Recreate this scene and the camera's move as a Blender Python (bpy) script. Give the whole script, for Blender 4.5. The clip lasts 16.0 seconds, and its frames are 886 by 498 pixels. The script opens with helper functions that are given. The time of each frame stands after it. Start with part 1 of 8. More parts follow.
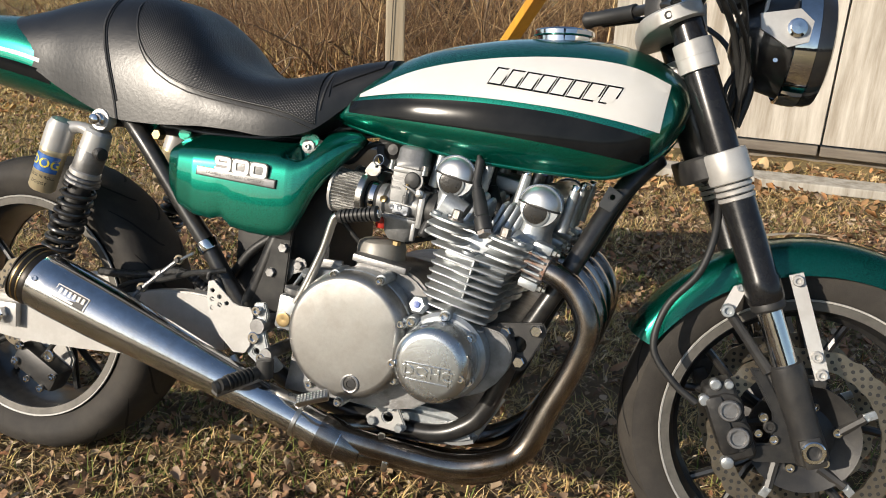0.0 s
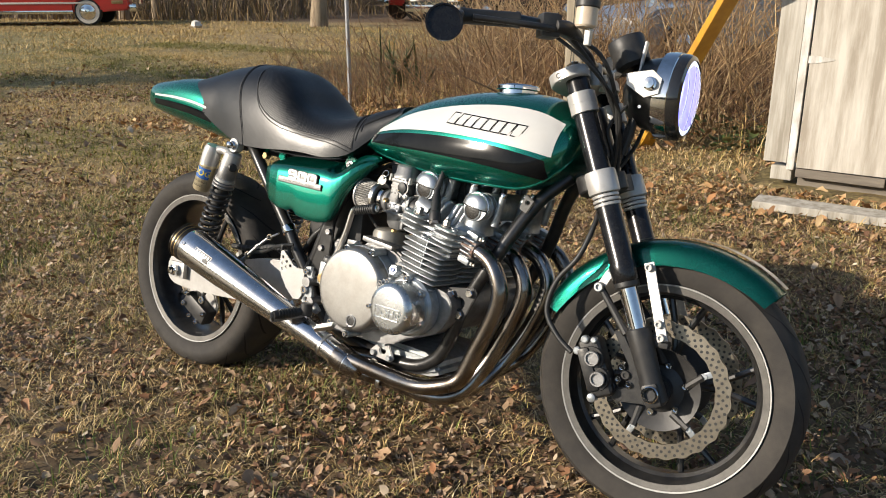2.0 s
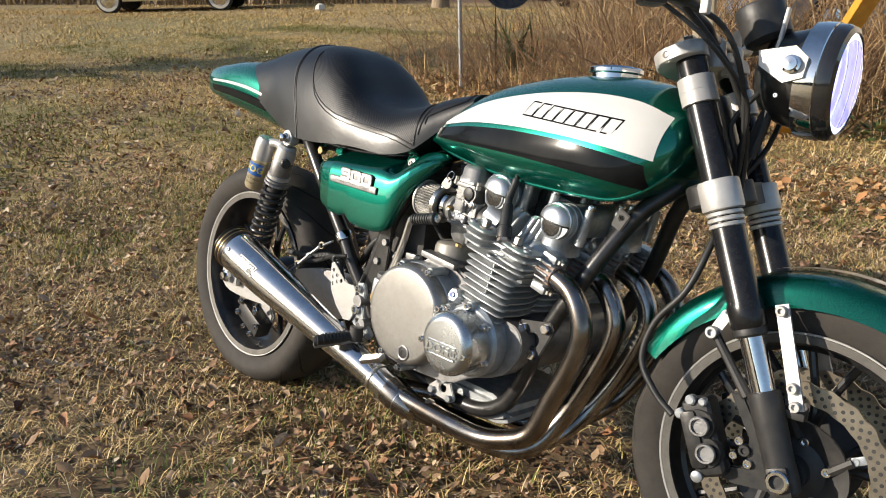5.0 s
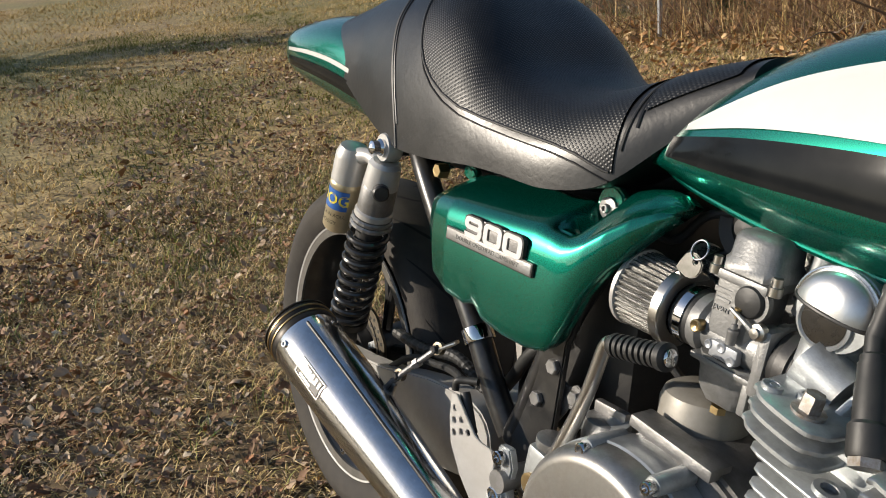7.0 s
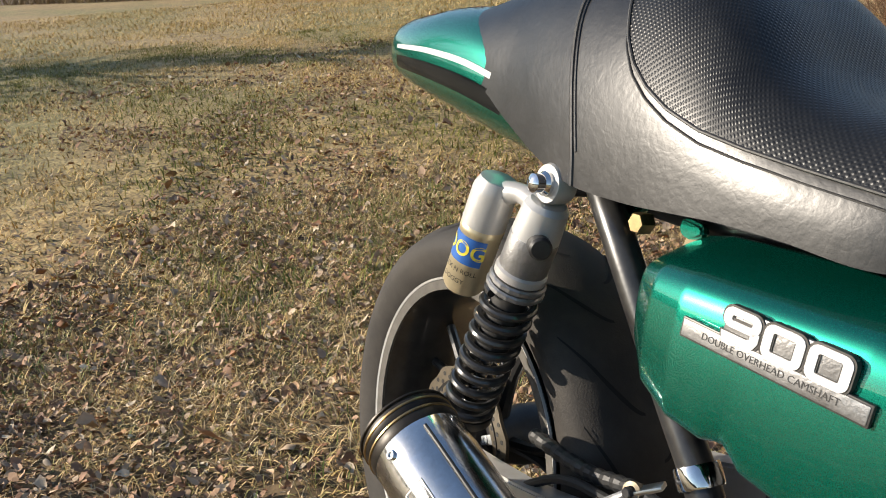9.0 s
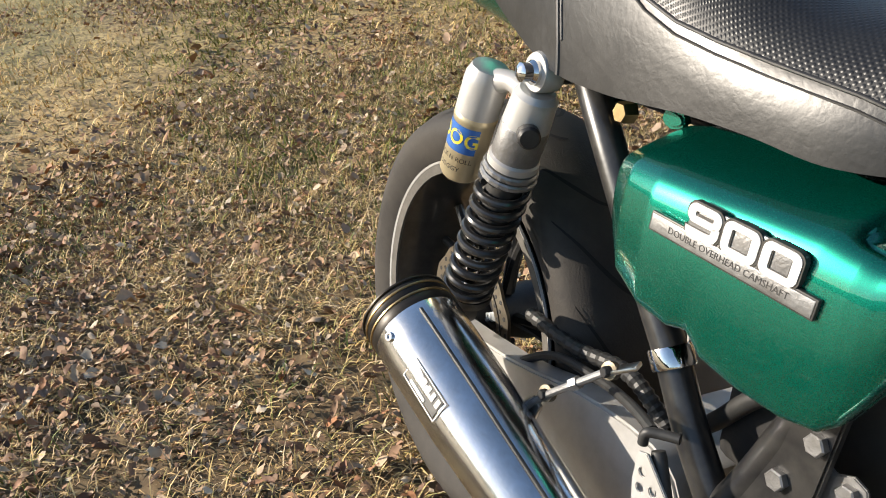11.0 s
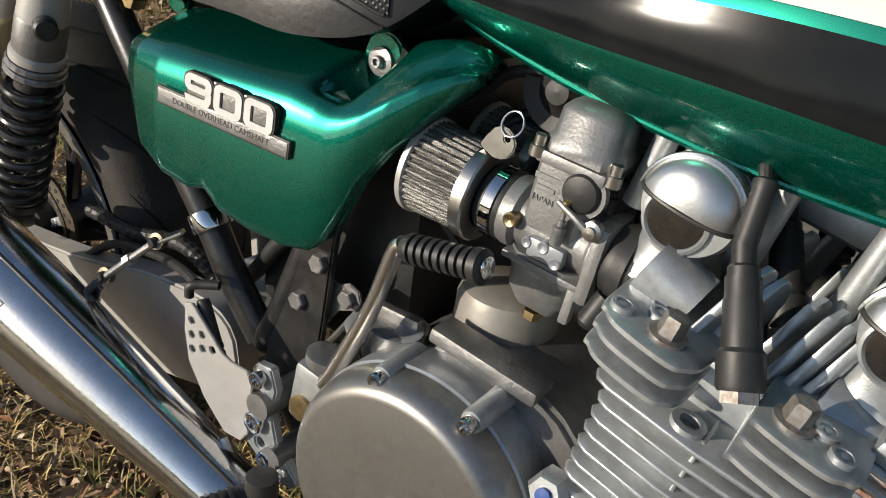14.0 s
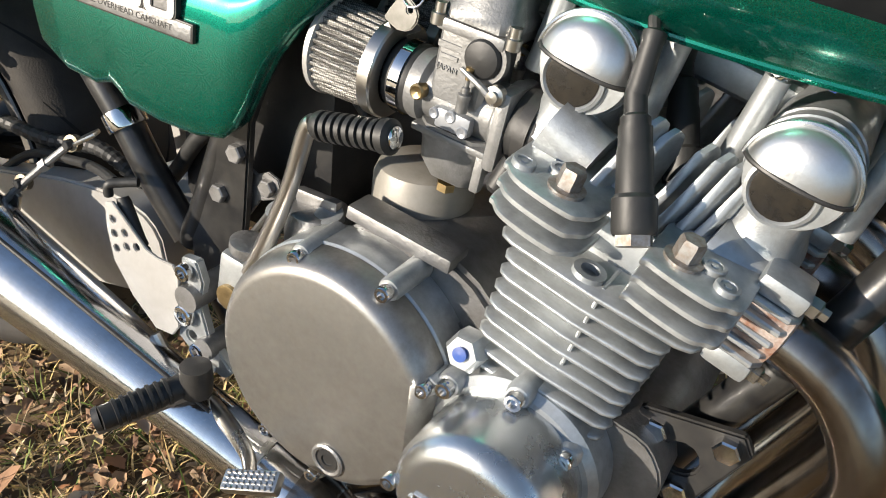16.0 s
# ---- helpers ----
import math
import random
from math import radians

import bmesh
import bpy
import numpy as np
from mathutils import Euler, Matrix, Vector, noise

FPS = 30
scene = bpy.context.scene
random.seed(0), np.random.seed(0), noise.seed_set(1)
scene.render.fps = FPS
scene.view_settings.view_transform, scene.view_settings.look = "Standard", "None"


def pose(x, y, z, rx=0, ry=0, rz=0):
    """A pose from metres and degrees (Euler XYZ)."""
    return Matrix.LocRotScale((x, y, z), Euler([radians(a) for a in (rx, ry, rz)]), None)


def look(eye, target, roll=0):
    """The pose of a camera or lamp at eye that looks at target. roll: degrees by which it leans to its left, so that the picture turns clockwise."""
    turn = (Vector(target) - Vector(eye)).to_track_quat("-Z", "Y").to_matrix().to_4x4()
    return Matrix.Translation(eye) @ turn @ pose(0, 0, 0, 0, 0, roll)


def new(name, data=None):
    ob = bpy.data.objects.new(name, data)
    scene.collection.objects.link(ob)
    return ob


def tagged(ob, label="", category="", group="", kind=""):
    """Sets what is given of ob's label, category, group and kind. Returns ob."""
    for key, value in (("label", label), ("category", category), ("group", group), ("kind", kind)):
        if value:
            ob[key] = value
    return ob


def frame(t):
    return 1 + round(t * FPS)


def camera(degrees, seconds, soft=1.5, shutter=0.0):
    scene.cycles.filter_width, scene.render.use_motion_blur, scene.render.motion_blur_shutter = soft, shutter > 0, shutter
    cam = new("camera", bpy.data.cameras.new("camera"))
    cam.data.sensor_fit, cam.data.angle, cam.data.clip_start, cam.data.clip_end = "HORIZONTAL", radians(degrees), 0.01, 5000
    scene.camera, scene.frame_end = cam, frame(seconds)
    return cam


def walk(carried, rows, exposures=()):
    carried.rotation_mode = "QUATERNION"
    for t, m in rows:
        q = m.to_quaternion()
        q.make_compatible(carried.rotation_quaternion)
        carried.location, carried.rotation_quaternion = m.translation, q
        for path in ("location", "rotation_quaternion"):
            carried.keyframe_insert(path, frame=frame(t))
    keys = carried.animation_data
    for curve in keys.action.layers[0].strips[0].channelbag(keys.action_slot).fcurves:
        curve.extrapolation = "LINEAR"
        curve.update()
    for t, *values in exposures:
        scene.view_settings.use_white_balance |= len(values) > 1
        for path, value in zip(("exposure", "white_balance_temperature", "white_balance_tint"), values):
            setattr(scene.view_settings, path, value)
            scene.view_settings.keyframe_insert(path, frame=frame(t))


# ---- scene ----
cam = camera(57.5, 16.0, soft=1.0)
PATH = [
    (0, (-0.026, 0.108, 1.046), (-0.565, 1.903, 0.348), 2.6),
    (0.5, (0.202, 0.165, 1.075), (-0.666, 1.824, 0.37), 0.9),
    (1, (0.436, 0.118, 1.104), (-0.609, 1.675, 0.409), 0.6),
    (1.5, (0.598, -0.053, 1.109), (-0.485, 1.487, 0.433), 0.5),
    (2, (0.785, -0.18, 1.148), (-0.332, 1.361, 0.536), -0.2),
    (2.5, (0.995, -0.282, 1.148), (-0.168, 1.235, 0.56), -0.1),
    (3, (1.037, -0.317, 1.164), (-0.162, 1.175, 0.584), -1.4),
    (5.5, (0.433, 0.374, 1.085), (-0.941, 1.673, 0.433), -1.8),
    (6, (0.213, 0.539, 1.064), (-1.199, 1.787, 0.394), -2.6),
    (6.5, (0.048, 0.675, 1.037), (-1.384, 1.808, 0.22), -3.9),
    (7, (-0.063, 0.831, 0.993), (-1.664, 1.787, 0.272), -6.6),
    (7.5, (-0.142, 0.895, 0.97), (-1.824, 1.718, 0.268), -7.2),
    (8, (-0.248, 0.915, 0.945), (-1.926, 1.746, 0.243), -5.8),
    (8.5, (-0.38, 0.893, 0.967), (-2.031, 1.843, 0.357), -4.7),
    (9, (-0.441, 0.883, 0.931), (-2.101, 1.784, 0.273), -4.1),
    (11.5, (-0.372, 0.931, 0.966), (-1.928, 1.678, -0.045), -6.5),
    (12, (-0.324, 0.934, 0.966), (-1.808, 1.796, -0.06), -4.8),
    (12.5, (-0.29, 0.944, 0.96), (-1.68, 1.932, -0.084), -3.5),
    (13, (-0.246, 0.961, 0.957), (-1.546, 1.992, -0.159), -3.8),
    (13.5, (-0.247, 0.962, 0.96), (-1.278, 2.222, -0.202), 0.2),
    (14, (-0.264, 0.926, 0.968), (-1.207, 2.243, -0.205), 1.1),
    (14.5, (-0.261, 0.917, 0.97), (-1.215, 2.225, -0.204), 1.3),
    (15, (-0.224, 0.929, 0.956), (-1.131, 2.195, -0.299), 0.1),
    (15.5, (-0.22, 0.926, 0.95), (-1.007, 2.216, -0.361), 1.5),
    (16, (-0.22, 0.914, 0.946), (-0.997, 2.202, -0.373), 0.9),
]
walk(cam, [(t, look(eye, target, roll)) for t, eye, target, roll in PATH],
     exposures=[(0.0, 0.28), (1.0, 0.42), (3.0, 0.3), (5.5, 0.55), (6.5, 0.35), (7.0, 0.28), (7.5, 0.36), (8.0, 0.55), (8.5, 0.77), (9.0, 0.75), (11.5, 0.95), (12.0, 0.91), (12.5, 0.6), (13.0, 0.28), (13.5, 0.10), (14.5, 0.22), (15.0, 0.25), (15.5, 0.55), (16.0, 0.8)])

# ---- light ----
SUN_FROM = Vector((-0.56, -0.78, 0.385)).normalized()  # low afternoon sun from behind the rear wheel
world = bpy.data.worlds.new("world")
scene.world = world
world.use_nodes = True
sky = world.node_tree.nodes.new("ShaderNodeTexSky")
sky.sky_type, sky.sun_disc = "NISHITA", False
sky.sun_elevation = math.asin(SUN_FROM.z)
sky.sun_rotation = math.atan2(SUN_FROM.x, SUN_FROM.y)
sky.air_density, sky.dust_density = 1.0, 0.6
world.node_tree.links.new(sky.outputs[0], world.node_tree.nodes["Background"].inputs[0])
world.node_tree.nodes["Background"].inputs[1].default_value = 0.115
sun = new("sun", bpy.data.lights.new("sun", "SUN"))
sun.data.energy, sun.data.angle, sun.data.color = 5.0, radians(0.55), (1.0, 0.89, 0.75)
sun.matrix_world = look(SUN_FROM * 30, (0, 0, 0))

# ---- materials ----
def material(name, base, other=None, scale=30.0, rough=0.5, metal=0.0, bump=0.0, bump_scale=200.0, coat=0.0,
             vary=0.12, island=0.0, spec=0.5, stretch=(1, 1, 1)):
    """A surface with colour drifting between base and other, uneven gloss and a fine relief."""
    m = bpy.data.materials.new(name)
    m.use_nodes = True
    nt = m.node_tree
    n, l = nt.nodes, nt.links
    b = n["Principled BSDF"]
    b.inputs["Metallic"].default_value = metal
    b.inputs["Coat Weight"].default_value = coat
    b.inputs["Coat Roughness"].default_value = 0.035
    b.inputs["Specular IOR Level"].default_value = spec
    tc, mp = n.new("ShaderNodeTexCoord"), n.new("ShaderNodeMapping")
    mp.inputs["Scale"].default_value = stretch
    l.new(tc.outputs["Object"], mp.inputs[0])
    t1 = n.new("ShaderNodeTexNoise")
    t1.inputs["Scale"].default_value, t1.inputs["Detail"].default_value, t1.inputs["Roughness"].default_value = scale, 6, 0.65
    l.new(mp.outputs[0], t1.inputs["Vector"])
    ramp = n.new("ShaderNodeMapRange")
    ramp.inputs["From Min"].default_value, ramp.inputs["From Max"].default_value = 0.36, 0.64
    l.new(t1.outputs["Fac"], ramp.inputs["Value"])
    mix = n.new("ShaderNodeMix")
    mix.data_type = "RGBA"
    mix.inputs[6].default_value = (*base, 1)
    mix.inputs[7].default_value = (*(other or [c * (1 - vary * 2) for c in base]), 1)
    l.new(ramp.outputs[0], mix.inputs[0])
    out = mix.outputs[2]
    if island:
        geo, hsv, mr = n.new("ShaderNodeNewGeometry"), n.new("ShaderNodeHueSaturation"), n.new("ShaderNodeMapRange")
        mr.inputs["To Min"].default_value, mr.inputs["To Max"].default_value = 1 - island, 1 + island
        l.new(geo.outputs["Random Per Island"], mr.inputs["Value"])
        l.new(mr.outputs[0], hsv.inputs["Value"])
        l.new(out, hsv.inputs["Color"])
        out = hsv.outputs[0]
    l.new(out, b.inputs["Base Color"])
    rr = n.new("ShaderNodeMapRange")
    rr.inputs["To Min"].default_value, rr.inputs["To Max"].default_value = max(0.02, rough * (1 - vary * 1.5)), min(1, rough * (1 + vary * 2))
    l.new(t1.outputs["Fac"], rr.inputs["Value"])
    l.new(rr.outputs[0], b.inputs["Roughness"])
    if bump:
        t2, bp = n.new("ShaderNodeTexNoise"), n.new("ShaderNodeBump")
        t2.inputs["Scale"].default_value, t2.inputs["Detail"].default_value = bump_scale, 5
        l.new(mp.outputs[0], t2.inputs["Vector"])
        bp.inputs["Strength"].default_value, bp.inputs["Distance"].default_value = bump, 0.002
        l.new(t2.outputs["Fac"], bp.inputs["Height"])
        l.new(bp.outputs[0], b.inputs["Normal"])
    return m


green_paint = material("green_paint", (0.001, 0.205, 0.135), (0.001, 0.145, 0.104), 900, 0.26, 0.84, coat=1.0, vary=0.2)
white_paint = material("white_paint", (0.64, 0.63, 0.60), (0.60, 0.585, 0.55), 8, 0.3, coat=0.8)
black_stripe = material("black_stripe", (0.006, 0.007, 0.008), (0.010, 0.011, 0.012), 20, 0.12, spec=0.16)
black_paint = material("black_paint", (0.012, 0.012, 0.013), (0.03, 0.029, 0.027), 40, 0.3, coat=0.3, bump=0.05)
black_satin = material("black_satin", (0.016, 0.016, 0.017), (0.035, 0.033, 0.03), 25, 0.45, bump=0.12)
black_anodised = material("black_anodised", (0.012, 0.012, 0.014), (0.02, 0.02, 0.02), 60, 0.22, 0.3)
rubber = material("rubber", (0.034, 0.031, 0.028), (0.056, 0.050, 0.043), 14, 0.72, bump=0.25, bump_scale=400, spec=0.25)
black_rubber = material("black_rubber", (0.014, 0.014, 0.014), (0.022, 0.022, 0.021), 30, 0.5, bump=0.1)
vinyl = material("vinyl", (0.007, 0.007, 0.0075), (0.011, 0.0108, 0.0108), 18, 0.34, bump=0.12, bump_scale=120, spec=0.5)
def wrinkle(m, scale, strength):
    """Adds shallow creases over the fine grain."""
    n, l = m.node_tree.nodes, m.node_tree.links
    tc, t, vo, mr, bp = (n.new("ShaderNode" + k) for k in ("TexCoord", "TexNoise", "TexVoronoi", "MapRange", "Bump"))
    t.inputs["Scale"].default_value, t.inputs["Detail"].default_value = scale * 0.5, 4
    vo.feature = "DISTANCE_TO_EDGE"
    vo.inputs["Scale"].default_value = scale
    mr.inputs["From Max"].default_value = 0.10
    bp.inputs["Strength"].default_value, bp.inputs["Distance"].default_value = strength, 0.002
    first = n["Principled BSDF"].inputs["Normal"].links[0].from_socket
    add = n.new("ShaderNodeVectorMath")
    add.operation = "MULTIPLY_ADD"
    add.inputs[1].default_value = (0.09, 0.09, 0.09)
    l.new(tc.outputs["Object"], t.inputs["Vector"])
    l.new(t.outputs["Color"], add.inputs[0])
    l.new(tc.outputs["Object"], add.inputs[2])
    l.new(add.outputs[0], vo.inputs["Vector"])
    l.new(vo.outputs["Distance"], mr.inputs["Value"])
    l.new(mr.outputs[0], bp.inputs["Height"])
    l.new(first, bp.inputs["Normal"])
    l.new(bp.outputs[0], n["Principled BSDF"].inputs["Normal"])


wrinkle(vinyl, 44, 0.016)
chrome = material("chrome", (0.78, 0.78, 0.79), (0.66, 0.65, 0.63), 35, 0.06, 1.0, vary=0.3, bump=0.02, bump_scale=60)
muffler_chrome = material("muffler_chrome", (0.72, 0.72, 0.73), (0.58, 0.575, 0.565), 28, 0.15, 1.0, vary=0.3, bump=0.05, bump_scale=180)
brushed = material("brushed_steel", (0.56, 0.55, 0.52), (0.46, 0.44, 0.41), 12, 0.28, 1.0, bump=0.04, bump_scale=160)
header_steel = material("header_steel", (0.36, 0.345, 0.33), (0.17, 0.135, 0.105), 16, 0.22, 1.0, vary=0.3, stretch=(1, 1, 0.4))
cast_alloy = material("cast_alloy", (0.475, 0.50, 0.51), (0.33, 0.345, 0.35), 45, 0.38, 0.66, bump=0.10, bump_scale=700)
polished_alloy = material("polished_alloy", (0.575, 0.60, 0.615), (0.45, 0.465, 0.47), 16, 0.25, 0.95, bump=0.06, bump_scale=260, vary=0.25)
grey_alloy = material("grey_alloy", (0.30, 0.30, 0.30), (0.19, 0.185, 0.18), 25, 0.45, 0.8, bump=0.25, bump_scale=300)
silver_paint = material("silver_paint", (0.50, 0.495, 0.475), (0.40, 0.385, 0.365), 14, 0.40, 0.35, bump=0.04)
gold = material("gold_anodised", (0.66, 0.56, 0.37), (0.56, 0.48, 0.31), 30, 0.34, 0.6)
brass = material("brass", (0.40, 0.30, 0.15), (0.26, 0.19, 0.10), 60, 0.38, 1.0)
rust = material("rust", (0.20, 0.085, 0.045), (0.42, 0.39, 0.36), 70, 0.7, 0.3, bump=0.6, bump_scale=300)
disc_steel = material("disc_steel", (0.33, 0.285, 0.22), (0.22, 0.19, 0.145), 40, 0.34, 0.9)

# ---- building blocks ----
def part(name, bm, mat, parent=None, label="", smooth=True, at=None, angle=35):
    """Links a bmesh as one mesh object, under a thing or a part. at: a matrix that is applied to the mesh."""
    if at is not None:
        bm.transform(at)
    bmesh.ops.recalc_face_normals(bm, faces=bm.faces)
    me = bpy.data.meshes.new(name)
    bm.to_mesh(me)
    bm.free()
    for m in (mat if isinstance(mat, (list, tuple)) else [mat]):
        me.materials.append(m)
    if smooth:
        me.shade_smooth()
        me.set_sharp_from_angle(angle=radians(angle))
    ob = new(name, me)
    ob.parent = parent
    if label:
        tagged(ob, label)
    return ob


def spline(pts, n=8):
    """A smooth curve through the points."""
    p = [Vector(q) for q in pts]
    out = []
    for i in range(len(p) - 1):
        a, b, c, d = p[max(i - 1, 0)], p[i], p[i + 1], p[min(i + 2, len(p) - 1)]
        for k in range(n):
            t = k / n
            out.append(0.5 * ((2 * b) + (c - a) * t + (2 * a - 5 * b + 4 * c - d) * t * t + (3 * b - a - 3 * c + d) * t ** 3))
    return out + [p[-1]]


def turns(n):
    return [2 * math.pi * k / n for k in range(n)]


def bridge(bm, rings, closed=True, caps=True):
    vs = [[bm.verts.new(q) for q in r] for r in rings]
    n = len(vs[0])
    for a, b in zip(vs, vs[1:]):
        for i in range(n if closed else n - 1):
            j = (i + 1) % n
            bm.faces.new((a[i], a[j], b[j], b[i]))
    if caps and closed:
        bm.faces.new(vs[0][::-1])
        bm.faces.new(vs[-1])
    return bm


def tube(pts, r, seg=14, bm=None, smooth=6, caps=True):
    """A round bar along a smooth curve; r is one radius or one for each point of pts."""
    bm = bm or bmesh.new()
    path = spline(pts, smooth) if smooth else [Vector(q) for q in pts]
    n = len(path)
    radii = [r] * n if isinstance(r, (int, float)) else [float(v) for v in np.interp(np.linspace(0, 1, n), np.linspace(0, 1, len(r)), r)]
    side, rings = None, []
    for i, q in enumerate(path):
        d = (path[min(i + 1, n - 1)] - path[max(i - 1, 0)]).normalized()
        if side is None:
            side = d.orthogonal().normalized()
        side = (side - d * side.dot(d)).normalized()
        up = d.cross(side)
        rings.append([q + radii[i] * (math.cos(a) * side + math.sin(a) * up) for a in turns(seg)])
    return bridge(bm, rings, caps=caps)


def aim(a, b):
    """A pose at a whose z axis points to b."""
    return Matrix.Translation(a) @ (Vector(b) - Vector(a)).to_track_quat("Z", "Y").to_matrix().to_4x4()


def lathe(profile, m=None, seg=32, bm=None, caps=True):
    """Turns (radius, height) pairs round the z axis of m."""
    bm = bm or bmesh.new()
    m = m or Matrix()
    rings = [[m @ Vector((r * math.cos(a), r * math.sin(a), h)) for a in turns(seg)] for r, h in profile]
    return bridge(bm, rings, caps=caps)


def ring_lathe(profile, m, seg=64, bm=None):
    """Turns a closed (radius, height) outline round the z axis of m: a tyre, a rim, a collar."""
    bm = bm or bmesh.new()
    rows = [[bm.verts.new(m @ Vector((r * math.cos(a), r * math.sin(a), h))) for r, h in profile] for a in turns(seg)]
    k = len(profile)
    for i in range(seg):
        for j in range(k):
            bm.faces.new((rows[i][j], rows[i][(j + 1) % k], rows[(i + 1) % seg][(j + 1) % k], rows[(i + 1) % seg][j]))
    return bm


def box(size, m=None, bevel=0.0, bm=None, seg=2):
    one = bmesh.new()
    bmesh.ops.create_cube(one, size=1)
    bmesh.ops.scale(one, vec=size, verts=one.verts)
    if bevel:
        bmesh.ops.bevel(one, geom=one.edges[:], offset=bevel, segments=seg, affect="EDGES", profile=0.6)
    one.transform(m or Matrix())
    return join(bm, one)


def join(bm, one):
    if bm is None:
        return one
    me = bpy.data.meshes.new("joined")
    one.to_mesh(me)
    one.free()
    bm.from_mesh(me)
    bpy.data.meshes.remove(me)
    return bm


def plate(outline, y0, y1, bevel=0.002, bm=None, holes=(), curve=0):
    """A flat plate from an (x, z) outline, standing between two y; holes: (x, z, radius)."""
    one = bmesh.new()
    pts = [Vector((x, 0, z)) for x, z in outline]
    if curve:
        pts = spline(pts + [pts[0]], curve)[:-1]
    loops = [pts] + [[Vector((hx + hr * math.cos(a), 0, hz + hr * math.sin(a))) for a in np.arange(12) * math.pi / 6] for hx, hz, hr in holes]
    edges = []
    for lp in loops:
        vs = [one.verts.new((q.x, y0, q.z)) for q in lp]
        edges += [one.edges.new((vs[i], vs[(i + 1) % len(vs)])) for i in range(len(vs))]
    bmesh.ops.triangle_fill(one, edges=edges, use_beauty=True, use_dissolve=False)
    ret = bmesh.ops.extrude_face_region(one, geom=one.faces[:])
    bmesh.ops.translate(one, vec=(0, y1 - y0, 0), verts=[v for v in ret["geom"] if isinstance(v, bmesh.types.BMVert)])
    if bevel:
        rim = [e for e in one.edges if len(e.link_faces) == 2 and e.calc_face_angle(0) > 0.8]
        bmesh.ops.bevel(one, geom=rim, offset=bevel, segments=2, affect="EDGES", clamp_overlap=True)
    return join(bm, one)


def pillow(outline, y_edge, y_top, rings=7, power=2.2, bm=None, curve=4, deep=0.02, shrink=0.75):
    """A domed shell on an (x, z) outline: its rim at y_edge turns over to y_top."""
    bm = bm or bmesh.new()
    pts = [Vector((x, 0, z)) for x, z in outline]
    if curve:
        pts = spline(pts + [pts[0]], curve)[:-1]
    c = sum(pts, Vector()) / len(pts)
    rr = [[q + Vector((0, y_edge + (deep if y_top < y_edge else -deep), 0)) for q in pts]]
    for k in range(rings + 1):
        t = k / rings
        d = (1 - (1 - t) ** power) ** (1 / power)
        rr.append([c + (q - c) * (1 - shrink * t * t) + Vector((0, y_edge + (y_top - y_edge) * d, 0)) for q in pts])
    return bridge(bm, rr)


def bolt(at, toward, r=0.006, h=0.006, kind="allen", bm=None):
    """A screw head: allen (socketed cap) or hex."""
    m = aim(at, Vector(at) + Vector(toward))
    if kind == "hex":
        return lathe([(r, 0), (r, h * 0.85), (r * 0.85, h)], m, 6, bm)
    return lathe([(r, 0), (r, h * 0.85), (r * 0.88, h), (r * 0.55, h), (r * 0.5, h * 0.5)], m, 12, bm)


def text_mesh(words, size, depth, m, bm=None, shear=0.0, space=1.0, bold=0.0):
    cu = bpy.data.curves.new("lettering", "FONT")
    cu.body, cu.size, cu.extrude, cu.shear, cu.space_character, cu.offset = words, size, depth, shear, space, bold
    cu.align_x, cu.align_y = "CENTER", "CENTER"
    cu.resolution_u = 3
    ob = new("lettering", cu)
    bpy.context.view_layer.update()
    me = bpy.data.meshes.new_from_object(ob.evaluated_get(bpy.context.evaluated_depsgraph_get()))
    bpy.data.objects.remove(ob)
    bpy.data.curves.remove(cu)
    one = bmesh.new()
    one.from_mesh(me)
    bpy.data.meshes.remove(me)
    one.transform(m)
    return join(bm, one)


RIGHT = Vector((0, -1, 0))

# ---- ground ----
# the line along which the woods begin, and how far a place lies beyond it
WOODS = (np.array([-48.0, 2.5]), np.array([-8.0, 22.5]))
INTO = np.array([-(WOODS[1] - WOODS[0])[1], (WOODS[1] - WOODS[0])[0]])
INTO = INTO / np.linalg.norm(INTO)


def into_woods(x, y):
    return (x - WOODS[0][0]) * INTO[0] + (y - WOODS[0][1]) * INTO[1]


def ground_height(x, y):
    d = math.hypot(x + 0.5, y - 1)
    far = max(0.0, d - 9.0)
    return (-0.026 + 0.012 * noise.noise(Vector((x * 0.9, y * 0.9, 0))) * min(1, d / 2 + 0.3) + (0.015 * noise.noise(Vector((x * 4.5, y * 4.5, 7))) + 0.010 * noise.noise(Vector((x * 13, y * 13, 5))) if d < 6 else 0.0)
            + 0.05 * noise.noise(Vector((x * 0.12, y * 0.12, 3))) * min(1, far / 8) + min(0.016 * far, 1.4))


def steps(lo, hi, fine, far):
    out, s = list(np.arange(lo, hi, fine)), fine
    a, b = lo, hi
    while a > -far or b < far:
        s *= 1.22
        a, b = a - s, b + s
        out = [a] + out + [b]
    return out


gx, gy = steps(-5.4, 2.8, 0.03, 900), steps(-1.0, 5.2, 0.03, 900)
me = bpy.data.meshes.new("ground")
me.from_pydata([(x, y, ground_height(x, y)) for y in gy for x in gx], [],
               [(j * len(gx) + i, j * len(gx) + i + 1, (j + 1) * len(gx) + i + 1, (j + 1) * len(gx) + i) for j in range(len(gy) - 1) for i in range(len(gx) - 1)])
me.shade_smooth()


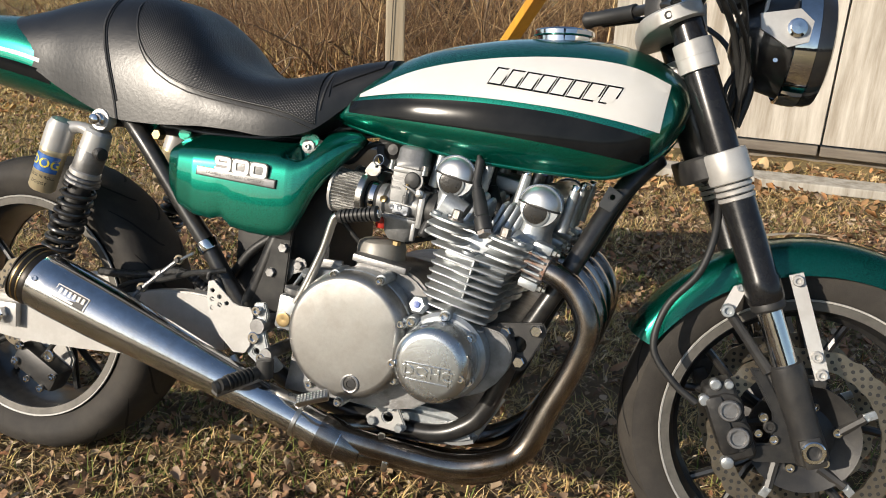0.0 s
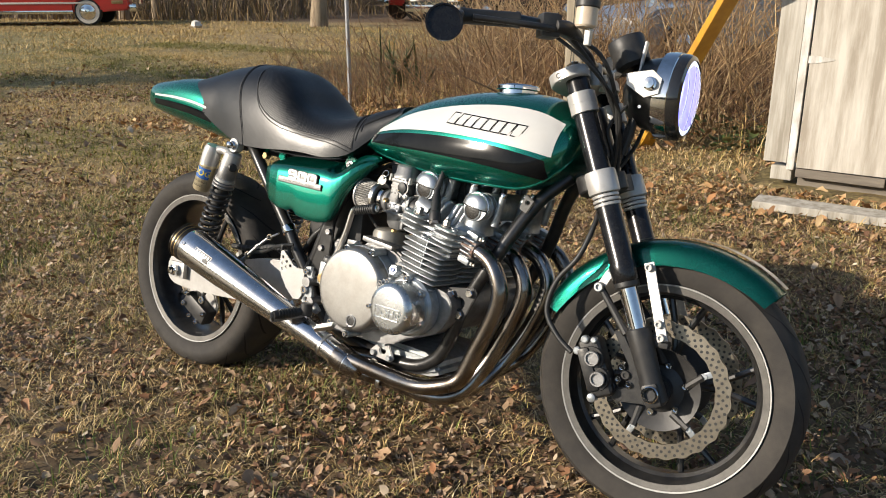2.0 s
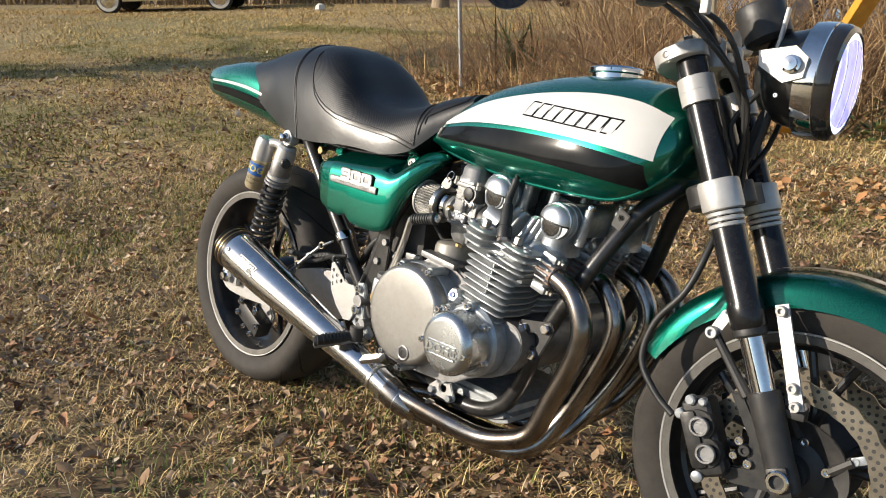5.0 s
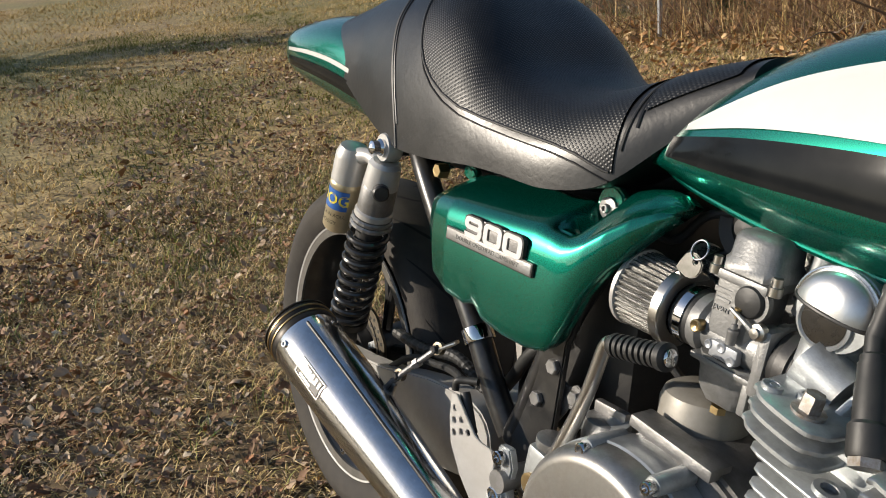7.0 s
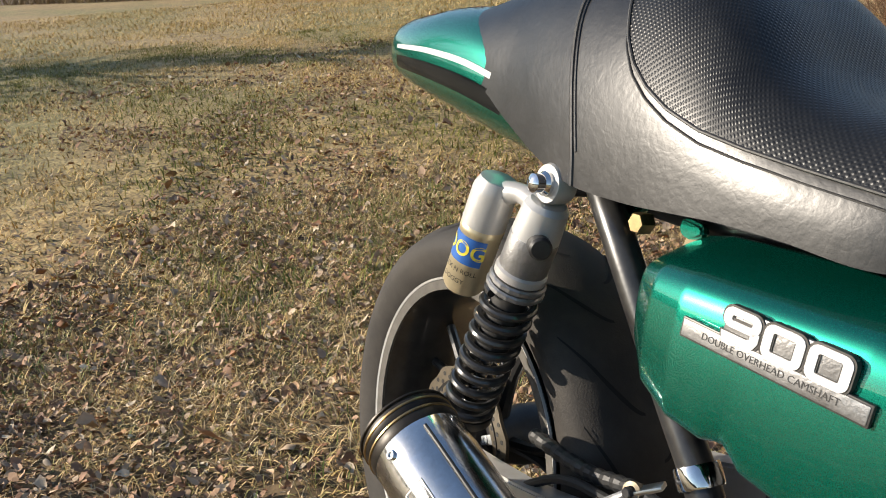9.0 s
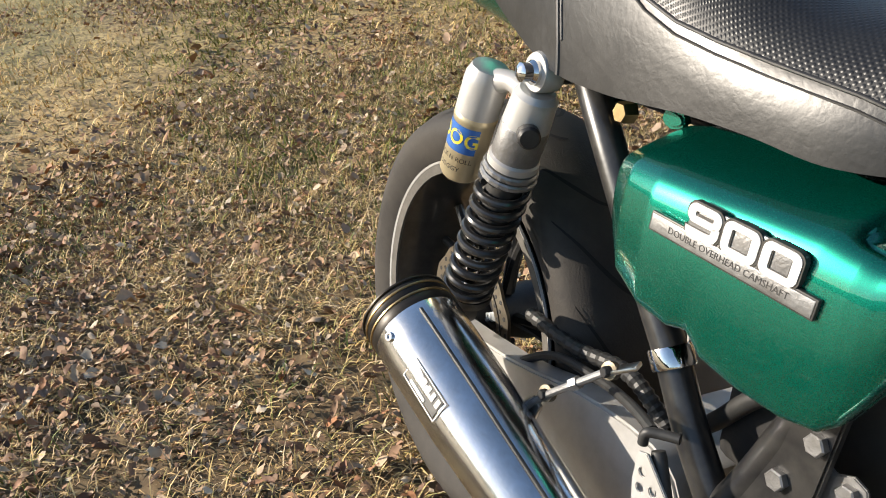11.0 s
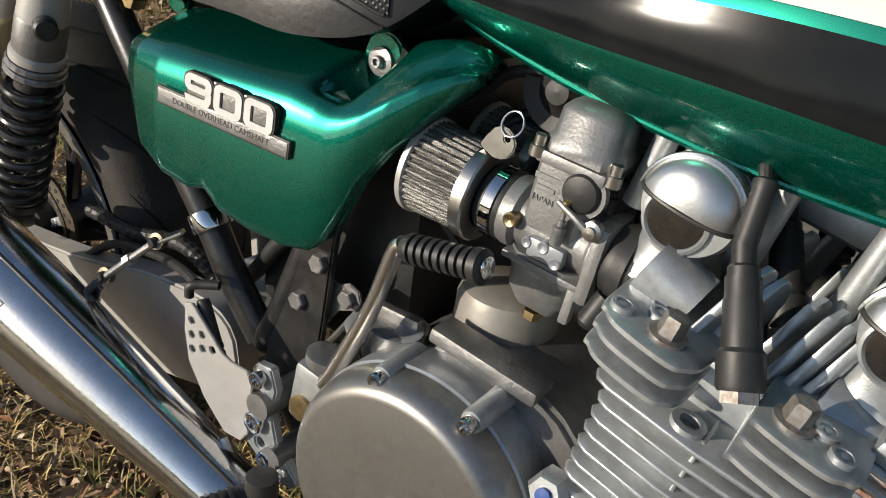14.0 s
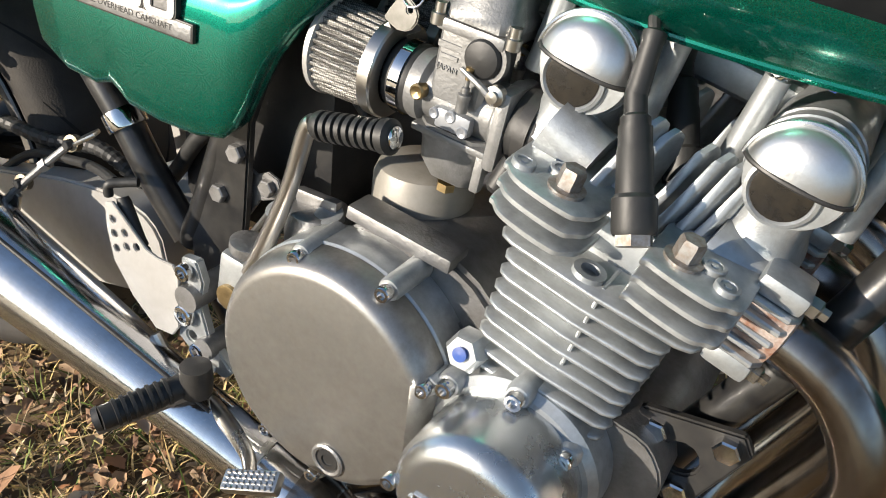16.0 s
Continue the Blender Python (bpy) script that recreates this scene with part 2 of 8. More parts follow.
def lawn_material():
    m = material("lawn_soil", (0.38, 0.262, 0.105), (0.21, 0.138, 0.055), 26, 0.95, bump=1.0, bump_scale=70)
    n, l = m.node_tree.nodes, m.node_tree.links
    b = n["Principled BSDF"]
    first = b.inputs["Base Color"].links[0].from_socket
    tc = n.new("ShaderNodeTexCoord")
    for scale, lo, hi, col, amount, stretch in ((0.55, 0.42, 0.66, (0.50, 0.345, 0.13), 0.5, (1, 1, 1)), (0.22, 0.44, 0.58, (0.13, 0.15, 0.03), 0.6, (0.45, 1.6, 1)),
                                                (1.9, 0.52, 0.70, (0.19, 0.12, 0.06), 0.6, (1, 1, 1)), (9.0, 0.50, 0.66, (0.58, 0.44, 0.19), 0.6, (1, 1, 1)), (45.0, 0.47, 0.60, (0.05, 0.033, 0.017), 0.75, (1, 1, 1))):
        mp, t, r, mx, mul = (n.new("ShaderNode" + k) for k in ("Mapping", "TexNoise", "MapRange", "Mix", "Math"))
        mp.inputs["Scale"].default_value = stretch
        mp.inputs["Location"].default_value = (scale * 3, scale, 0)
        t.inputs["Scale"].default_value, t.inputs["Detail"].default_value = scale, 7
        r.inputs["From Min"].default_value, r.inputs["From Max"].default_value = lo, hi
        mul.operation = "MULTIPLY"
        mul.inputs[1].default_value = amount
        mx.data_type = "RGBA"
        mx.inputs[7].default_value = (*col, 1)
        l.new(tc.outputs["Object"], mp.inputs[0])
        l.new(mp.outputs[0], t.inputs["Vector"])
        l.new(t.outputs["Fac"], r.inputs["Value"])
        l.new(r.outputs[0], mul.inputs[0])
        l.new(mul.outputs[0], mx.inputs[0])
        l.new(first, mx.inputs[6])
        first = mx.outputs[2]
    # bare leafy soil round the motorcycle gives way to dry grass farther off
    dist, off, mr, mx, nz, soil = (n.new("ShaderNode" + k) for k in ("VectorMath", "VectorMath", "MapRange", "Mix", "TexNoise", "Mix"))
    off.operation, dist.operation = "ADD", "LENGTH"
    off.inputs[1].default_value = (-0.2, -1.6, 0)
    mr.inputs["From Min"].default_value, mr.inputs["From Max"].default_value = 1.6, 4.8
    nz.inputs["Scale"].default_value, nz.inputs["Detail"].default_value = 22, 8
    soil.data_type = mx.data_type = "RGBA"
    soil.inputs[6].default_value, soil.inputs[7].default_value = (0.022, 0.015, 0.009, 1), (0.22, 0.145, 0.07, 1)
    l.new(tc.outputs["Object"], off.inputs[0])
    l.new(off.outputs["Vector"], dist.inputs[0])
    l.new(dist.outputs["Value"], mr.inputs["Value"])
    l.new(tc.outputs["Object"], nz.inputs["Vector"])
    l.new(nz.outputs["Fac"], soil.inputs[0])
    l.new(mr.outputs[0], mx.inputs[0])
    l.new(soil.outputs[2], mx.inputs[6])
    l.new(first, mx.inputs[7])
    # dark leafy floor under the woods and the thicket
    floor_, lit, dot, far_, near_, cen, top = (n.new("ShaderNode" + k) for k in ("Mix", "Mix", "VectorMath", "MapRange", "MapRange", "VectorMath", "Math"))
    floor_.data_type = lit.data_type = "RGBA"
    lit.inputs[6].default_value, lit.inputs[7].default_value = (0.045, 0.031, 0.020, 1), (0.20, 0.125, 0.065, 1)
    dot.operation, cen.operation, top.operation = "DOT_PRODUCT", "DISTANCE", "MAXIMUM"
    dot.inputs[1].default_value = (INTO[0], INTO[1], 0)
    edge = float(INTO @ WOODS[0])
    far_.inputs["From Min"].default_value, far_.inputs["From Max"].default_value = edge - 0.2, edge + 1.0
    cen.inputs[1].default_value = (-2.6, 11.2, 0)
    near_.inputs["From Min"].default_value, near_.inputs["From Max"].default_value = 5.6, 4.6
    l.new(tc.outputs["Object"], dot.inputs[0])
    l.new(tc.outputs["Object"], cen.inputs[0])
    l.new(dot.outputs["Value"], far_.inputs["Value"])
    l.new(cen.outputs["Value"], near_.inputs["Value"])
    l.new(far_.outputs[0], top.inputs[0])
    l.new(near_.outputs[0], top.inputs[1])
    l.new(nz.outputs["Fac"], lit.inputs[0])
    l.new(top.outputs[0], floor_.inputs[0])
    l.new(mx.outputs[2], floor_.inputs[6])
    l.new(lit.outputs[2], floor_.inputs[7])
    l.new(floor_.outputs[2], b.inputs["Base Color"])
    return m


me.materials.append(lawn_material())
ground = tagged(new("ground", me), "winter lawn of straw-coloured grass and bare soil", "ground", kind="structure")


def ramp_material(name, colours, rough=0.8, translucent=0.0):
    """One colour for each loose piece, drawn from a row of colours."""
    m = bpy.data.materials.new(name)
    m.use_nodes = True
    n, l = m.node_tree.nodes, m.node_tree.links
    b = n["Principled BSDF"]
    b.inputs["Roughness"].default_value = rough
    b.inputs["Specular IOR Level"].default_value = 0.25
    geo, cr, tc, nz, mx = (n.new("ShaderNode" + k) for k in ("NewGeometry", "ValToRGB", "TexCoord", "TexNoise", "Mix"))
    cr.color_ramp.interpolation = "LINEAR"
    while len(cr.color_ramp.elements) < len(colours):
        cr.color_ramp.elements.new(0.5)
    for k, c in enumerate(colours):
        cr.color_ramp.elements[k].position = k / (len(colours) - 1)
        cr.color_ramp.elements[k].color = (*c, 1)
    nz.inputs["Scale"].default_value, nz.inputs["Detail"].default_value = 60, 4
    mx.data_type, mx.blend_type = "RGBA", "MULTIPLY"
    mx.inputs[0].default_value = 0.25
    l.new(geo.outputs["Random Per Island"], cr.inputs[0])
    l.new(tc.outputs["Object"], nz.inputs["Vector"])
    l.new(cr.outputs[0], mx.inputs[6])
    l.new(nz.outputs["Fac"], mx.inputs[7])
    l.new(mx.outputs[2], b.inputs["Base Color"])
    return m


def scatter_mesh(name, verts, faces, mat, label, category):
    """One object for what nobody could count."""
    data = bpy.data.meshes.new(name)
    n, k = len(faces), faces.shape[1]
    data.vertices.add(len(verts))
    data.vertices.foreach_set("co", np.ascontiguousarray(verts, dtype=np.float32).ravel())
    data.loops.add(n * k)
    data.loops.foreach_set("vertex_index", np.ascontiguousarray(faces, dtype=np.int32).ravel())
    data.polygons.add(n)
    data.polygons.foreach_set("loop_start", np.arange(n, dtype=np.int32) * k)
    data.update(calc_edges=True)
    data.validate()
    data.materials.append(mat)
    return tagged(new(name, data), label, category, kind="stuff")


rng = np.random.default_rng(7)


def heights(x, y):
    return np.array([ground_height(a, b) for a, b in zip(x.tolist(), y.tolist())])


def patchy(x, y, scale, seed):
    return np.array([noise.noise((a, b, seed)) for a, b in zip((x * scale).tolist(), (y * scale).tolist())])


def clear_of_shed(x, y):
    return ~((x > -0.6) & (y > 4.9) | (x > -0.45) & (y > 4.3) & (y < 4.62))


def fade(x, y):
    """True where scattered pieces still lie; they thin out raggedly towards the rim of the littered ground."""
    d = np.hypot((x + 0.8) / 3.5, (y - 2.2) / 3.0)
    return rng.random(len(x)) < np.clip((1.0 + 0.25 * patchy(x, y, 1.2, 71) - d) / 0.30, 0, 1)


def leaves(name, x, y, size, lift, mat, label):
    """Curled fallen leaves: pointed ovals with a raised mid rib and bent sides."""
    n = len(x)
    z = heights(x, y)
    a = rng.uniform(0, 2 * math.pi, n)
    ln = size * np.clip(rng.lognormal(-0.12, 0.45, n), 0.35, 1.9)
    wd = ln * rng.uniform(0.35, 0.80, n)
    curl = rng.uniform(-0.25, 0.60, n) * wd
    tilt = rng.normal(0, 0.40, n)
    roll = rng.normal(0, 0.36, n)
    base = np.array([(-0.5, 0, 0), (-0.28, -0.42, 1), (0.05, -0.5, 1), (0.32, -0.28, 0.8), (0.52, 0, 0.4), (0.32, 0.28, 0.8), (0.05, 0.5, 1), (-0.28, 0.42, 1), (-0.2, 0, 0.0), (0.15, 0, 0.0)])
    jag = 1 + rng.uniform(-0.17, 0.17, (n, 10, 1)) * np.array([1, 1, 0])
    p = base[None] * jag
    px, py, pz = p[..., 0] * ln[:, None], p[..., 1] * wd[:, None], p[..., 2] * curl[:, None]
    pz = pz + rng.normal(0, 0.07, (n, 10)) * ln[:, None] + px * np.sin(tilt)[:, None] + py * np.sin(roll)[:, None]
    c, s = np.cos(a)[:, None], np.sin(a)[:, None]
    lowest = pz.min(axis=1, keepdims=True)
    v = np.stack([x[:, None] + c * px - s * py, y[:, None] + s * px + c * py, z[:, None] + pz - lowest + rng.uniform(0.0, lift, n)[:, None]], axis=-1).reshape(-1, 3)
    f = np.array([(0, 1, 8), (1, 2, 8), (2, 9, 8), (2, 3, 9), (3, 4, 9), (4, 5, 9), (5, 6, 9), (6, 8, 9), (6, 7, 8), (7, 0, 8)])
    faces = (f[None] + 10 * np.arange(n)[:, None, None]).reshape(-1, 3)
    return scatter_mesh(name, v, faces, mat, label, "leaves")


def blades(name, x, y, length, width, lean, mat, label, category="grass"):
    """Grass blades, each a bent strip that narrows to its tip."""
    n = len(x)
    z = heights(x, y)
    a = rng.uniform(0, 2 * math.pi, n)
    ln = length * rng.uniform(0.4, 1.4, n)
    w = width * rng.uniform(0.6, 1.3, n)
    out = np.clip(rng.normal(lean, 0.35, n), 0.0, 1.45)
    c, s = np.cos(a), np.sin(a)
    rows = []
    for t, ww in ((0.0, 1.0), (0.55, 0.75), (1.0, 0.12)):
        r = ln * t * np.sin(out * (0.5 + 0.5 * t))
        h = ln * t * np.cos(out * (0.45 + 0.55 * t))
        for sg in (-1, 1):
            rows.append(np.stack([x + c * r - s * sg * w * ww / 2, y + s * r + c * sg * w * ww / 2, z + h - 0.003], axis=-1))
    v = np.stack(rows, axis=1).reshape(-1, 3)
    f = np.array([(0, 1, 3, 2), (2, 3, 5, 4)])
    faces = (f[None] + 6 * np.arange(n)[:, None, None]).reshape(-1, 4)
    return scatter_mesh(name, v, faces, mat, label, category)


dark_leaf = ramp_material("damp_leaf", [(0.065, 0.040, 0.026), (0.34, 0.20, 0.11), (0.15, 0.078, 0.046), (0.52, 0.36, 0.215), (0.085, 0.052, 0.034), (0.38, 0.18, 0.085), (0.26, 0.17, 0.12), (0.68, 0.53, 0.36)], 0.7)
leaf_mat = ramp_material("fallen_leaf", [(0.24, 0.14, 0.085), (0.50, 0.33, 0.19), (0.30, 0.17, 0.10), (0.58, 0.44, 0.29), (0.26, 0.16, 0.10), (0.42, 0.23, 0.12), (0.40, 0.30, 0.21), (0.72, 0.60, 0.43)], 0.75)
straw_mat = ramp_material("dry_grass", [(0.80, 0.56, 0.26), (0.40, 0.25, 0.10), (0.93, 0.74, 0.44), (0.14, 0.085, 0.04), (0.80, 0.56, 0.24), (0.32, 0.30, 0.09), (0.88, 0.65, 0.32)], 0.75)
green_mat = ramp_material("green_grass", [(0.10, 0.16, 0.03), (0.18, 0.23, 0.05), (0.13, 0.18, 0.04), (0.27, 0.28, 0.08)], 0.7)

# leaves: thick under and to the right of the motorcycle, thinner on the open lawn
x, y = rng.uniform(-4.4, 2.8, 165000), rng.uniform(-1.0, 5.3, 165000)
dense = np.clip(0.50 + 0.14 * (x + 0.4) + 0.10 * np.clip(1.6 - y, 0, 2) + 1.3 * patchy(x, y, 0.9, 1) + 0.5 * patchy(x, y, 2.6, 61) - 0.8 * patchy(x, y, 9.5, 6), 0.04, 0.97)
keep = fade(x, y) & (rng.random(165000) < dense) & clear_of_shed(x, y)
leaves("leaf_litter", x[keep], y[keep], 0.0175, 0.018, dark_leaf, "brown curled autumn leaves lying on the grass")
x, y = rng.uniform(-11, 0.2, 16000), rng.uniform(1.5, 8.5, 16000)
keep = (rng.random(16000) < np.clip(0.25 + 0.7 * patchy(x, y, 0.5, 2), 0.03, 1)) & clear_of_shed(x, y) & ~((x > -4.2) & (y < 5.2))
leaves("leaf_litter_far", x[keep], y[keep], 0.036, 0.02, leaf_mat, "brown autumn leaves scattered over the lawn")
drift_mat = ramp_material("drift_leaf", [(0.24, 0.125, 0.06), (0.60, 0.36, 0.16), (0.42, 0.21, 0.09), (0.76, 0.54, 0.28), (0.28, 0.16, 0.08), (0.58, 0.29, 0.11)], 0.75)
x, y = rng.uniform(-6, 3.0, 20000), rng.uniform(5.0, 10.5, 20000)
keep = clear_of_shed(x, y)
keep &= (y > 5.6 + 0.5 * rng.random(20000)) & (rng.random(20000) < np.clip(0.5 + 1.2 * patchy(x, y, 0.9, 51), 0.1, 1))
leaves("leaf_drift", x[keep], y[keep], 0.048, 0.06, drift_mat, "drift of brown leaves under the thicket")
# leaves caught in the lawn behind the motorcycle, in drifts
x, y = rng.uniform(-9.0, -1.4, 90000), rng.uniform(-0.6, 6.0, 90000)
keep = (rng.random(90000) < np.clip(0.12 + 0.6 * patchy(x, y, 0.7, 33) + 0.4 * patchy(x, y, 2.2, 34), 0.02, 0.5)) & clear_of_shed(x, y)
lawn_leaf = ramp_material("lawn_leaf", [(0.13, 0.07, 0.045), (0.40, 0.25, 0.14), (0.24, 0.12, 0.07), (0.52, 0.38, 0.25), (0.17, 0.10, 0.065), (0.36, 0.18, 0.09), (0.62, 0.50, 0.36)], 0.75)
leaves("lawn_leaves", x[keep], y[keep], 0.023, 0.018, lawn_leaf, "brown leaves caught in the lawn grass")
# a few larger whole leaves on top
x, y = rng.uniform(-4.0, 2.4, 1500), rng.uniform(-0.5, 5.0, 1500)
keep = clear_of_shed(x, y) & fade(x, y)
leaves("whole_leaves", x[keep], y[keep], 0.034, 0.012, leaf_mat, "larger tan leaves lying on the lawn")
# crumbled fragments between the leaves
x, y = rng.uniform(-4.4, 2.8, 150000), rng.uniform(-1.0, 5.2, 150000)
keep = fade(x, y) & (rng.random(150000) < np.clip(0.45 + 0.8 * patchy(x, y, 1.3, 41), 0.08, 0.9)) & clear_of_shed(x, y)
bits = np.where(x < -0.4 + 0.9 * rng.normal(0, 1, 150000), True, False)
leaves("pale_leaf_crumbs", x[keep & bits], y[keep & bits], 0.016, 0.016, leaf_mat, "pale crumbled leaf fragments in the grass")
leaves("leaf_crumbs", x[keep & ~bits], y[keep & ~bits], 0.016, 0.016, dark_leaf, "dark crumbled leaf fragments on the soil")
# matted straw lying on the open lawn, thickest away from the motorcycle
x, y = rng.uniform(-4.6, 2.4, 240000), rng.uniform(-1.0, 5.2, 240000)
keep = fade(x, y) & (rng.random(240000) < np.clip(0.58 - 0.20 * (x + 1.2) + 1.0 * patchy(x, y, 1.5, 23) + 1.2 * patchy(x, y, 9.5, 6), 0.05, 1)) & clear_of_shed(x, y)
blades("matted_straw", x[keep], y[keep], 0.055, 0.0026, 1.40, straw_mat, "matted dead grass lying flat on the lawn")
# grass
x, y = rng.uniform(-4.6, 2.8, 330000), rng.uniform(-1.0, 5.2, 330000)
tuft = patchy(x, y, 3.2, 5)
keep = fade(x, y) & (rng.random(330000) < np.clip(0.72 - 0.20 * (x + 0.9) - 0.12 * np.clip(1.5 - y, 0, 2) + 1.3 * tuft + 1.3 * patchy(x, y, 9.5, 6), 0.03, 1)) & clear_of_shed(x, y)
blades("dry_grass", x[keep], y[keep], 0.044, 0.0034, 1.22, straw_mat, "short straw-coloured winter grass")
x, y = rng.uniform(-4.6, 2.6, 100000), rng.uniform(-0.9, 5.0, 100000)
keep = fade(x, y) & (rng.random(100000) < np.clip(2.2 * patchy(x, y, 1.6, 9) + 0.8 * patchy(x, y, 6.0, 10) + 0.06, 0.03, 1)) & clear_of_shed(x, y)
blades("green_grass", x[keep], y[keep], 0.050, 0.0030, 0.8, green_mat, "tufts of green grass among the leaves")
lawn_straw = ramp_material("lawn_straw", [(0.76, 0.53, 0.22), (0.50, 0.33, 0.12), (0.88, 0.65, 0.32), (0.34, 0.22, 0.08), (0.74, 0.52, 0.20), (0.42, 0.36, 0.12)], 0.8)
lawn_green = ramp_material("lawn_green", [(0.11, 0.13, 0.025), (0.24, 0.21, 0.05), (0.15, 0.17, 0.03), (0.34, 0.26, 0.08)], 0.8)
x, y = rng.uniform(-14, -2.6, 230000), rng.uniform(-0.3, 11, 230000)
hue = np.array([noise.noise((a, b, 15.0)) for a, b in zip((x * 0.22).tolist(), (y * 0.75).tolist())]) + rng.normal(0, 0.12, 230000)
keep = (rng.random(230000) < np.clip(0.60 + 0.8 * patchy(x, y, 1.1, 11) + 0.8 * patchy(x, y, 6.0, 13), 0.06, 1)) & clear_of_shed(x, y)
blades("lawn_grass", x[keep & (hue < 0.08)], y[keep & (hue < 0.08)], 0.052, 0.0070, 1.15, lawn_straw, "straw-coloured lawn grass")
blades("green_lawn_grass", x[keep & (hue >= 0.08)], y[keep & (hue >= 0.08)], 0.052, 0.0070, 1.05, lawn_green, "greener patches of lawn grass")
x, y = rng.uniform(-28, -9, 95000), rng.uniform(-2, 17, 95000)
keep = (rng.random(95000) < np.clip(0.55 + 0.9 * patchy(x, y, 0.5, 12), 0.10, 1)) & ((x < -14) | (y > 11)) & (into_woods(x, y) < 0.2)
blades("far_lawn_grass", x[keep], y[keep], 0.085, 0.017, 1.2, lawn_straw, "short golden grass of the far lawn")
# straw and leaves on the strip before the thicket and the shed
x, y = rng.uniform(-6.5, 2.6, 90000), rng.uniform(3.6, 7.2, 90000)
keep = (rng.random(90000) < np.clip(0.75 + 1.2 * patchy(x, y, 1.3, 81), 0.12, 1) * np.clip((y - 3.6) / 1.0, 0, 1)) & clear_of_shed(x, y)
blades("strip_straw", x[keep], y[keep], 0.060, 0.0055, 1.2, straw_mat, "dead straw-coloured grass before the thicket")
x, y = rng.uniform(-6.0, 2.6, 16000), rng.uniform(4.0, 7.0, 16000)
keep = (rng.random(16000) < np.clip(0.45 + 1.3 * patchy(x, y, 1.0, 91), 0.05, 1)) & clear_of_shed(x, y)
leaves("strip_leaves", x[keep], y[keep], 0.036, 0.03, drift_mat, "brown leaves blown against the thicket")

# ---- the motorcycle, built upright with x ahead, y to its left, leaned on its stand ----
bike = tagged(new("motorcycle"), "green and white custom motorcycle leaning on its stand on leafy grass", "motorcycle")
bike.matrix_world = pose(0.001, 1.3855, -0.022, -12.39, -1.22, 0)
AXIS_Y = Matrix.Rotation(radians(90), 4, "X")  # z axis of a lathe turned towards the bike's right
REAR, FRONT = Vector((-1.310, -0.030, 0.325)), Vector((0.228, 0.005, 0.314))
RAKE = Vector((-0.385, 0, 0.923)).normalized()
PIVOT = FRONT - RAKE * 0.0 + Vector((-0.045, 0, -0.02))
STEER = Matrix.Translation(PIVOT) @ Matrix.Rotation(radians(6), 4, RAKE) @ Matrix.Translation(-PIVOT)


def tyre_profile(r, w, rim):
    return [(rim - 0.006, w * 0.70), (rim + 0.004, w * 0.83), (rim + 0.018, w * 0.93), (rim + 0.034, w * 0.985), (rim + 0.046, w),
            (r - 0.022, w * 0.90), (r - 0.010, w * 0.68), (r - 0.003, w * 0.38), (r, 0), (r - 0.003, -w * 0.38), (r - 0.010, -w * 0.68),
            (r - 0.022, -w * 0.90), (rim + 0.046, -w), (rim + 0.034, -w * 0.985), (rim + 0.018, -w * 0.93), (rim + 0.004, -w * 0.83), (rim - 0.006, -w * 0.70)]


def groove(r, w, a0, side, m):
    """One curved tread groove, as a thin dark strip just proud of the tyre."""
    prof = tyre_profile(r, w, 0.228)[5:12]
    hs, rs = [p[1] for p in prof][::-1], [p[0] for p in prof][::-1]
    bm, rows = bmesh.new(), []
    for k in range(13):
        t = k / 12
        h = side * w * (0.10 + 0.80 * t)
        rad = float(np.interp(h, hs, rs)) + 0.0010
        a = a0 + 0.34 * t ** 1.6
        d = 0.024 * math.sin(math.pi * (0.08 + 0.84 * t)) + 0.002
        rows.append([m @ Vector((rad * math.cos(a + s * d), rad * math.sin(a + s * d), h)) for s in (-0.6, 0.6)])
    return bridge(bm, rows, closed=False, caps=False)


rim_grey = material("rim_grey", (0.15, 0.14, 0.125), (0.095, 0.09, 0.08), 30, 0.45, 0.3)


groove_black = material("groove_black", (0.006, 0.006, 0.006), (0.009, 0.009, 0.008), 30, 0.9)
rim_white = material("rim_white", (0.50, 0.49, 0.47), (0.40, 0.39, 0.36), 40, 0.5)


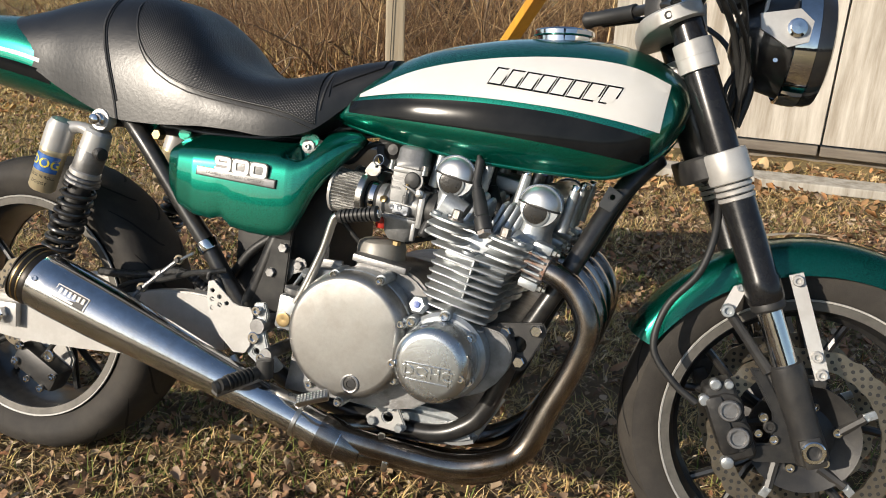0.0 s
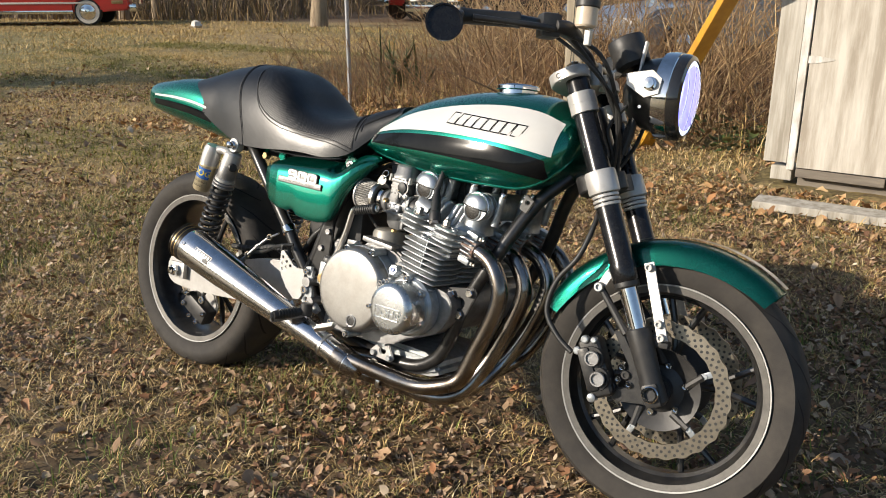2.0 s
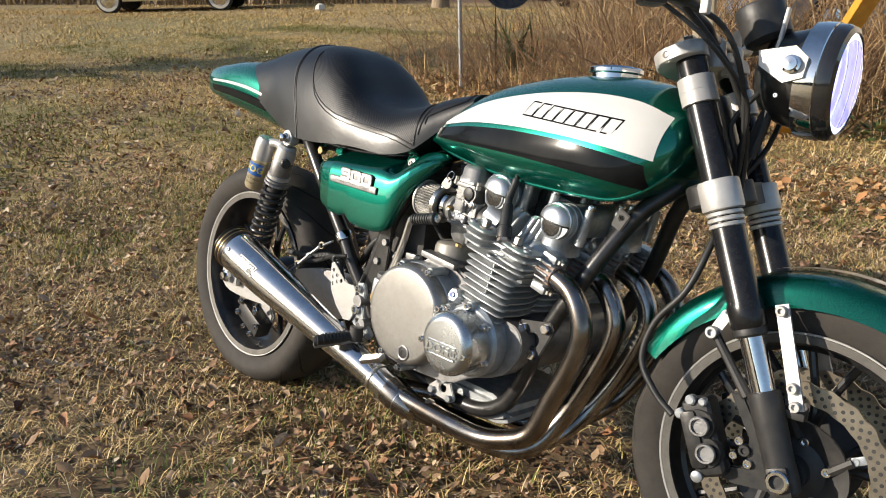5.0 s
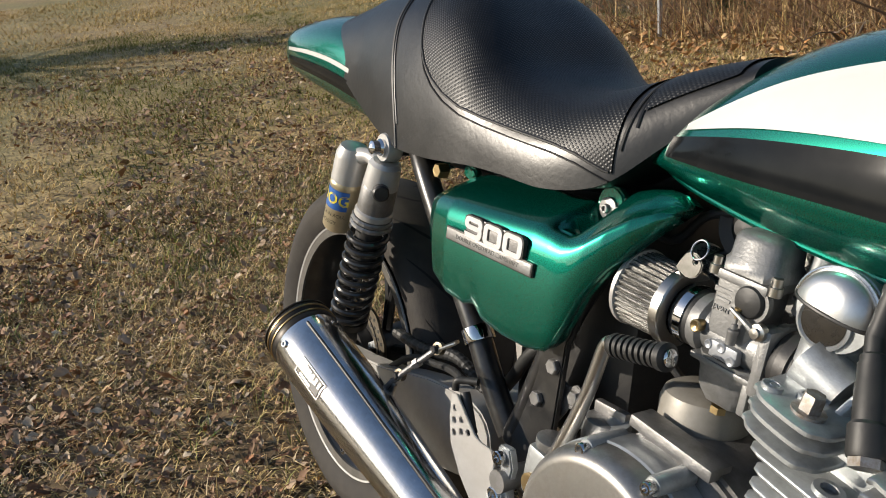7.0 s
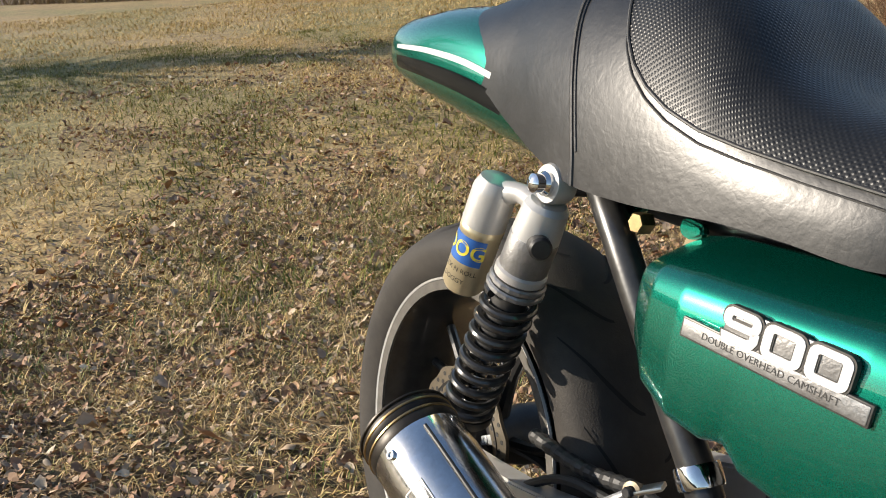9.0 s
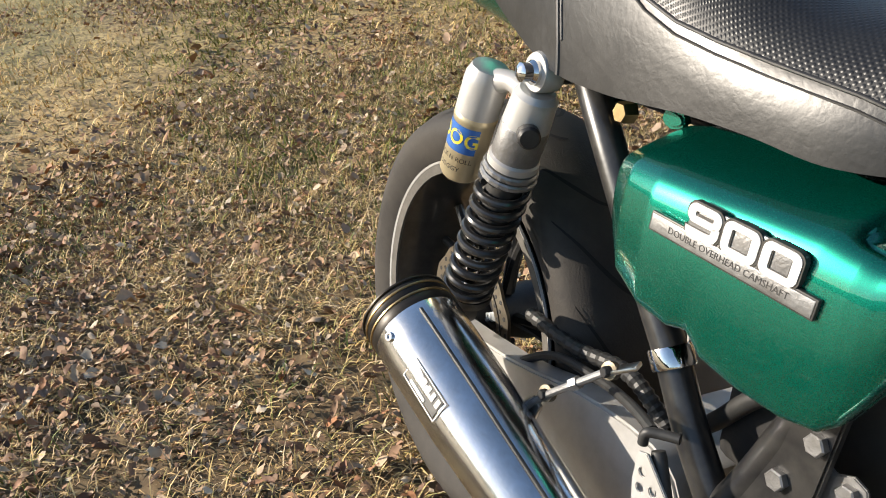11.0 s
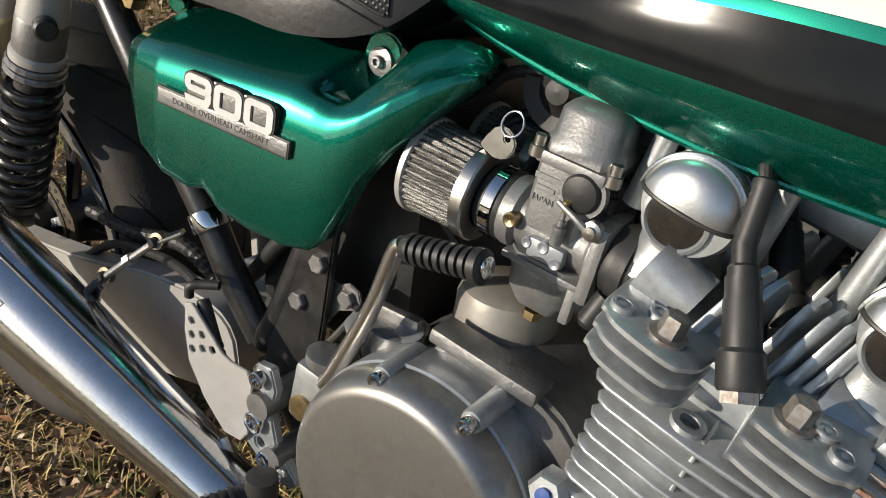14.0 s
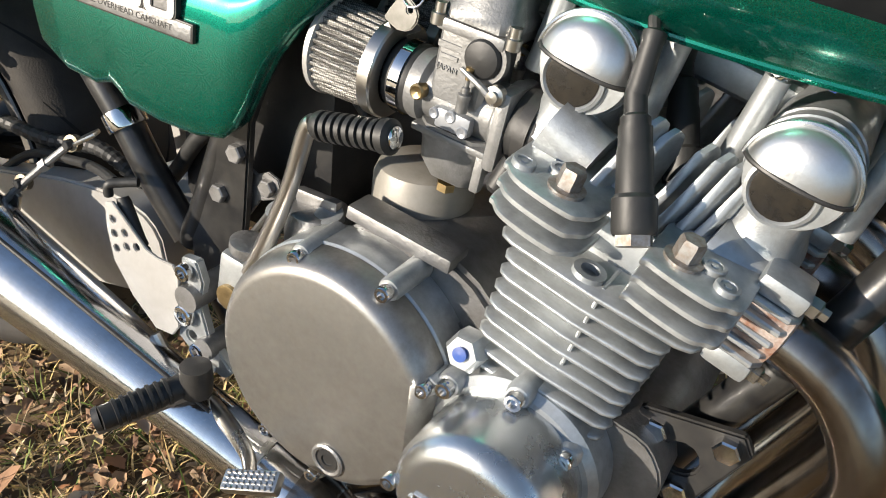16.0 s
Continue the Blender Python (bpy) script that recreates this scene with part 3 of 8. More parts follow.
def wheel(name, c, r, w, rim_w, at, spokes, label, f=0.232):
    m = at @ Matrix.Translation(c) @ AXIS_Y
    rim = ring_lathe([(f, rim_w), (f - 0.003, rim_w + 0.003), (f - 0.012, rim_w + 0.002), (f - 0.018, rim_w - 0.006), (f - 0.026, rim_w - 0.030), (f - 0.034, rim_w * 0.3),
                      (f - 0.034, -rim_w * 0.3), (f - 0.026, -rim_w + 0.030), (f - 0.018, -rim_w + 0.006), (f - 0.012, -rim_w - 0.002), (f - 0.003, -rim_w - 0.003), (f, -rim_w),
                      (f - 0.010, -rim_w + 0.008), (f - 0.018, 0), (f - 0.010, rim_w - 0.008)], m, 96)
    body = part(name, rim, black_paint, bike, label)
    part("tyre", ring_lathe(tyre_profile(r, w, f), m, 96), rubber, body, "worn black rubber tyre")
    for side in (1, -1):
        part("rim_stripe", ring_lathe([(f - 0.0022, side * (rim_w + 0.0040)), (f + 0.0006, side * (rim_w + 0.0054)), (f + 0.0012, side * (rim_w + 0.002)), (f - 0.0026, side * (rim_w + 0.002))], m, 96),
             rim_white, body, "white pinstripe on the rim")
    for k in range(18):
        for side in (1, -1):
            part("tread_groove", groove(r, w, k * math.pi / 9 + (0.17 if side > 0 else 0), side, m), groove_black, body)
    for side in (1, -1):
        part("rim_lip", ring_lathe([(f - 0.0030, side * (rim_w + 0.0040)), (f - 0.0170, side * (rim_w + 0.0022)), (f - 0.0170, side * (rim_w - 0.002)), (f - 0.0030, side * (rim_w - 0.002))], m, 96), rim_grey, body)
    hub = lathe([(0.028, rim_w * 0.9), (0.045, rim_w * 0.9), (0.045, rim_w * 0.5), (0.036, 0), (0.045, -rim_w * 0.5), (0.045, -rim_w * 0.9), (0.028, -rim_w * 0.9)], m, 28)
    part("hub", hub, black_satin, body)
    for k in range(spokes):
        a = k * 2 * math.pi / spokes + 0.2
        for s in (-1, 1):
            e = a + s * 0.20
            p0, p1, p2 = Vector((0.040 * math.cos(a), 0.040 * math.sin(a), 0)), Vector((0.11 * math.cos(a + s * 0.07), 0.11 * math.sin(a + s * 0.07), 0)), Vector((0.202 * math.cos(e), 0.202 * math.sin(e), 0))
            part("spoke", tube([m @ p0, m @ p1, m @ p2], [0.011, 0.008, 0.0075], 8, smooth=3), black_paint, body)
    return body, m


def brake_disc(body, m, h, r_out, r_in, lobes, label):
    """A wavy drilled disc lying at height h on the wheel's axis."""
    bm, n = bmesh.new(), lobes * 16
    rows = []
    for i in range(n):
        a = 2 * math.pi * i / n
        ro = r_out + 0.0018 * math.cos(lobes * a)
        ri = r_in + 0.0008 * math.cos(lobes * a + 1)
        rows.append([bm.verts.new(m @ Vector((q * math.cos(a), q * math.sin(a), hh))) for q, hh in ((ri, h + 0.0025), (ro, h + 0.0025), (ro, h - 0.0025), (ri, h - 0.0025))])
    for i in range(n):
        for j in range(4):
            bm.faces.new((rows[i][j], rows[i][(j + 1) % 4], rows[(i + 1) % n][(j + 1) % 4], rows[(i + 1) % n][j]))
    d = part("brake_disc", bm, disc_steel, body, label, angle=25)
    holes = bmesh.new()
    for i in range(lobes * 2):
        for k, q in enumerate((0.15, 0.5, 0.85)):
            a = 2 * math.pi * (i + (k % 2) * 0.5) / (lobes * 2)
            rr = r_in + 0.004 + (r_out - r_in - 0.008) * q
            cc = Vector((rr * math.cos(a), rr * math.sin(a), h))
            lathe([(0.0034, 0.0030), (0.0034, -0.0030)], m @ Matrix.Translation(cc), 8, holes)
    part("drilling", holes, black_satin, d, smooth=False)
    for k in range(5):
        a = 2 * math.pi * k / 5 + 0.5
        cc = Vector(((r_in - 0.012) * math.cos(a), (r_in - 0.012) * math.sin(a), h))
        mm = m @ Matrix.Translation(cc) @ Matrix.Rotation(a, 4, "Z")
        b = box((0.026, 0.014, 0.005), mm, 0.0015)
        bolt(mm @ Vector((-0.004, 0, 0.0)), (mm.to_3x3() @ Vector((0, 0, math.copysign(1, h)))), 0.0070, 0.004, bm=b)
        part("disc_button", b, cast_alloy, d)
    carrier = ring_lathe([(0.092, h + 0.004), (0.092, h - 0.004), (0.046, h * 0.7 - 0.004), (0.046, h * 0.7 + 0.004)], m, 40)
    part("disc_carrier", carrier, black_satin, d)
    for k in range(5):
        a = 2 * math.pi * k / 5 + 0.5
        arm = tube([m @ Vector((0.06 * math.cos(a - 0.2), 0.06 * math.sin(a - 0.2), h * 0.85)), m @ Vector(((r_in - 0.018) * math.cos(a), (r_in - 0.018) * math.sin(a), h))], 0.009, 8, smooth=0)
        part("carrier_arm", arm, black_satin, d)
    return d


front_wheel, FM = wheel("front_wheel", FRONT, 0.303, 0.060, 0.050, STEER, 5, "black cast front wheel with white pinstripe")
brake_disc(front_wheel, FM, 0.066, 0.154, 0.121, 24, "drilled wave-edged brake disc")
brake_disc(front_wheel, FM, -0.066, 0.154, 0.121, 24, "drilled wave-edged brake disc")
rear_wheel, RM = wheel("rear_wheel", REAR, 0.324, 0.092, 0.078, Matrix(), 5, "black cast rear wheel with white pinstripe", 0.238)
brake_disc(rear_wheel, RM, 0.060, 0.112, 0.080, 14, "drilled wave-edged rear brake disc")


# ---- tank ----
def tank_width(x, z):
    """Half the tank's width at a place of its side view; 0 outside."""
    top = float(np.interp(x, TANK_X, TANK_TOP))
    low = float(np.interp(x, TANK_X, TANK_LOW))
    w = float(np.interp(x, TANK_X, TANK_W))
    mid = low + (top - low) * 0.27
    t = (z - mid) / (top - mid) if z > mid else (mid - z) / (mid - low)
    t = min(max(t, 0), 1)
    return w * (1 - t ** (2.15 if z > mid else 3.2)) ** (1 / (2.0 if z > mid else 2.6)) if z > mid else w * (1 - 0.22 * t ** 2.0)


def smooth_table(xs, ys, n=61):
    s = spline([(x, y, 0) for x, y in zip(xs, ys)], 12)
    return [float(np.interp(q, [p.x for p in s], [p.y for p in s])) for q in np.linspace(xs[0], xs[-1], n)]


_TX = [-0.625, -0.57, -0.48, -0.38, -0.30, -0.20, -0.125, -0.07, -0.03, -0.012]
TANK_X = list(np.linspace(_TX[0], _TX[-1], 61))
TANK_TOP = smooth_table(_TX, [0.800, 0.868, 0.915, 0.938, 0.948, 0.950, 0.942, 0.922, 0.895, 0.868])
TANK_LOW = smooth_table(_TX, [0.773, 0.758, 0.741, 0.727, 0.720, 0.716, 0.718, 0.745, 0.790, 0.835])
TANK_W = smooth_table(_TX, [0.118, 0.140, 0.162, 0.175, 0.181, 0.182, 0.174, 0.154, 0.119, 0.070])


def tank_ring(x, grow=0.0):
    top, low = float(np.interp(x, TANK_X, TANK_TOP)), float(np.interp(x, TANK_X, TANK_LOW))
    zs = low + (top - low) * (0.5 - 0.5 * np.cos(np.linspace(0, math.pi, 26)))
    right = [(x, -tank_width(x, z) - grow, z) for z in zs]
    return right + [(x, tank_width(x, z) + grow, z) for z in zs[::-1]][1 if tank_width(x, top) < 1e-4 else 0:]


bm = bmesh.new()
bridge(bm, [tank_ring(x) for x in TANK_X])
bmesh.ops.remove_doubles(bm, verts=bm.verts, dist=0.0005)
tank = part("fuel_tank", bm, green_paint, bike, "metallic green teardrop fuel tank with white and black bands", angle=50)
lip = [(x, s * (tank_width(x, float(np.interp(x, TANK_X, TANK_LOW))) + 0.002), float(np.interp(x, TANK_X, TANK_LOW)) + 0.002) for s in (-1,) for x in np.linspace(-0.622, -0.02, 26)]
part("tank_lip", tube(lip, 0.0038, 8, smooth=2), green_paint, tank)
part("tank_lip", tube([(x, -y, z) for x, y, z in lip], 0.0038, 8, smooth=2), green_paint, tank)


def band(xs, tops, lows, side, grow, slant=0.0):
    """A painted band wrapped on the tank's side, between two curves."""
    x = np.linspace(xs[0], xs[-1], 49)
    t, l = smooth_table(xs, tops, 49), smooth_table(xs, lows, 49)
    rows = []
    for k in range(49):
        row = []
        for v in np.linspace(0, 1, 13):
            z = l[k] + (t[k] - l[k]) * v
            xx = x[k] + slant * v * (k / 48)
            row.append((xx, side * (tank_width(xx, z) + grow), z + (grow if v == 1 else 0)))
        rows.append(row)
    return bridge(bmesh.new(), rows, closed=False, caps=False)


for side in (-1, 1):
    part("white_band", band([-0.575, -0.47, -0.35, -0.22, -0.12, -0.054], [0.822, 0.870, 0.896, 0.906, 0.898, 0.874], [0.818, 0.830, 0.831, 0.823, 0.810, 0.797], side, 0.0016, 0.008), white_paint, tank)
    part("black_band", band([-0.592, -0.48, -0.35, -0.22, -0.12, -0.066], [0.808, 0.819, 0.821, 0.813, 0.798, 0.786], [0.790, 0.784, 0.777, 0.765, 0.752, 0.742], side, 0.0016), black_stripe, tank)
cap_m = Matrix.Translation((-0.245, 0, 0.947)) @ Matrix.Rotation(radians(-2), 4, "Y")
part("filler_neck", lathe([(0.050, -0.02), (0.050, 0.006)], cap_m, 40), chrome, tank)
cap = part("filler_cap", lathe([(0.052, 0.007), (0.055, 0.009), (0.055, 0.016), (0.051, 0.019), (0.040, 0.019), (0.036, 0.022), (0.0, 0.023)], cap_m, 48), chrome, bike, "chrome fuel filler cap")

# ---- seat and tail ----
SX = [-1.402, -1.388, -1.27, -1.20, -1.12, -1.05, -0.97, -0.91, -0.86, -0.80, -0.73, -0.66, -0.60, -0.53]
S_TOP = [0.905, 0.922, 0.952, 0.972, 0.984, 0.988, 0.978, 0.938, 0.882, 0.851, 0.846, 0.862, 0.880, 0.893]
S_LOW = [0.880, 0.860, 0.828, 0.795, 0.763, 0.742, 0.738, 0.740, 0.742, 0.740, 0.735, 0.750, 0.800, 0.860]
S_W = [0.112, 0.130, 0.142, 0.148, 0.158, 0.164, 0.166, 0.165, 0.162, 0.158, 0.150, 0.132, 0.107, 0.080]
SEAT_X = list(np.linspace(SX[0], SX[-1], 97))
SEAT_TOP, SEAT_LOW, SEAT_W = smooth_table(SX, S_TOP, 97), smooth_table(SX, S_LOW, 97), smooth_table(SX, S_W, 97)


def seat_point(x, u):
    """u runs from 0, the right lower edge, over the top at 0.5, to 1."""
    top, low, w = (float(np.interp(x, SEAT_X, q)) for q in (SEAT_TOP, SEAT_LOW, SEAT_W))
    a = math.pi * u
    c, s = math.cos(a), math.sin(a)
    p = 0.62
    y = -w * math.copysign(abs(c) ** p, c)
    z = low + (top - low) * abs(s) ** 0.72
    dish = 0.018 * math.exp(-((x + 0.90) / 0.10) ** 2) * max(0, 1 - (y / (w * 0.8)) ** 2)
    return Vector((x, y - 0.018, z - dish))


def seat_patch(x0, x1, u0, u1, grow, nx=60, nu=40, edge=None):
    rows = []
    for x in np.linspace(x0, x1, nx):
        row = []
        ua, ub = (edge(x), 1 - edge(x)) if edge else (u0, u1)
        for u in np.linspace(ua, ub, nu):
            p = seat_point(x, u)
            d = 0.004
            n = (seat_point(x, min(u + d, 1)) - seat_point(x, max(u - d, 0))).cross(seat_point(x + d, u) - seat_point(x - d, u))
            row.append(p - n.normalized() * grow if n.length else p)
        rows.append(row)
    return bridge(bmesh.new(), rows, closed=False, caps=False)


bm = bridge(bmesh.new(), [[seat_point(x, u) for u in np.linspace(0, 1, 49)] for x in SEAT_X])
seat = part("seat", bm, vinyl, bike, "black vinyl bucket seat with dimpled pad", angle=60)


def pad_edge(x):
    """Where the dimpled pad begins on the seat's right flank."""
    z = float(np.interp(x, [-1.036, -1.030, -1.018, -1.004, -0.986, -0.962, -0.932, -0.894, -0.851, -0.798, -0.728, -0.695, -0.655], [0.985, 0.950, 0.915, 0.886, 0.862, 0.842, 0.825, 0.811, 0.802, 0.794, 0.785, 0.778, 0.764]))
    lo, hi = 0.0, 0.5
    for _ in range(24):
        mid = (lo + hi) / 2
        lo, hi = (mid, hi) if seat_point(x, mid).z < z else (lo, mid)
    return min(lo, 0.46)


def with_uv(bm, nx, nu, rows_len):
    """Lays a flat map in metres on a patch of nx by nu points."""
    uv = bm.loops.layers.uv.new("flat")
    bm.verts.index_update()
    bm.verts.ensure_lookup_table()
    pos = {}
    s = 0.0
    for i in range(nx):
        mid = bm.verts[i * nu + nu // 2].co
        if i:
            s += (mid - bm.verts[(i - 1) * nu + nu // 2].co).length
        d = [0.0]
        for j in range(1, nu):
            d.append(d[-1] + (bm.verts[i * nu + j].co - bm.verts[i * nu + j - 1].co).length)
        for j in range(nu):
            pos[i * nu + j] = (s, d[j] - d[nu // 2])
    for f in bm.faces:
        for lp in f.loops:
            lp[uv].uv = pos[lp.vert.index]
    return bm


def dimpled(name, pitch):
    m = material(name, (0.008, 0.0085, 0.010), (0.012, 0.0125, 0.0135), 30, 0.38, spec=0.34)
    n, l = m.node_tree.nodes, m.node_tree.links
    uv, mp, vo, mr, bp = (n.new("ShaderNode" + k) for k in ("UVMap", "Mapping", "TexVoronoi", "MapRange", "Bump"))
    uv.uv_map = "flat"
    mp.inputs["Scale"].default_value = (1 / pitch, 1 / pitch, 1)
    mp.inputs["Rotation"].default_value = (0, 0, radians(45))
    vo.inputs["Randomness"].default_value = 0.0
    vo.inputs["Scale"].default_value = 1.0
    vo.voronoi_dimensions = "2D"
    mr.inputs["From Min"].default_value, mr.inputs["From Max"].default_value = 0.12, 0.42
    bp.inputs["Strength"].default_value, bp.inputs["Distance"].default_value = 0.42, 0.0008
    l.new(uv.outputs[0], mp.inputs[0])
    l.new(mp.outputs[0], vo.inputs["Vector"])
    l.new(vo.outputs["Distance"], mr.inputs["Value"])
    l.new(mr.outputs[0], bp.inputs["Height"])
    l.new(bp.outputs[0], n["Principled BSDF"].inputs["Normal"])
    return m


dimple_vinyl = dimpled("dimpled_vinyl", 0.0043)
pad = with_uv(seat_patch(-1.036, -0.650, 0, 1, 0.0022, 110, 60, pad_edge), 110, 60, None)
part("dimpled_pad", pad, dimple_vinyl, seat, "dimpled black vinyl pad", angle=80)
nose = with_uv(seat_patch(-0.630, -0.545, 0.16, 0.84, 0.0022, 24, 40), 24, 40, None)
part("nose_pad", nose, dimple_vinyl, seat, "dimpled black vinyl nose", angle=80)
edge_r = [seat_point(x, pad_edge(x)) for x in np.linspace(-1.036, -0.652, 90)]
for s in (1, -1):
    part("piping", tube([(p.x, -0.018 + (p.y + 0.018 - 0.0022) * s, p.z + 0.0012) for p in edge_r], 0.0018, 8, smooth=2), black_satin, seat)
    part("stitching", tube([(p.x, -0.018 + (p.y + 0.018 - 0.002) * s, p.z - 0.009) for p in edge_r[6:]], 0.0013, 6, smooth=2), black_satin, seat)
part("front_seam", tube([seat_point(-0.646 + 0.012 * math.sin(math.pi * u), u) for u in np.linspace(0.05, 0.95, 40)], 0.0022, 8, smooth=2), black_satin, seat)
part("front_seam", tube([seat_point(-0.632, u) for u in np.linspace(0.1, 0.9, 40)], 0.0020, 8, smooth=2), vinyl, seat)


def hump_seam(u, off=0.0):
    x = -1.094 + 0.052 * max(0, 1 - u / 0.22) ** 1.5 if u < 0.5 else -1.094 + 0.052 * max(0, 1 - (1 - u) / 0.22) ** 1.5
    return seat_point(x + off, u)


part("hump_strap", tube([hump_seam(u) for u in np.linspace(0.0, 1.0, 60)], 0.0028, 8, smooth=2), black_satin, seat)
part("hump_strap", tube([hump_seam(u, 0.006) for u in np.linspace(0.02, 0.98, 60)], 0.0020, 8, smooth=2), vinyl, seat)
TX2 = [-1.600, -1.585, -1.55, -1.48, -1.40, -1.30, -1.20, -1.10, -1.02]
T_TOP = smooth_table(TX2, [0.885, 0.908, 0.920, 0.928, 0.935, 0.930, 0.900, 0.85, 0.80])
T_LOW = smooth_table(TX2, [0.845, 0.822, 0.812, 0.798, 0.782, 0.762, 0.744, 0.728, 0.718])
T_W = smooth_table(TX2, [0.070, 0.098, 0.118, 0.132, 0.137, 0.138, 0.135, 0.130, 0.125])
TAIL_X = list(np.linspace(TX2[0], TX2[-1], 61))


def tail_point(x, u, grow=0.0):
    top, low, w = (float(np.interp(x, TAIL_X, q)) for q in (T_TOP, T_LOW, T_W))
    a = 2 * math.pi * u
    c, s = math.cos(a), math.sin(a)
    return Vector((x, -0.024 - (w + grow) * math.copysign(abs(c) ** 0.7, c), (top + low) / 2 + (top - low + 2 * grow) / 2 * math.copysign(abs(s) ** 0.75, s)))


tail = part("tail_cowl", bridge(bmesh.new(), [[tail_point(x, u) for u in np.arange(48) / 48] for x in TAIL_X]), green_paint, bike, "metallic green tail cowl with white stripe", angle=60)
for s in (0, 1):
    def strip(u0, u1):
        rows = []
        for x in np.linspace(-1.515, -1.22, 30):
            rows.append([(lambda q: Vector((q.x, -0.024 + (q.y + 0.024) * (1 if s == 0 else -1), q.z)))(tail_point(x, u, 0.0015)) for u in np.linspace(u0, u1, 5)])
        return bridge(bmesh.new(), rows, closed=False, caps=False)
    part("white_stripe", strip(0.001, 0.009), white_paint, tail)
    part("black_stripe", strip(-0.048, -0.010), black_stripe, tail)

# ---- side cover ----
CX = [-0.927, -0.922, -0.910, -0.885, -0.850, -0.815, -0.802, -0.793, -0.784, -0.775, -0.740, -0.700, -0.672, -0.658, -0.645, -0.630, -0.610, -0.590, -0.570, -0.558]
C_TOP = [0.697, 0.711, 0.720, 0.725, 0.726, 0.726, 0.726, 0.726, 0.726, 0.726, 0.725, 0.726, 0.728, 0.732, 0.739, 0.747, 0.753, 0.756, 0.754, 0.746]
C_LOW = [0.672, 0.650, 0.625, 0.598, 0.583, 0.579, 0.583, 0.584, 0.577, 0.569, 0.562, 0.560, 0.566, 0.580, 0.604, 0.638, 0.668, 0.692, 0.716, 0.730]
C_OUT = [0.166, 0.184, 0.201, 0.213, 0.2175, 0.2165, 0.2160, 0.2155, 0.2150, 0.2145, 0.2120, 0.2090, 0.2065, 0.2045, 0.2015, 0.197, 0.189, 0.178, 0.163, 0.150]
CREST = [0.688, 0.694, 0.698, 0.6995, 0.700, 0.700, 0.700, 0.700, 0.700, 0.700, 0.700, 0.700, 0.698, 0.696, 0.698, 0.704, 0.718, 0.731, 0.740, 0.741]
COVER_X = sorted(set(list(np.linspace(CX[0], CX[-1], 75)) + CX))


def cover_section(x):
    """The outline of the cover across the motorcycle, from its lower inner edge over the flat face and the shoulder to the upper inner edge."""
    top, low, out, crest = (float(np.interp(x, CX, q)) for q in (C_TOP, C_LOW, C_OUT, CREST))
    crest = min(max(crest, low + 0.4 * (top - low)), top - 0.15 * (top - low))
    tall = crest - low
    inner = 0.128
    pts = [(out - 0.014, low + 0.003), (out - 0.010, low), (out - 0.004, low + 0.05 * tall), (out - 0.001, low + 0.22 * tall), (out + 0.001, low + 0.5 * tall),
           (out, low + 0.76 * tall), (out - 0.003, low + 0.90 * tall), (out - 0.010, crest), (out - 0.024, crest + 0.28 * (top - crest)), (0.5 * (out - 0.024) + 0.5 * inner + 0.004, crest + 0.62 * (top - crest)), (inner + 0.006, top - 0.002), (inner - 0.004, top), (inner - 0.012, top - 0.005)]
    ring = []
    for q in spline([(x, -a, b) for a, b in pts], 4):
        # the hollow that runs in to the fixing screw
        dent = 0.042 * math.exp(-((q.x + 0.669 - 0.35 * max(0, q.z - 0.71)) / 0.020) ** 4 - ((q.y + 0.132) / 0.048) ** 4)
        ring.append(Vector((q.x, q.y, q.z - 0.75 * dent)))
    return ring


cv = bmesh.new()
rows = []
for x in COVER_X:
    ring = cover_section(x)
    rows.append(ring + [Vector((p.x, p.y + 0.010, p.z)) for p in ring[::-1][::6]])
bridge(cv, rows)
cover = part("side_cover", cv, green_paint, bike, "metallic green side cover with metal badge", angle=60)

# ---- engine ----
engine = part("engine", plate([(-0.655, 0.285), (-0.44, 0.285), (-0.37, 0.315), (-0.285, 0.345), (-0.245, 0.40), (-0.255, 0.44), (-0.290, 0.455), (-0.40, 0.462), (-0.45, 0.50), (-0.50, 0.515), (-0.585, 0.495), (-0.632, 0.44), (-0.645, 0.34)], 0.215, -0.195, 0.02, curve=3), grey_alloy, bike, "four-cylinder air-cooled engine in bare aluminium")


def spool(profile, m, mat, name, seg=40, label="", parent=None):
    return part(name, lathe(profile, m, seg), mat, parent or engine, label)


# sump and lower case
part("oil_pan", plate([(-0.62, 0.28), (-0.36, 0.27), (-0.30, 0.225), (-0.40, 0.205), (-0.56, 0.21)], 0.12, -0.13, 0.012, curve=2), cast_alloy, engine)
# clutch cover: a round lid with a flat side towards the ignition cover, on a wider flange
CLUTCH = [(min(-0.519 + 0.112 * math.cos(a), -0.4185), 0.415 + 0.112 * math.sin(a)) for a in turns(96)]
flange = bridge(bmesh.new(), [[(-0.519 + (x + 0.519) * f, y, 0.415 + (z - 0.415) * f) for x, z in CLUTCH] for f, y in ((0.99, -0.185), (1.0, -0.19), (1.0, -0.222), (0.985, -0.224))])
part("clutch_flange", flange, cast_alloy, engine)
lid = bridge(bmesh.new(), [[(-0.519 + (x + 0.519) * f, y, 0.415 + (z - 0.415) * f) for x, z in CLUTCH] for f, y in ((0.985, -0.2245), (0.978, -0.236), (0.955, -0.246), (0.92, -0.2525), (0.88, -0.2555), (0.84, -0.256), (0.5, -0.2565), (0.1, -0.2568))])
clutch_alloy = material("clutch_alloy", (0.39, 0.385, 0.37), (0.25, 0.24, 0.225), 34, 0.36, 0.88, bump=0.05, bump_scale=300, vary=0.3)
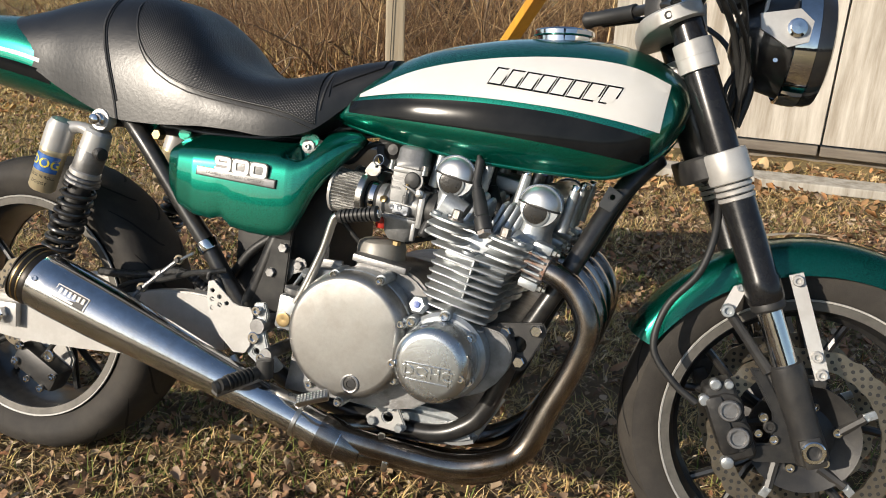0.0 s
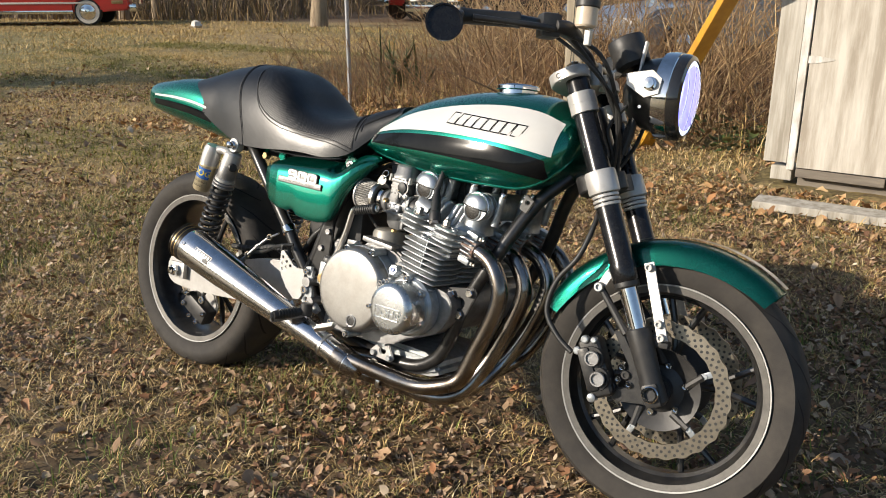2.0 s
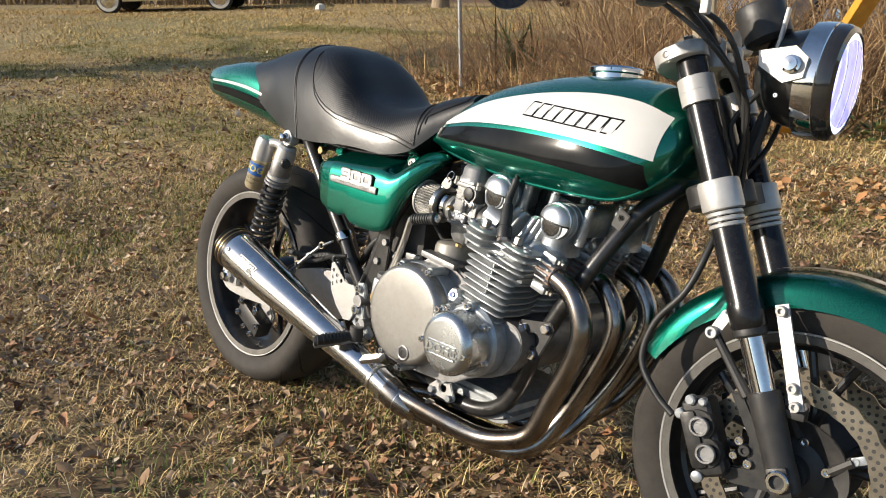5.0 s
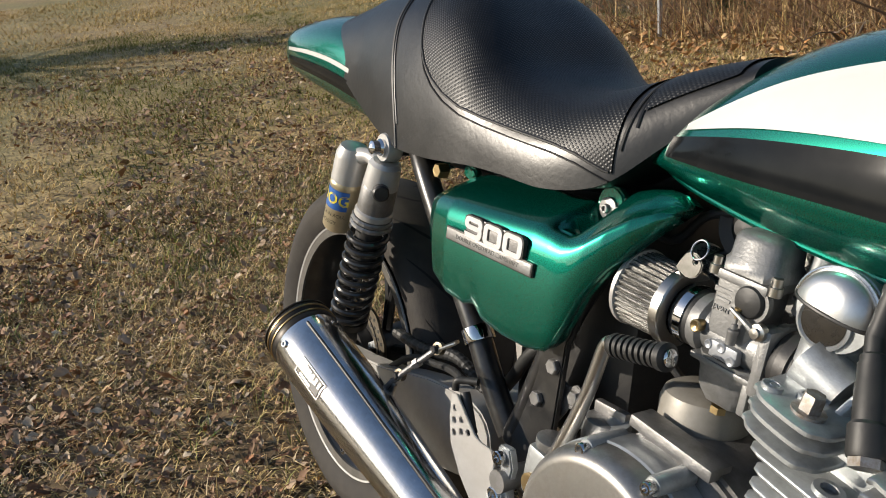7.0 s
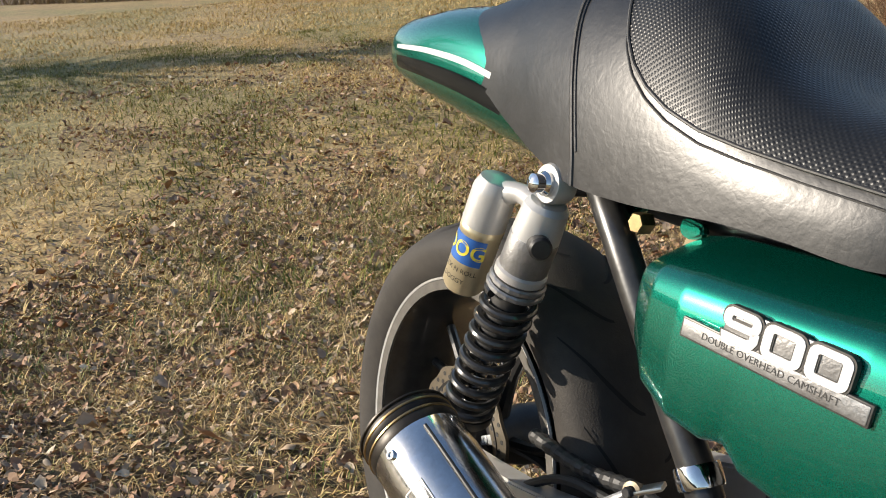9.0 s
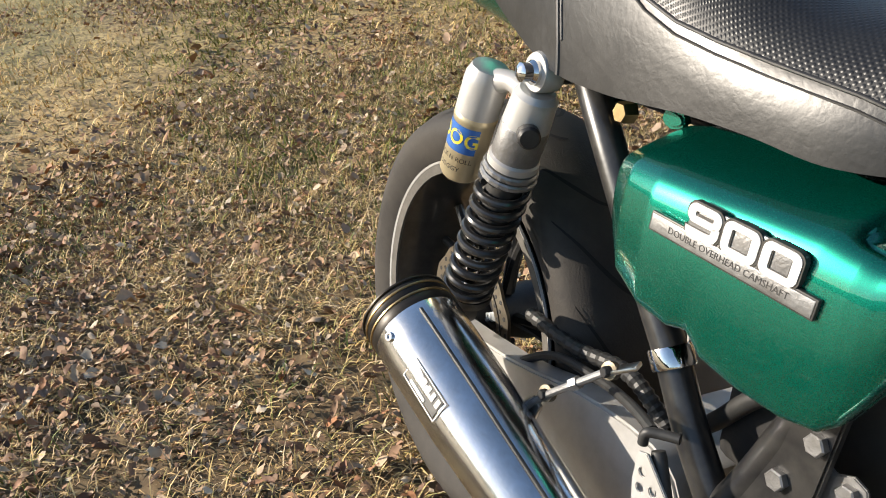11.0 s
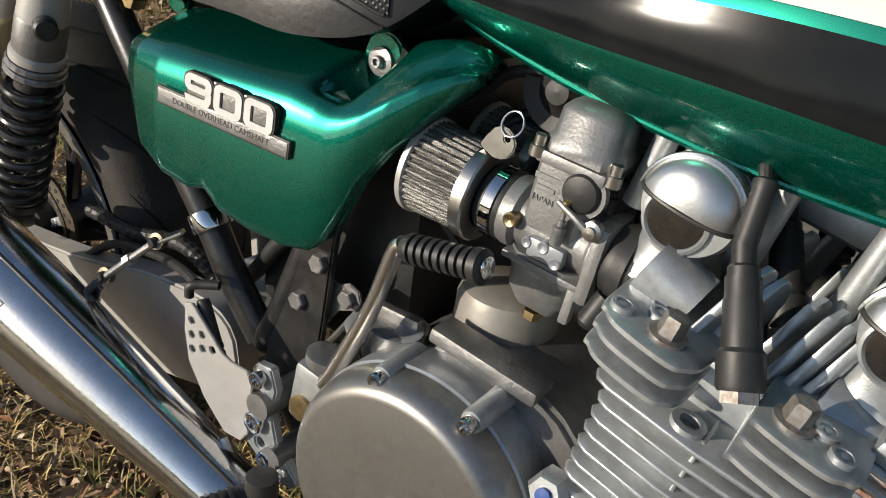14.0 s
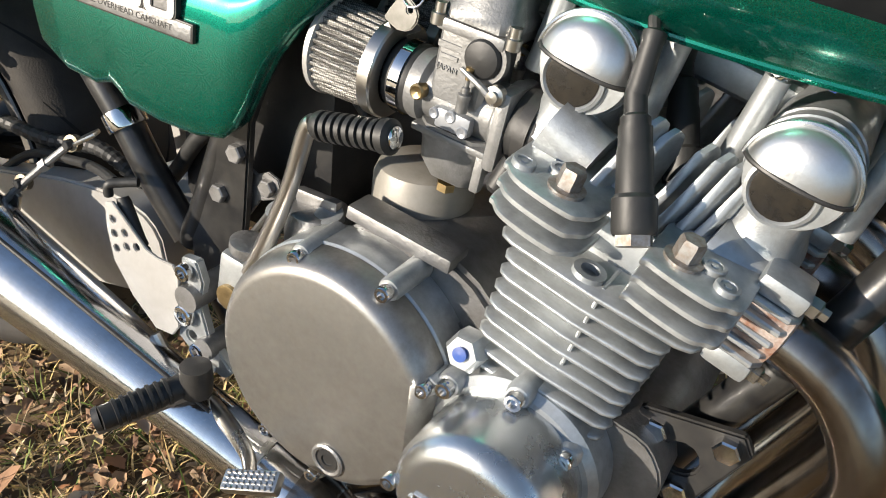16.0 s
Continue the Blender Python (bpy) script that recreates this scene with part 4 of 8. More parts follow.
part("clutch_cover", lid, clutch_alloy, engine, "polished aluminium clutch cover", angle=28)
spool([(0.0165, 0), (0.0165, 0.0028), (0.0145, 0.0038), (0.0120, 0.0030), (0.0115, 0.0006), (0.0, 0.0004)], Matrix.Translation((-0.502, -0.2555, 0.338)) @ AXIS_Y, grey_alloy, "plug_rim", 28)
spool([(0.0105, 0.0004), (0.0105, 0.0022), (0.006, 0.0026), (0.0055, 0.0012), (0.0, 0.0012)], Matrix.Translation((-0.502, -0.2555, 0.338)) @ AXIS_Y, black_satin, "inspection_plug", 24)
for x, y, z in ((-0.549, -0.242, 0.517), (-0.467, -0.240, 0.518), (-0.423, -0.244, 0.452), (-0.611, -0.239, 0.368), (-0.610, -0.240, 0.451), (-0.526, -0.242, 0.298), (-0.582, -0.240, 0.320), (-0.431, -0.236, 0.352)):
    part("lug", lathe([(0.0102, y + 0.192), (0.0098, -0.004), (0.0088, -0.001), (0.0, -0.0008)], Matrix.Translation((x, y, z)) @ AXIS_Y, 18), cast_alloy, engine)
    part("cover_screw", bolt((x, y, z), RIGHT, 0.0068, 0.009), chrome, engine)
# ignition cover on its stepped base
DO = Matrix.Translation((-0.354, -0.195, 0.403)) @ AXIS_Y
spool([(0.074, 0.0), (0.074, 0.030), (0.068, 0.036), (0.0, 0.036)], DO, cast_alloy, "ignition_base", 56)
spool([(0.0635, 0.03), (0.0635, 0.088), (0.061, 0.096), (0.056, 0.1015), (0.050, 0.1045), (0.046, 0.105), (0.0, 0.1055)], DO, polished_alloy, "ignition_cover", 64, "round polished cover with raised lettering")
sign = Matrix.Translation((-0.356, -0.3008, 0.392)) @ pose(0, 0, 0, 90, 0, 0) @ pose(0, 0, 0, 0, 0, -2)
rim = bmesh.new()
for w, h, dx, dz in ((0.074, 0.0022, 0, 0.0135), (0.074, 0.0022, 0, -0.0135), (0.0022, 0.029, 0.036, 0), (0.0022, 0.029, -0.036, 0)):
    box((w, h, 0.003), sign @ Matrix.Translation((dx, dz, 0)), 0.0006, rim, 1)
text_mesh("DOHC", 0.0225, 0.0014, sign @ Matrix.Diagonal((1.25, 1, 1, 1)), rim, bold=0.0006)
part("lettering", rim, polished_alloy, engine, smooth=False)
for x, z in ((-0.408, 0.456), (-0.352, 0.474), (-0.308, 0.442), (-0.303, 0.372)):
    part("lug", lathe([(0.0105, 0), (0.0105, 0.044), (0.009, 0.047)], Matrix.Translation((x, -0.19, z)) @ AXIS_Y, 16), cast_alloy, engine)
    part("cover_screw", bolt((x, -0.236, z), RIGHT, 0.0075, 0.010), chrome, engine)
for x, z in ((-0.417, 0.398), (-0.302, 0.392)):
    part("cover_screw", bolt((x, -0.291, z), RIGHT, 0.0065, 0.008), chrome, engine)
# rear top of the case: filler cap, ledge and casting lines
spool([(0.030, 0), (0.030, 0.012), (0.027, 0.03), (0.024, 0.032), (0.0, 0.033)], Matrix.Translation((-0.592, -0.165, 0.483)), grey_alloy, "oil_filler", 32)
part("filler_grip", box((0.046, 0.010, 0.014), Matrix.Translation((-0.592, -0.165, 0.521)), 0.003), grey_alloy, engine)
part("case_ledge", box((0.10, 0.030, 0.013), pose(-0.488, -0.185, 0.537, 0, 8, 0), 0.003), grey_alloy, engine)
part("case_shoulder", plate([(-0.56, 0.49), (-0.53, 0.532), (-0.44, 0.530), (-0.39, 0.485), (-0.40, 0.45), (-0.5, 0.46)], -0.06, -0.19, 0.012, curve=3), grey_alloy, engine)
code = bmesh.new()
for k in range(5):
    box((0.0055, 0.0065, 0.001), pose(-0.528 + 0.0095 * k, -0.196, 0.512, 75, 4, 0), 0.0004, code, 1)
part("cast_mark", code, cast_alloy, engine, smooth=False)
cream_paint = material("cream_paint", (0.29, 0.275, 0.245), (0.22, 0.205, 0.175), 20, 0.5, 0.3, bump=0.08)
spool([(0.049, 0), (0.049, 0.016), (0.0455, 0.020), (0.0445, 0.060), (0.041, 0.069), (0.034, 0.073), (0.0, 0.074)], Matrix.Translation((-0.515, -0.118, 0.496)), cream_paint, "breather_can", 44, "dusty cream breather can")
# pressure switch with blue centre
spool([(0.017, 0), (0.017, 0.014), (0.013, 0.02)], aim((-0.403, -0.212, 0.480), (-0.405, -0.26, 0.492)), cast_alloy, "banjo_nut", 6)
blue = material("blue_cap", (0.03, 0.08, 0.30), (0.03, 0.06, 0.22), 40, 0.4)
spool([(0.006, 0.02), (0.006, 0.023), (0.0, 0.0235)], aim((-0.403, -0.212, 0.480), (-0.405, -0.26, 0.492)), blue, "blue_centre", 16)

# cylinders and head, raked forward
H = Matrix.Translation((-0.346, 0, 0.457)) @ Matrix.Rotation(radians(13), 4, "Y")


def fin(v, half, reach, thick, scallop, u0=0.0, split=False):
    """One cooling fin: a thin plate round the cylinders, its ends rounded over each bore."""
    out = []
    for k in range(4):
        for t in range(7):
            a = math.pi * t / 6
            yc = -0.159 + 0.106 * k
            out.append((u0 + half - scallop + scallop * math.sin(a), yc - 0.050 * math.cos(a)))
    pts = [(u0 - half * 0.97, -reach + 0.012), (u0 - half * 0.92, -reach + 0.004), (u0 - half * 0.80, -reach), (u0, -reach - 0.003), (u0 + half * 0.80, -reach), (u0 + half * 0.92, -reach + 0.004), (u0 + half * 0.97, -reach + 0.012)] + out[1:-1]
    pts += [(u0 + half * 0.92, reach), (u0, reach + 0.003), (u0 - half * 0.92, reach)] + [(2 * u0 - x, y) for x, y in out[::-1]][1:-1]
    rings = [[H @ Vector((x * f + u0 * (1 - f), y * (1 - (1 - f) * 0.25), v + dz)) for x, y in pts] for f, dz in ((0.985, -thick), (1.0, -thick * 0.4), (1.0, thick * 0.4), (0.985, thick))]
    return bridge(bmesh.new(), rings)


part("cylinder_block", box((0.072, 0.375, 0.13), H @ Matrix.Translation((0, 0, 0.06)), 0.02), cast_alloy, engine)
for k in range(9):
    part("cooling_fin", fin(-0.008 + 0.0138 * k, 0.060 + 0.0008 * k, 0.220 + 0.0005 * k, 0.0019, 0.012, -0.004), cast_alloy, engine, angle=60)
for k in range(1):
    part("cooling_fin", fin(0.1195, 0.078, 0.229, 0.0020, 0.010), cast_alloy, engine, angle=60)
part("cylinder_head", box((0.115, 0.375, 0.07), H @ Matrix.Translation((0, 0, 0.122)), 0.010), cast_alloy, engine)
part("center_web", box((0.0035, 0.034, 0.075), H @ Matrix.Translation((0.004, -0.2030, 0.085)), 0.002), cast_alloy, engine)
# end plates of the head beside the plug valley, with their nuts and lugs
REAR_PLATE = [(-0.094, -0.10), (-0.094, -0.205), (-0.088, -0.220), (-0.074, -0.230), (-0.040, -0.234), (-0.028, -0.228), (-0.019, -0.204), (-0.019, -0.10)]
FRONT_PLATE = [(0.016, -0.10), (0.016, -0.222), (0.022, -0.233), (0.060, -0.238), (0.074, -0.232), (0.084, -0.214), (0.084, -0.10)]
for k, v in enumerate((0.1335, 0.1485, 0.1625)):
    for outline in (REAR_PLATE, FRONT_PLATE):
        mid = 0.5 * (outline[0][0] + outline[-1][0])
        outline = [(p.x, p.y) for p in spline([(a, b, 0) for a, b in outline], 5)]
        pl = bridge(bmesh.new(), [[H @ Vector((mid + (x - mid) * f, y * (1 - (1 - f) * 0.3), v + dz)) for x, y in outline] for f, dz in ((0.97, -0.0030), (1.0, -0.0015), (1.0, 0.0018), (0.97, 0.0030))])
        part("head_plate", pl, cast_alloy, engine, angle=50)
for u, y, r in ((-0.082, -0.211, 0.0085), (-0.061, -0.194, 0.0085), (0.055, -0.203, 0.0085), (0.068, -0.217, 0.0085)):
    spool([(r, 0), (r, 0.0035), (r * 0.93, 0.0042), (r * 0.66, 0.0042), (r * 0.60, 0.0032), (r * 0.34, 0.0032), (r * 0.28, 0.0040), (0.0, 0.0040)], H @ Matrix.Translation((u, y, 0.1655)), cast_alloy, "head_boss", 22)
nut_alloy = material("stained_nut", (0.40, 0.39, 0.375), (0.27, 0.225, 0.185), 160, 0.45, 0.8, bump=0.2)
for u, y in ((-0.049, -0.210), (0.037, -0.212)):
    spool([(0.013, 0), (0.0135, 0.003), (0.011, 0.0035)], H @ Matrix.Translation((u, y, 0.165)), nut_alloy, "washer", 20)
    spool([(0.0090, 0.003), (0.0090, 0.015), (0.0080, 0.0175), (0.0, 0.018)], H @ Matrix.Translation((u, y, 0.165)), nut_alloy, "head_nut", 6)
spool([(0.012, 0), (0.012, 0.004), (0.007, 0.0045), (0.006, -0.002)], H @ Matrix.Translation((-0.010, -0.214, 0.1215)), cast_alloy, "plug_hole", 18)
# blades that stand in the valley round the plugs
for u, y0, y1, top in ((-0.032, -0.190, -0.150, 0.214), (-0.020, -0.178, -0.140, 0.208), (0.006, -0.172, -0.138, 0.210), (0.018, -0.185, -0.148, 0.214), (0.030, -0.182, -0.146, 0.216), (0.042, -0.176, -0.140, 0.214), (0.010, -0.110, -0.075, 0.218), (0.026, -0.112, -0.076, 0.222), (0.042, -0.112, -0.076, 0.222), (-0.026, -0.10, -0.06, 0.216), (0.03, -0.03, 0.01, 0.22), (-0.01, -0.03, 0.01, 0.22)):
    rows = []
    for du, sq in ((-0.0034, 0.93), (-0.0022, 1.0), (0.0022, 1.0), (0.0034, 0.93)):
        rows.append([H @ Vector((u + du + 0.10 * (v - 0.172) + 0.45 * (y - 0.5 * (y0 + y1)), 0.5 * (y0 + y1) + (y - 0.5 * (y0 + y1)) * sq, v * sq + 0.172 * (1 - sq))) for y, v in ((y0 + 0.012, 0.130), (y1, 0.130), (y1 + 0.002, top - 0.012), (y1 - 0.003, top + 0.002), (y1 - 0.010, top + 0.006), (y1 - 0.018, top), (y0 + 0.010, 0.180), (y0 + 0.001, 0.155))])
    part("valley_fin", bridge(bmesh.new(), rows), cast_alloy, engine)
# cam boxes with half-moon ends
black_plug = material("dull_rubber", (0.026, 0.022, 0.017), (0.012, 0.011, 0.010), 60, 0.24, bump=0.15)
satin_alloy = material("satin_alloy", (0.60, 0.61, 0.62), (0.50, 0.50, 0.49), 40, 0.33, 0.92, bump=0.06, bump_scale=500, vary=0.25)
for u in (-0.084, 0.068):
    C = H @ Matrix.Translation((u, 0, 0.226))
    FULL = Matrix.Diagonal((1.14, 1.14, 1, 1))
    side = C @ AXIS_Y @ FULL
    spool([(0.0285, -0.165), (0.0298, -0.16), (0.0298, 0.158), (0.0285, 0.163), (0.0, 0.164)], side, cast_alloy, "cam_box", 44)
    for yy in (0.118, 0.136, 0.150):
        part("cam_rib", ring_lathe([(0.029, yy - 0.0035), (0.0310, yy - 0.002), (0.0310, yy + 0.002), (0.029, yy + 0.0035)], side, 40), cast_alloy, engine)
    for sgn in (1, -1):
        E = C @ (AXIS_Y if sgn > 0 else Matrix.Rotation(radians(-90), 4, "X")) @ FULL
        dome = bmesh.new()
        rows = []
        for i in range(9):
            t = i / 8
            r, h = 0.0305 * math.cos(t * math.pi / 2 * 0.985) ** 0.8, 0.160 + 0.019 * math.sin(t * math.pi / 2)
            # the half ring above the seam, cut level and slightly drooping
            rows.append([E @ Vector((r * math.cos(a), sgn * r * math.sin(a) * 1.0, h)) for a in [radians(2) + radians(176) * j / 24 for j in range(25)]])
        bridge(dome, rows, closed=False, caps=False)
        part("cam_cap", dome, satin_alloy, engine, "polished half-dome cam end cap", angle=60)
        lipb = tube([E @ Vector((0.0315 * math.cos(a), sgn * (0.0315 * math.sin(a)), 0.161)) for a in [radians(0) + radians(180) * j / 20 for j in range(21)]], 0.0022, 8, smooth=1)
        part("cam_cap_lip", lipb, polished_alloy, engine)
        sill = tube([E @ Vector((x, sgn * 0.0008, 0.161 + 0.0175 * math.sqrt(max(0, 1 - (x / 0.0305) ** 2)))) for x in np.linspace(-0.0303, 0.0303, 17)], 0.0020, 8, smooth=1)
        part("cam_cap_lip", sill, black_satin, engine)
        spool([(0.0205, 0.163), (0.0205, 0.1665), (0.0185, 0.1672), (0.0168, 0.165), (0.0, 0.1645)], E @ Matrix.Translation((-0.003, sgn * -0.009, 0)), cast_alloy, "half_moon_seat", 36)
        spool([(0.0168, 0.160), (0.0168, 0.1660), (0.015, 0.1664), (0.0, 0.1664)], E @ Matrix.Translation((-0.003, sgn * -0.009, 0)), black_plug, "half_moon_plug", 32, "dark rubber half-moon plug")
        leg = bridge(bmesh.new(), [[C @ Vector((0.0325 * f * math.copysign(abs(math.cos(a)) ** 0.75, math.cos(a)), sgn * (-0.118 - 0.0465 * g * math.copysign(abs(math.sin(a)) ** 0.75, math.sin(a))), h)) for a in turns(28)] for h, f, g in ((0.0, 1.0, 1.0), (-0.014, 0.98, 1.0), (-0.022, 0.90, 0.99), (-0.032, 0.84, 0.97), (-0.044, 0.86, 1.0), (-0.054, 0.94, 1.03), (-0.062, 1.04, 1.08))])
        part("cam_pillar", leg, cast_alloy, engine, angle=50)
    for y in (-0.125, -0.02, 0.02, 0.125):
        for du in (-0.043, 0.043):
            spool([(0.0095, -0.02), (0.0088, 0.045), (0.0088, 0.052)], C @ Matrix.Translation((du, y, -0.012)), cast_alloy, "bolt_post", 18)
            part("cover_bolt", bolt(C @ Vector((du, y, 0.040)), C.to_3x3() @ Vector((0, 0, 1)), 0.0075, 0.010), chrome, engine)
part("cam_cover_middle", box((0.150, 0.110, 0.030), H @ Matrix.Translation((-0.008, 0.0, 0.232)), 0.010, seg=3), cast_alloy, engine)
# intake and exhaust ports, plug caps
for y in (-0.159, -0.053, 0.053, 0.159):
    spool([(0.022, 0), (0.024, 0.04)], H @ aim((-0.03, y, 0.165), (-0.12, y, 0.185)) @ Matrix.Translation((0, 0, 0.020)), cast_alloy, "intake_port", 24)
    spool([(0.026, 0), (0.026, 0.045)], H @ aim((0.04, y, 0.155), (0.12, y, 0.135)), cast_alloy, "exhaust_port", 24)
for i, y in enumerate((-0.214, -0.108, 0.070, 0.180)):
    a, b = Vector((-0.306, y, 0.619)), Vector((-0.343, y + 0.048, 0.711))
    spool([(0.0125, -0.010), (0.0125, 0.002), (0.010, 0.004), (0.010, 0.010)], aim(a, b), nut_alloy, "plug_base", 6)
    spool([(0.0135, -0.003), (0.0146, 0.000), (0.0146, 0.020), (0.0122, 0.023), (0.0118, 0.050), (0.0110, 0.054), (0.0110, 0.066)], aim(a, b), black_rubber, "plug_cap", 26, "black rubber spark plug cap")
    spool([(0.0100, 0.064), (0.0098, 0.072), (0.0076, 0.074), (0.0074, 0.088)], aim(a, b), black_rubber, "plug_collar", 22)
    bend = aim(aim(a, b) @ Vector((0, 0, 0.086)), aim(a, b) @ Vector((-0.010, 0.006, 0.126)))
    spool([(0.0070, -0.002), (0.0076, 0.002), (0.0072, 0.034), (0.0080, 0.036), (0.0080, 0.041), (0.005, 0.043)], bend, black_rubber, "lead_boot", 20)
    top = bend @ Vector((0, 0, 0.040))
    part("plug_lead", tube([top, top + Vector((-0.004, 0.012, 0.014)), top + Vector((0.01, 0.05, 0.03))], 0.0042, 10), black_rubber, engine)

part("blue_connector", box((0.016, 0.010, 0.008), pose(-0.233, -0.135, 0.718, 0, 12, 0), 0.001), blue, engine)

# ---- carburettors and filters ----
mesh_wire = material("filter_mesh", (0.40, 0.39, 0.36), (0.20, 0.19, 0.17), 520, 0.45, 0.6, bump=0.4, bump_scale=900)
def woven(m, scale):
    """Darkens the gaps of a fine wire weave."""
    n, l = m.node_tree.nodes, m.node_tree.links
    tc, vo, mr, mx = (n.new("ShaderNode" + k) for k in ("TexCoord", "TexVoronoi", "MapRange", "Mix"))
    vo.inputs["Scale"].default_value, vo.inputs["Randomness"].default_value = scale, 0.3
    mr.inputs["From Min"].default_value, mr.inputs["From Max"].default_value = 0.30, 0.62
    mx.data_type = "RGBA"
    mx.inputs[6].default_value, mx.inputs[7].default_value = (0.32, 0.315, 0.295, 1), (0.05, 0.047, 0.042, 1)
    l.new(tc.outputs["Object"], vo.inputs["Vector"])
    l.new(vo.outputs["Distance"], mr.inputs["Value"])
    l.new(mr.outputs[0], mx.inputs[0])
    l.new(mx.outputs[2], n["Principled BSDF"].inputs["Base Color"])


woven(mesh_wire, 620)
carb_alloy = material("carb_alloy", (0.27, 0.272, 0.270), (0.19, 0.19, 0.186), 40, 0.46, 0.6, bump=0.2, bump_scale=350)
carb_blue = material("carb_blue_shade", (0.34, 0.36, 0.38), (0.27, 0.28, 0.30), 60, 0.45, 0.5, bump=0.2)


def carburettor(y):
    A = Matrix.Translation((-0.472, y, 0.639)) @ Matrix.Rotation(radians(6), 4, "Y")   # x ahead along the bore
    bore = A @ Matrix.Rotation(radians(90), 4, "Y")
    body = part("carburettor", lathe([(0.027, -0.046), (0.029, -0.040), (0.029, -0.032), (0.024, -0.028), (0.024, 0.030), (0.030, 0.034), (0.030, 0.044), (0.0, 0.044)], bore, 32), carb_alloy, bike, "cast alloy carburettor with pod filter")
    part("slide_tower", box((0.046, 0.050, 0.075), A @ Matrix.Translation((-0.002, 0, 0.037)), 0.009, seg=3), carb_alloy, body)
    part("tower_flange", box((0.056, 0.058, 0.010), A @ Matrix.Translation((0.002, 0, 0.060)), 0.003), carb_alloy, body)
    capb = bridge(bmesh.new(), [[A @ Vector((0.004 + x * f, yy * f, z)) for x, yy in ((-0.029, -0.018), (-0.020, -0.029), (0.020, -0.029), (0.029, -0.018), (0.029, 0.018), (0.020, 0.029), (-0.020, 0.029), (-0.029, 0.018))] for f, z in ((1.0, 0.066), (1.0, 0.074), (0.90, 0.078), (0.86, 0.096), (0.70, 0.102), (0.2, 0.103))])
    part("top_cap", capb, carb_alloy, body, angle=45)
    for dx, dy in ((-0.026, -0.026), (0.033, -0.022), (-0.026, 0.026)):
        part("cap_screw", lathe([(0.0062, -0.004), (0.0062, 0.004), (0.0044, 0.0045), (0.0044, 0.012), (0.0, 0.0122)], A @ Matrix.Translation((dx, dy, 0.062)), 14), brushed, body)
    part("vent_plug", lathe([(0.0146, 0), (0.0146, 0.002), (0.0130, 0.0042), (0.008, 0.0056), (0.0, 0.006)], A @ Matrix.Translation((0.016, -0.027, 0.046)) @ AXIS_Y, 28), black_rubber, body, "black rubber plug")
    part("plug_rim", ring_lathe([(0.0148, -0.006), (0.0185, -0.006), (0.0185, 0.0005), (0.0148, 0.0005)], A @ Matrix.Translation((0.016, -0.027, 0.046)) @ AXIS_Y, 28), carb_alloy, body)
    bowl = bridge(bmesh.new(), [[A @ Vector((0.002 + x * f, yy * f, z)) for x, yy in ((-0.030, -0.018), (-0.020, -0.027), (0.020, -0.027), (0.030, -0.018), (0.030, 0.018), (0.020, 0.027), (-0.020, 0.027), (-0.030, 0.018))] for f, z in ((1.0, -0.018), (1.0, -0.030), (0.93, -0.034), (0.86, -0.052), (0.62, -0.064), (0.2, -0.066))])
    part("float_bowl", bowl, carb_alloy, body, angle=45)
    part("bowl_flange", box((0.066, 0.058, 0.006), A @ Matrix.Translation((0.002, 0, -0.024)), 0.002), carb_alloy, body)
    part("drain_plug", lathe([(0.008, 0), (0.008, 0.007), (0.0, 0.008)], A @ Matrix.Translation((0.002, -0.012, -0.066)) @ Matrix.Rotation(math.pi, 4, "X"), 6), brass, body)
    part("bowl_leg", box((0.008, 0.010, 0.032), A @ Matrix.Translation((0.031, -0.02, -0.042)), 0.002), carb_alloy, body)
    for dx, dz, r in ((-0.030, 0.004, 0.0062), (-0.012, -0.006, 0.0045), (0.002, -0.004, 0.005), (0.014, -0.012, 0.005)):
        part("jet_screw", lathe([(r, 0), (r, 0.009), (r * 0.8, 0.010), (0, 0.0085)], A @ Matrix.Translation((dx, -0.022, dz)) @ AXIS_Y, 14), brass if dx < -0.02 else carb_blue, body)
    part("pilot_block", box((0.030, 0.010, 0.016), A @ Matrix.Translation((0.004, -0.026, -0.008)), 0.003), carb_blue, body)
    # choke spindle and lever beside the tower
    part("choke_post", lathe([(0.0046, 0), (0.0046, 0.010), (0.0052, 0.011), (0.0052, 0.014), (0.0030, 0.015), (0.0030, 0.019), (0.0018, 0.020), (0.0018, 0.026)], A @ Matrix.Translation((0.010, -0.032, 0.004)), 16), carb_alloy, body)
    part("choke_needle", lathe([(0.0022, 0), (0.0022, 0.007), (0.0034, 0.0075), (0.0034, 0.0095), (0.0, 0.010)], A @ Matrix.Translation((0.010, -0.032, 0.029)), 12), brass, body)
    part("choke_lever", tube([A @ Vector((0.004, -0.034, 0.036)), A @ Vector((0.022, -0.036, 0.030)), A @ Vector((0.036, -0.034, 0.022))], [0.002, 0.0026, 0.0036], 8), carb_alloy, body)
    part("lever_pivot", lathe([(0.0075, 0), (0.0075, 0.007), (0.0045, 0.008), (0.0045, 0.011), (0.0, 0.0115)], A @ Matrix.Translation((0.034, -0.028, 0.026)) @ AXIS_Y, 18), brushed, body)
    # rubber manifold with its clamp and bracket
    part("manifold", lathe([(0.028, 0.046), (0.030, 0.050), (0.030, 0.072), (0.028, 0.078)], bore, 30), black_rubber, body)
    part("manifold_clamp", ring_lathe([(0.0298, 0.054), (0.0325, 0.054), (0.0325, 0.064), (0.0298, 0.064)], bore, 30), black_satin, body)
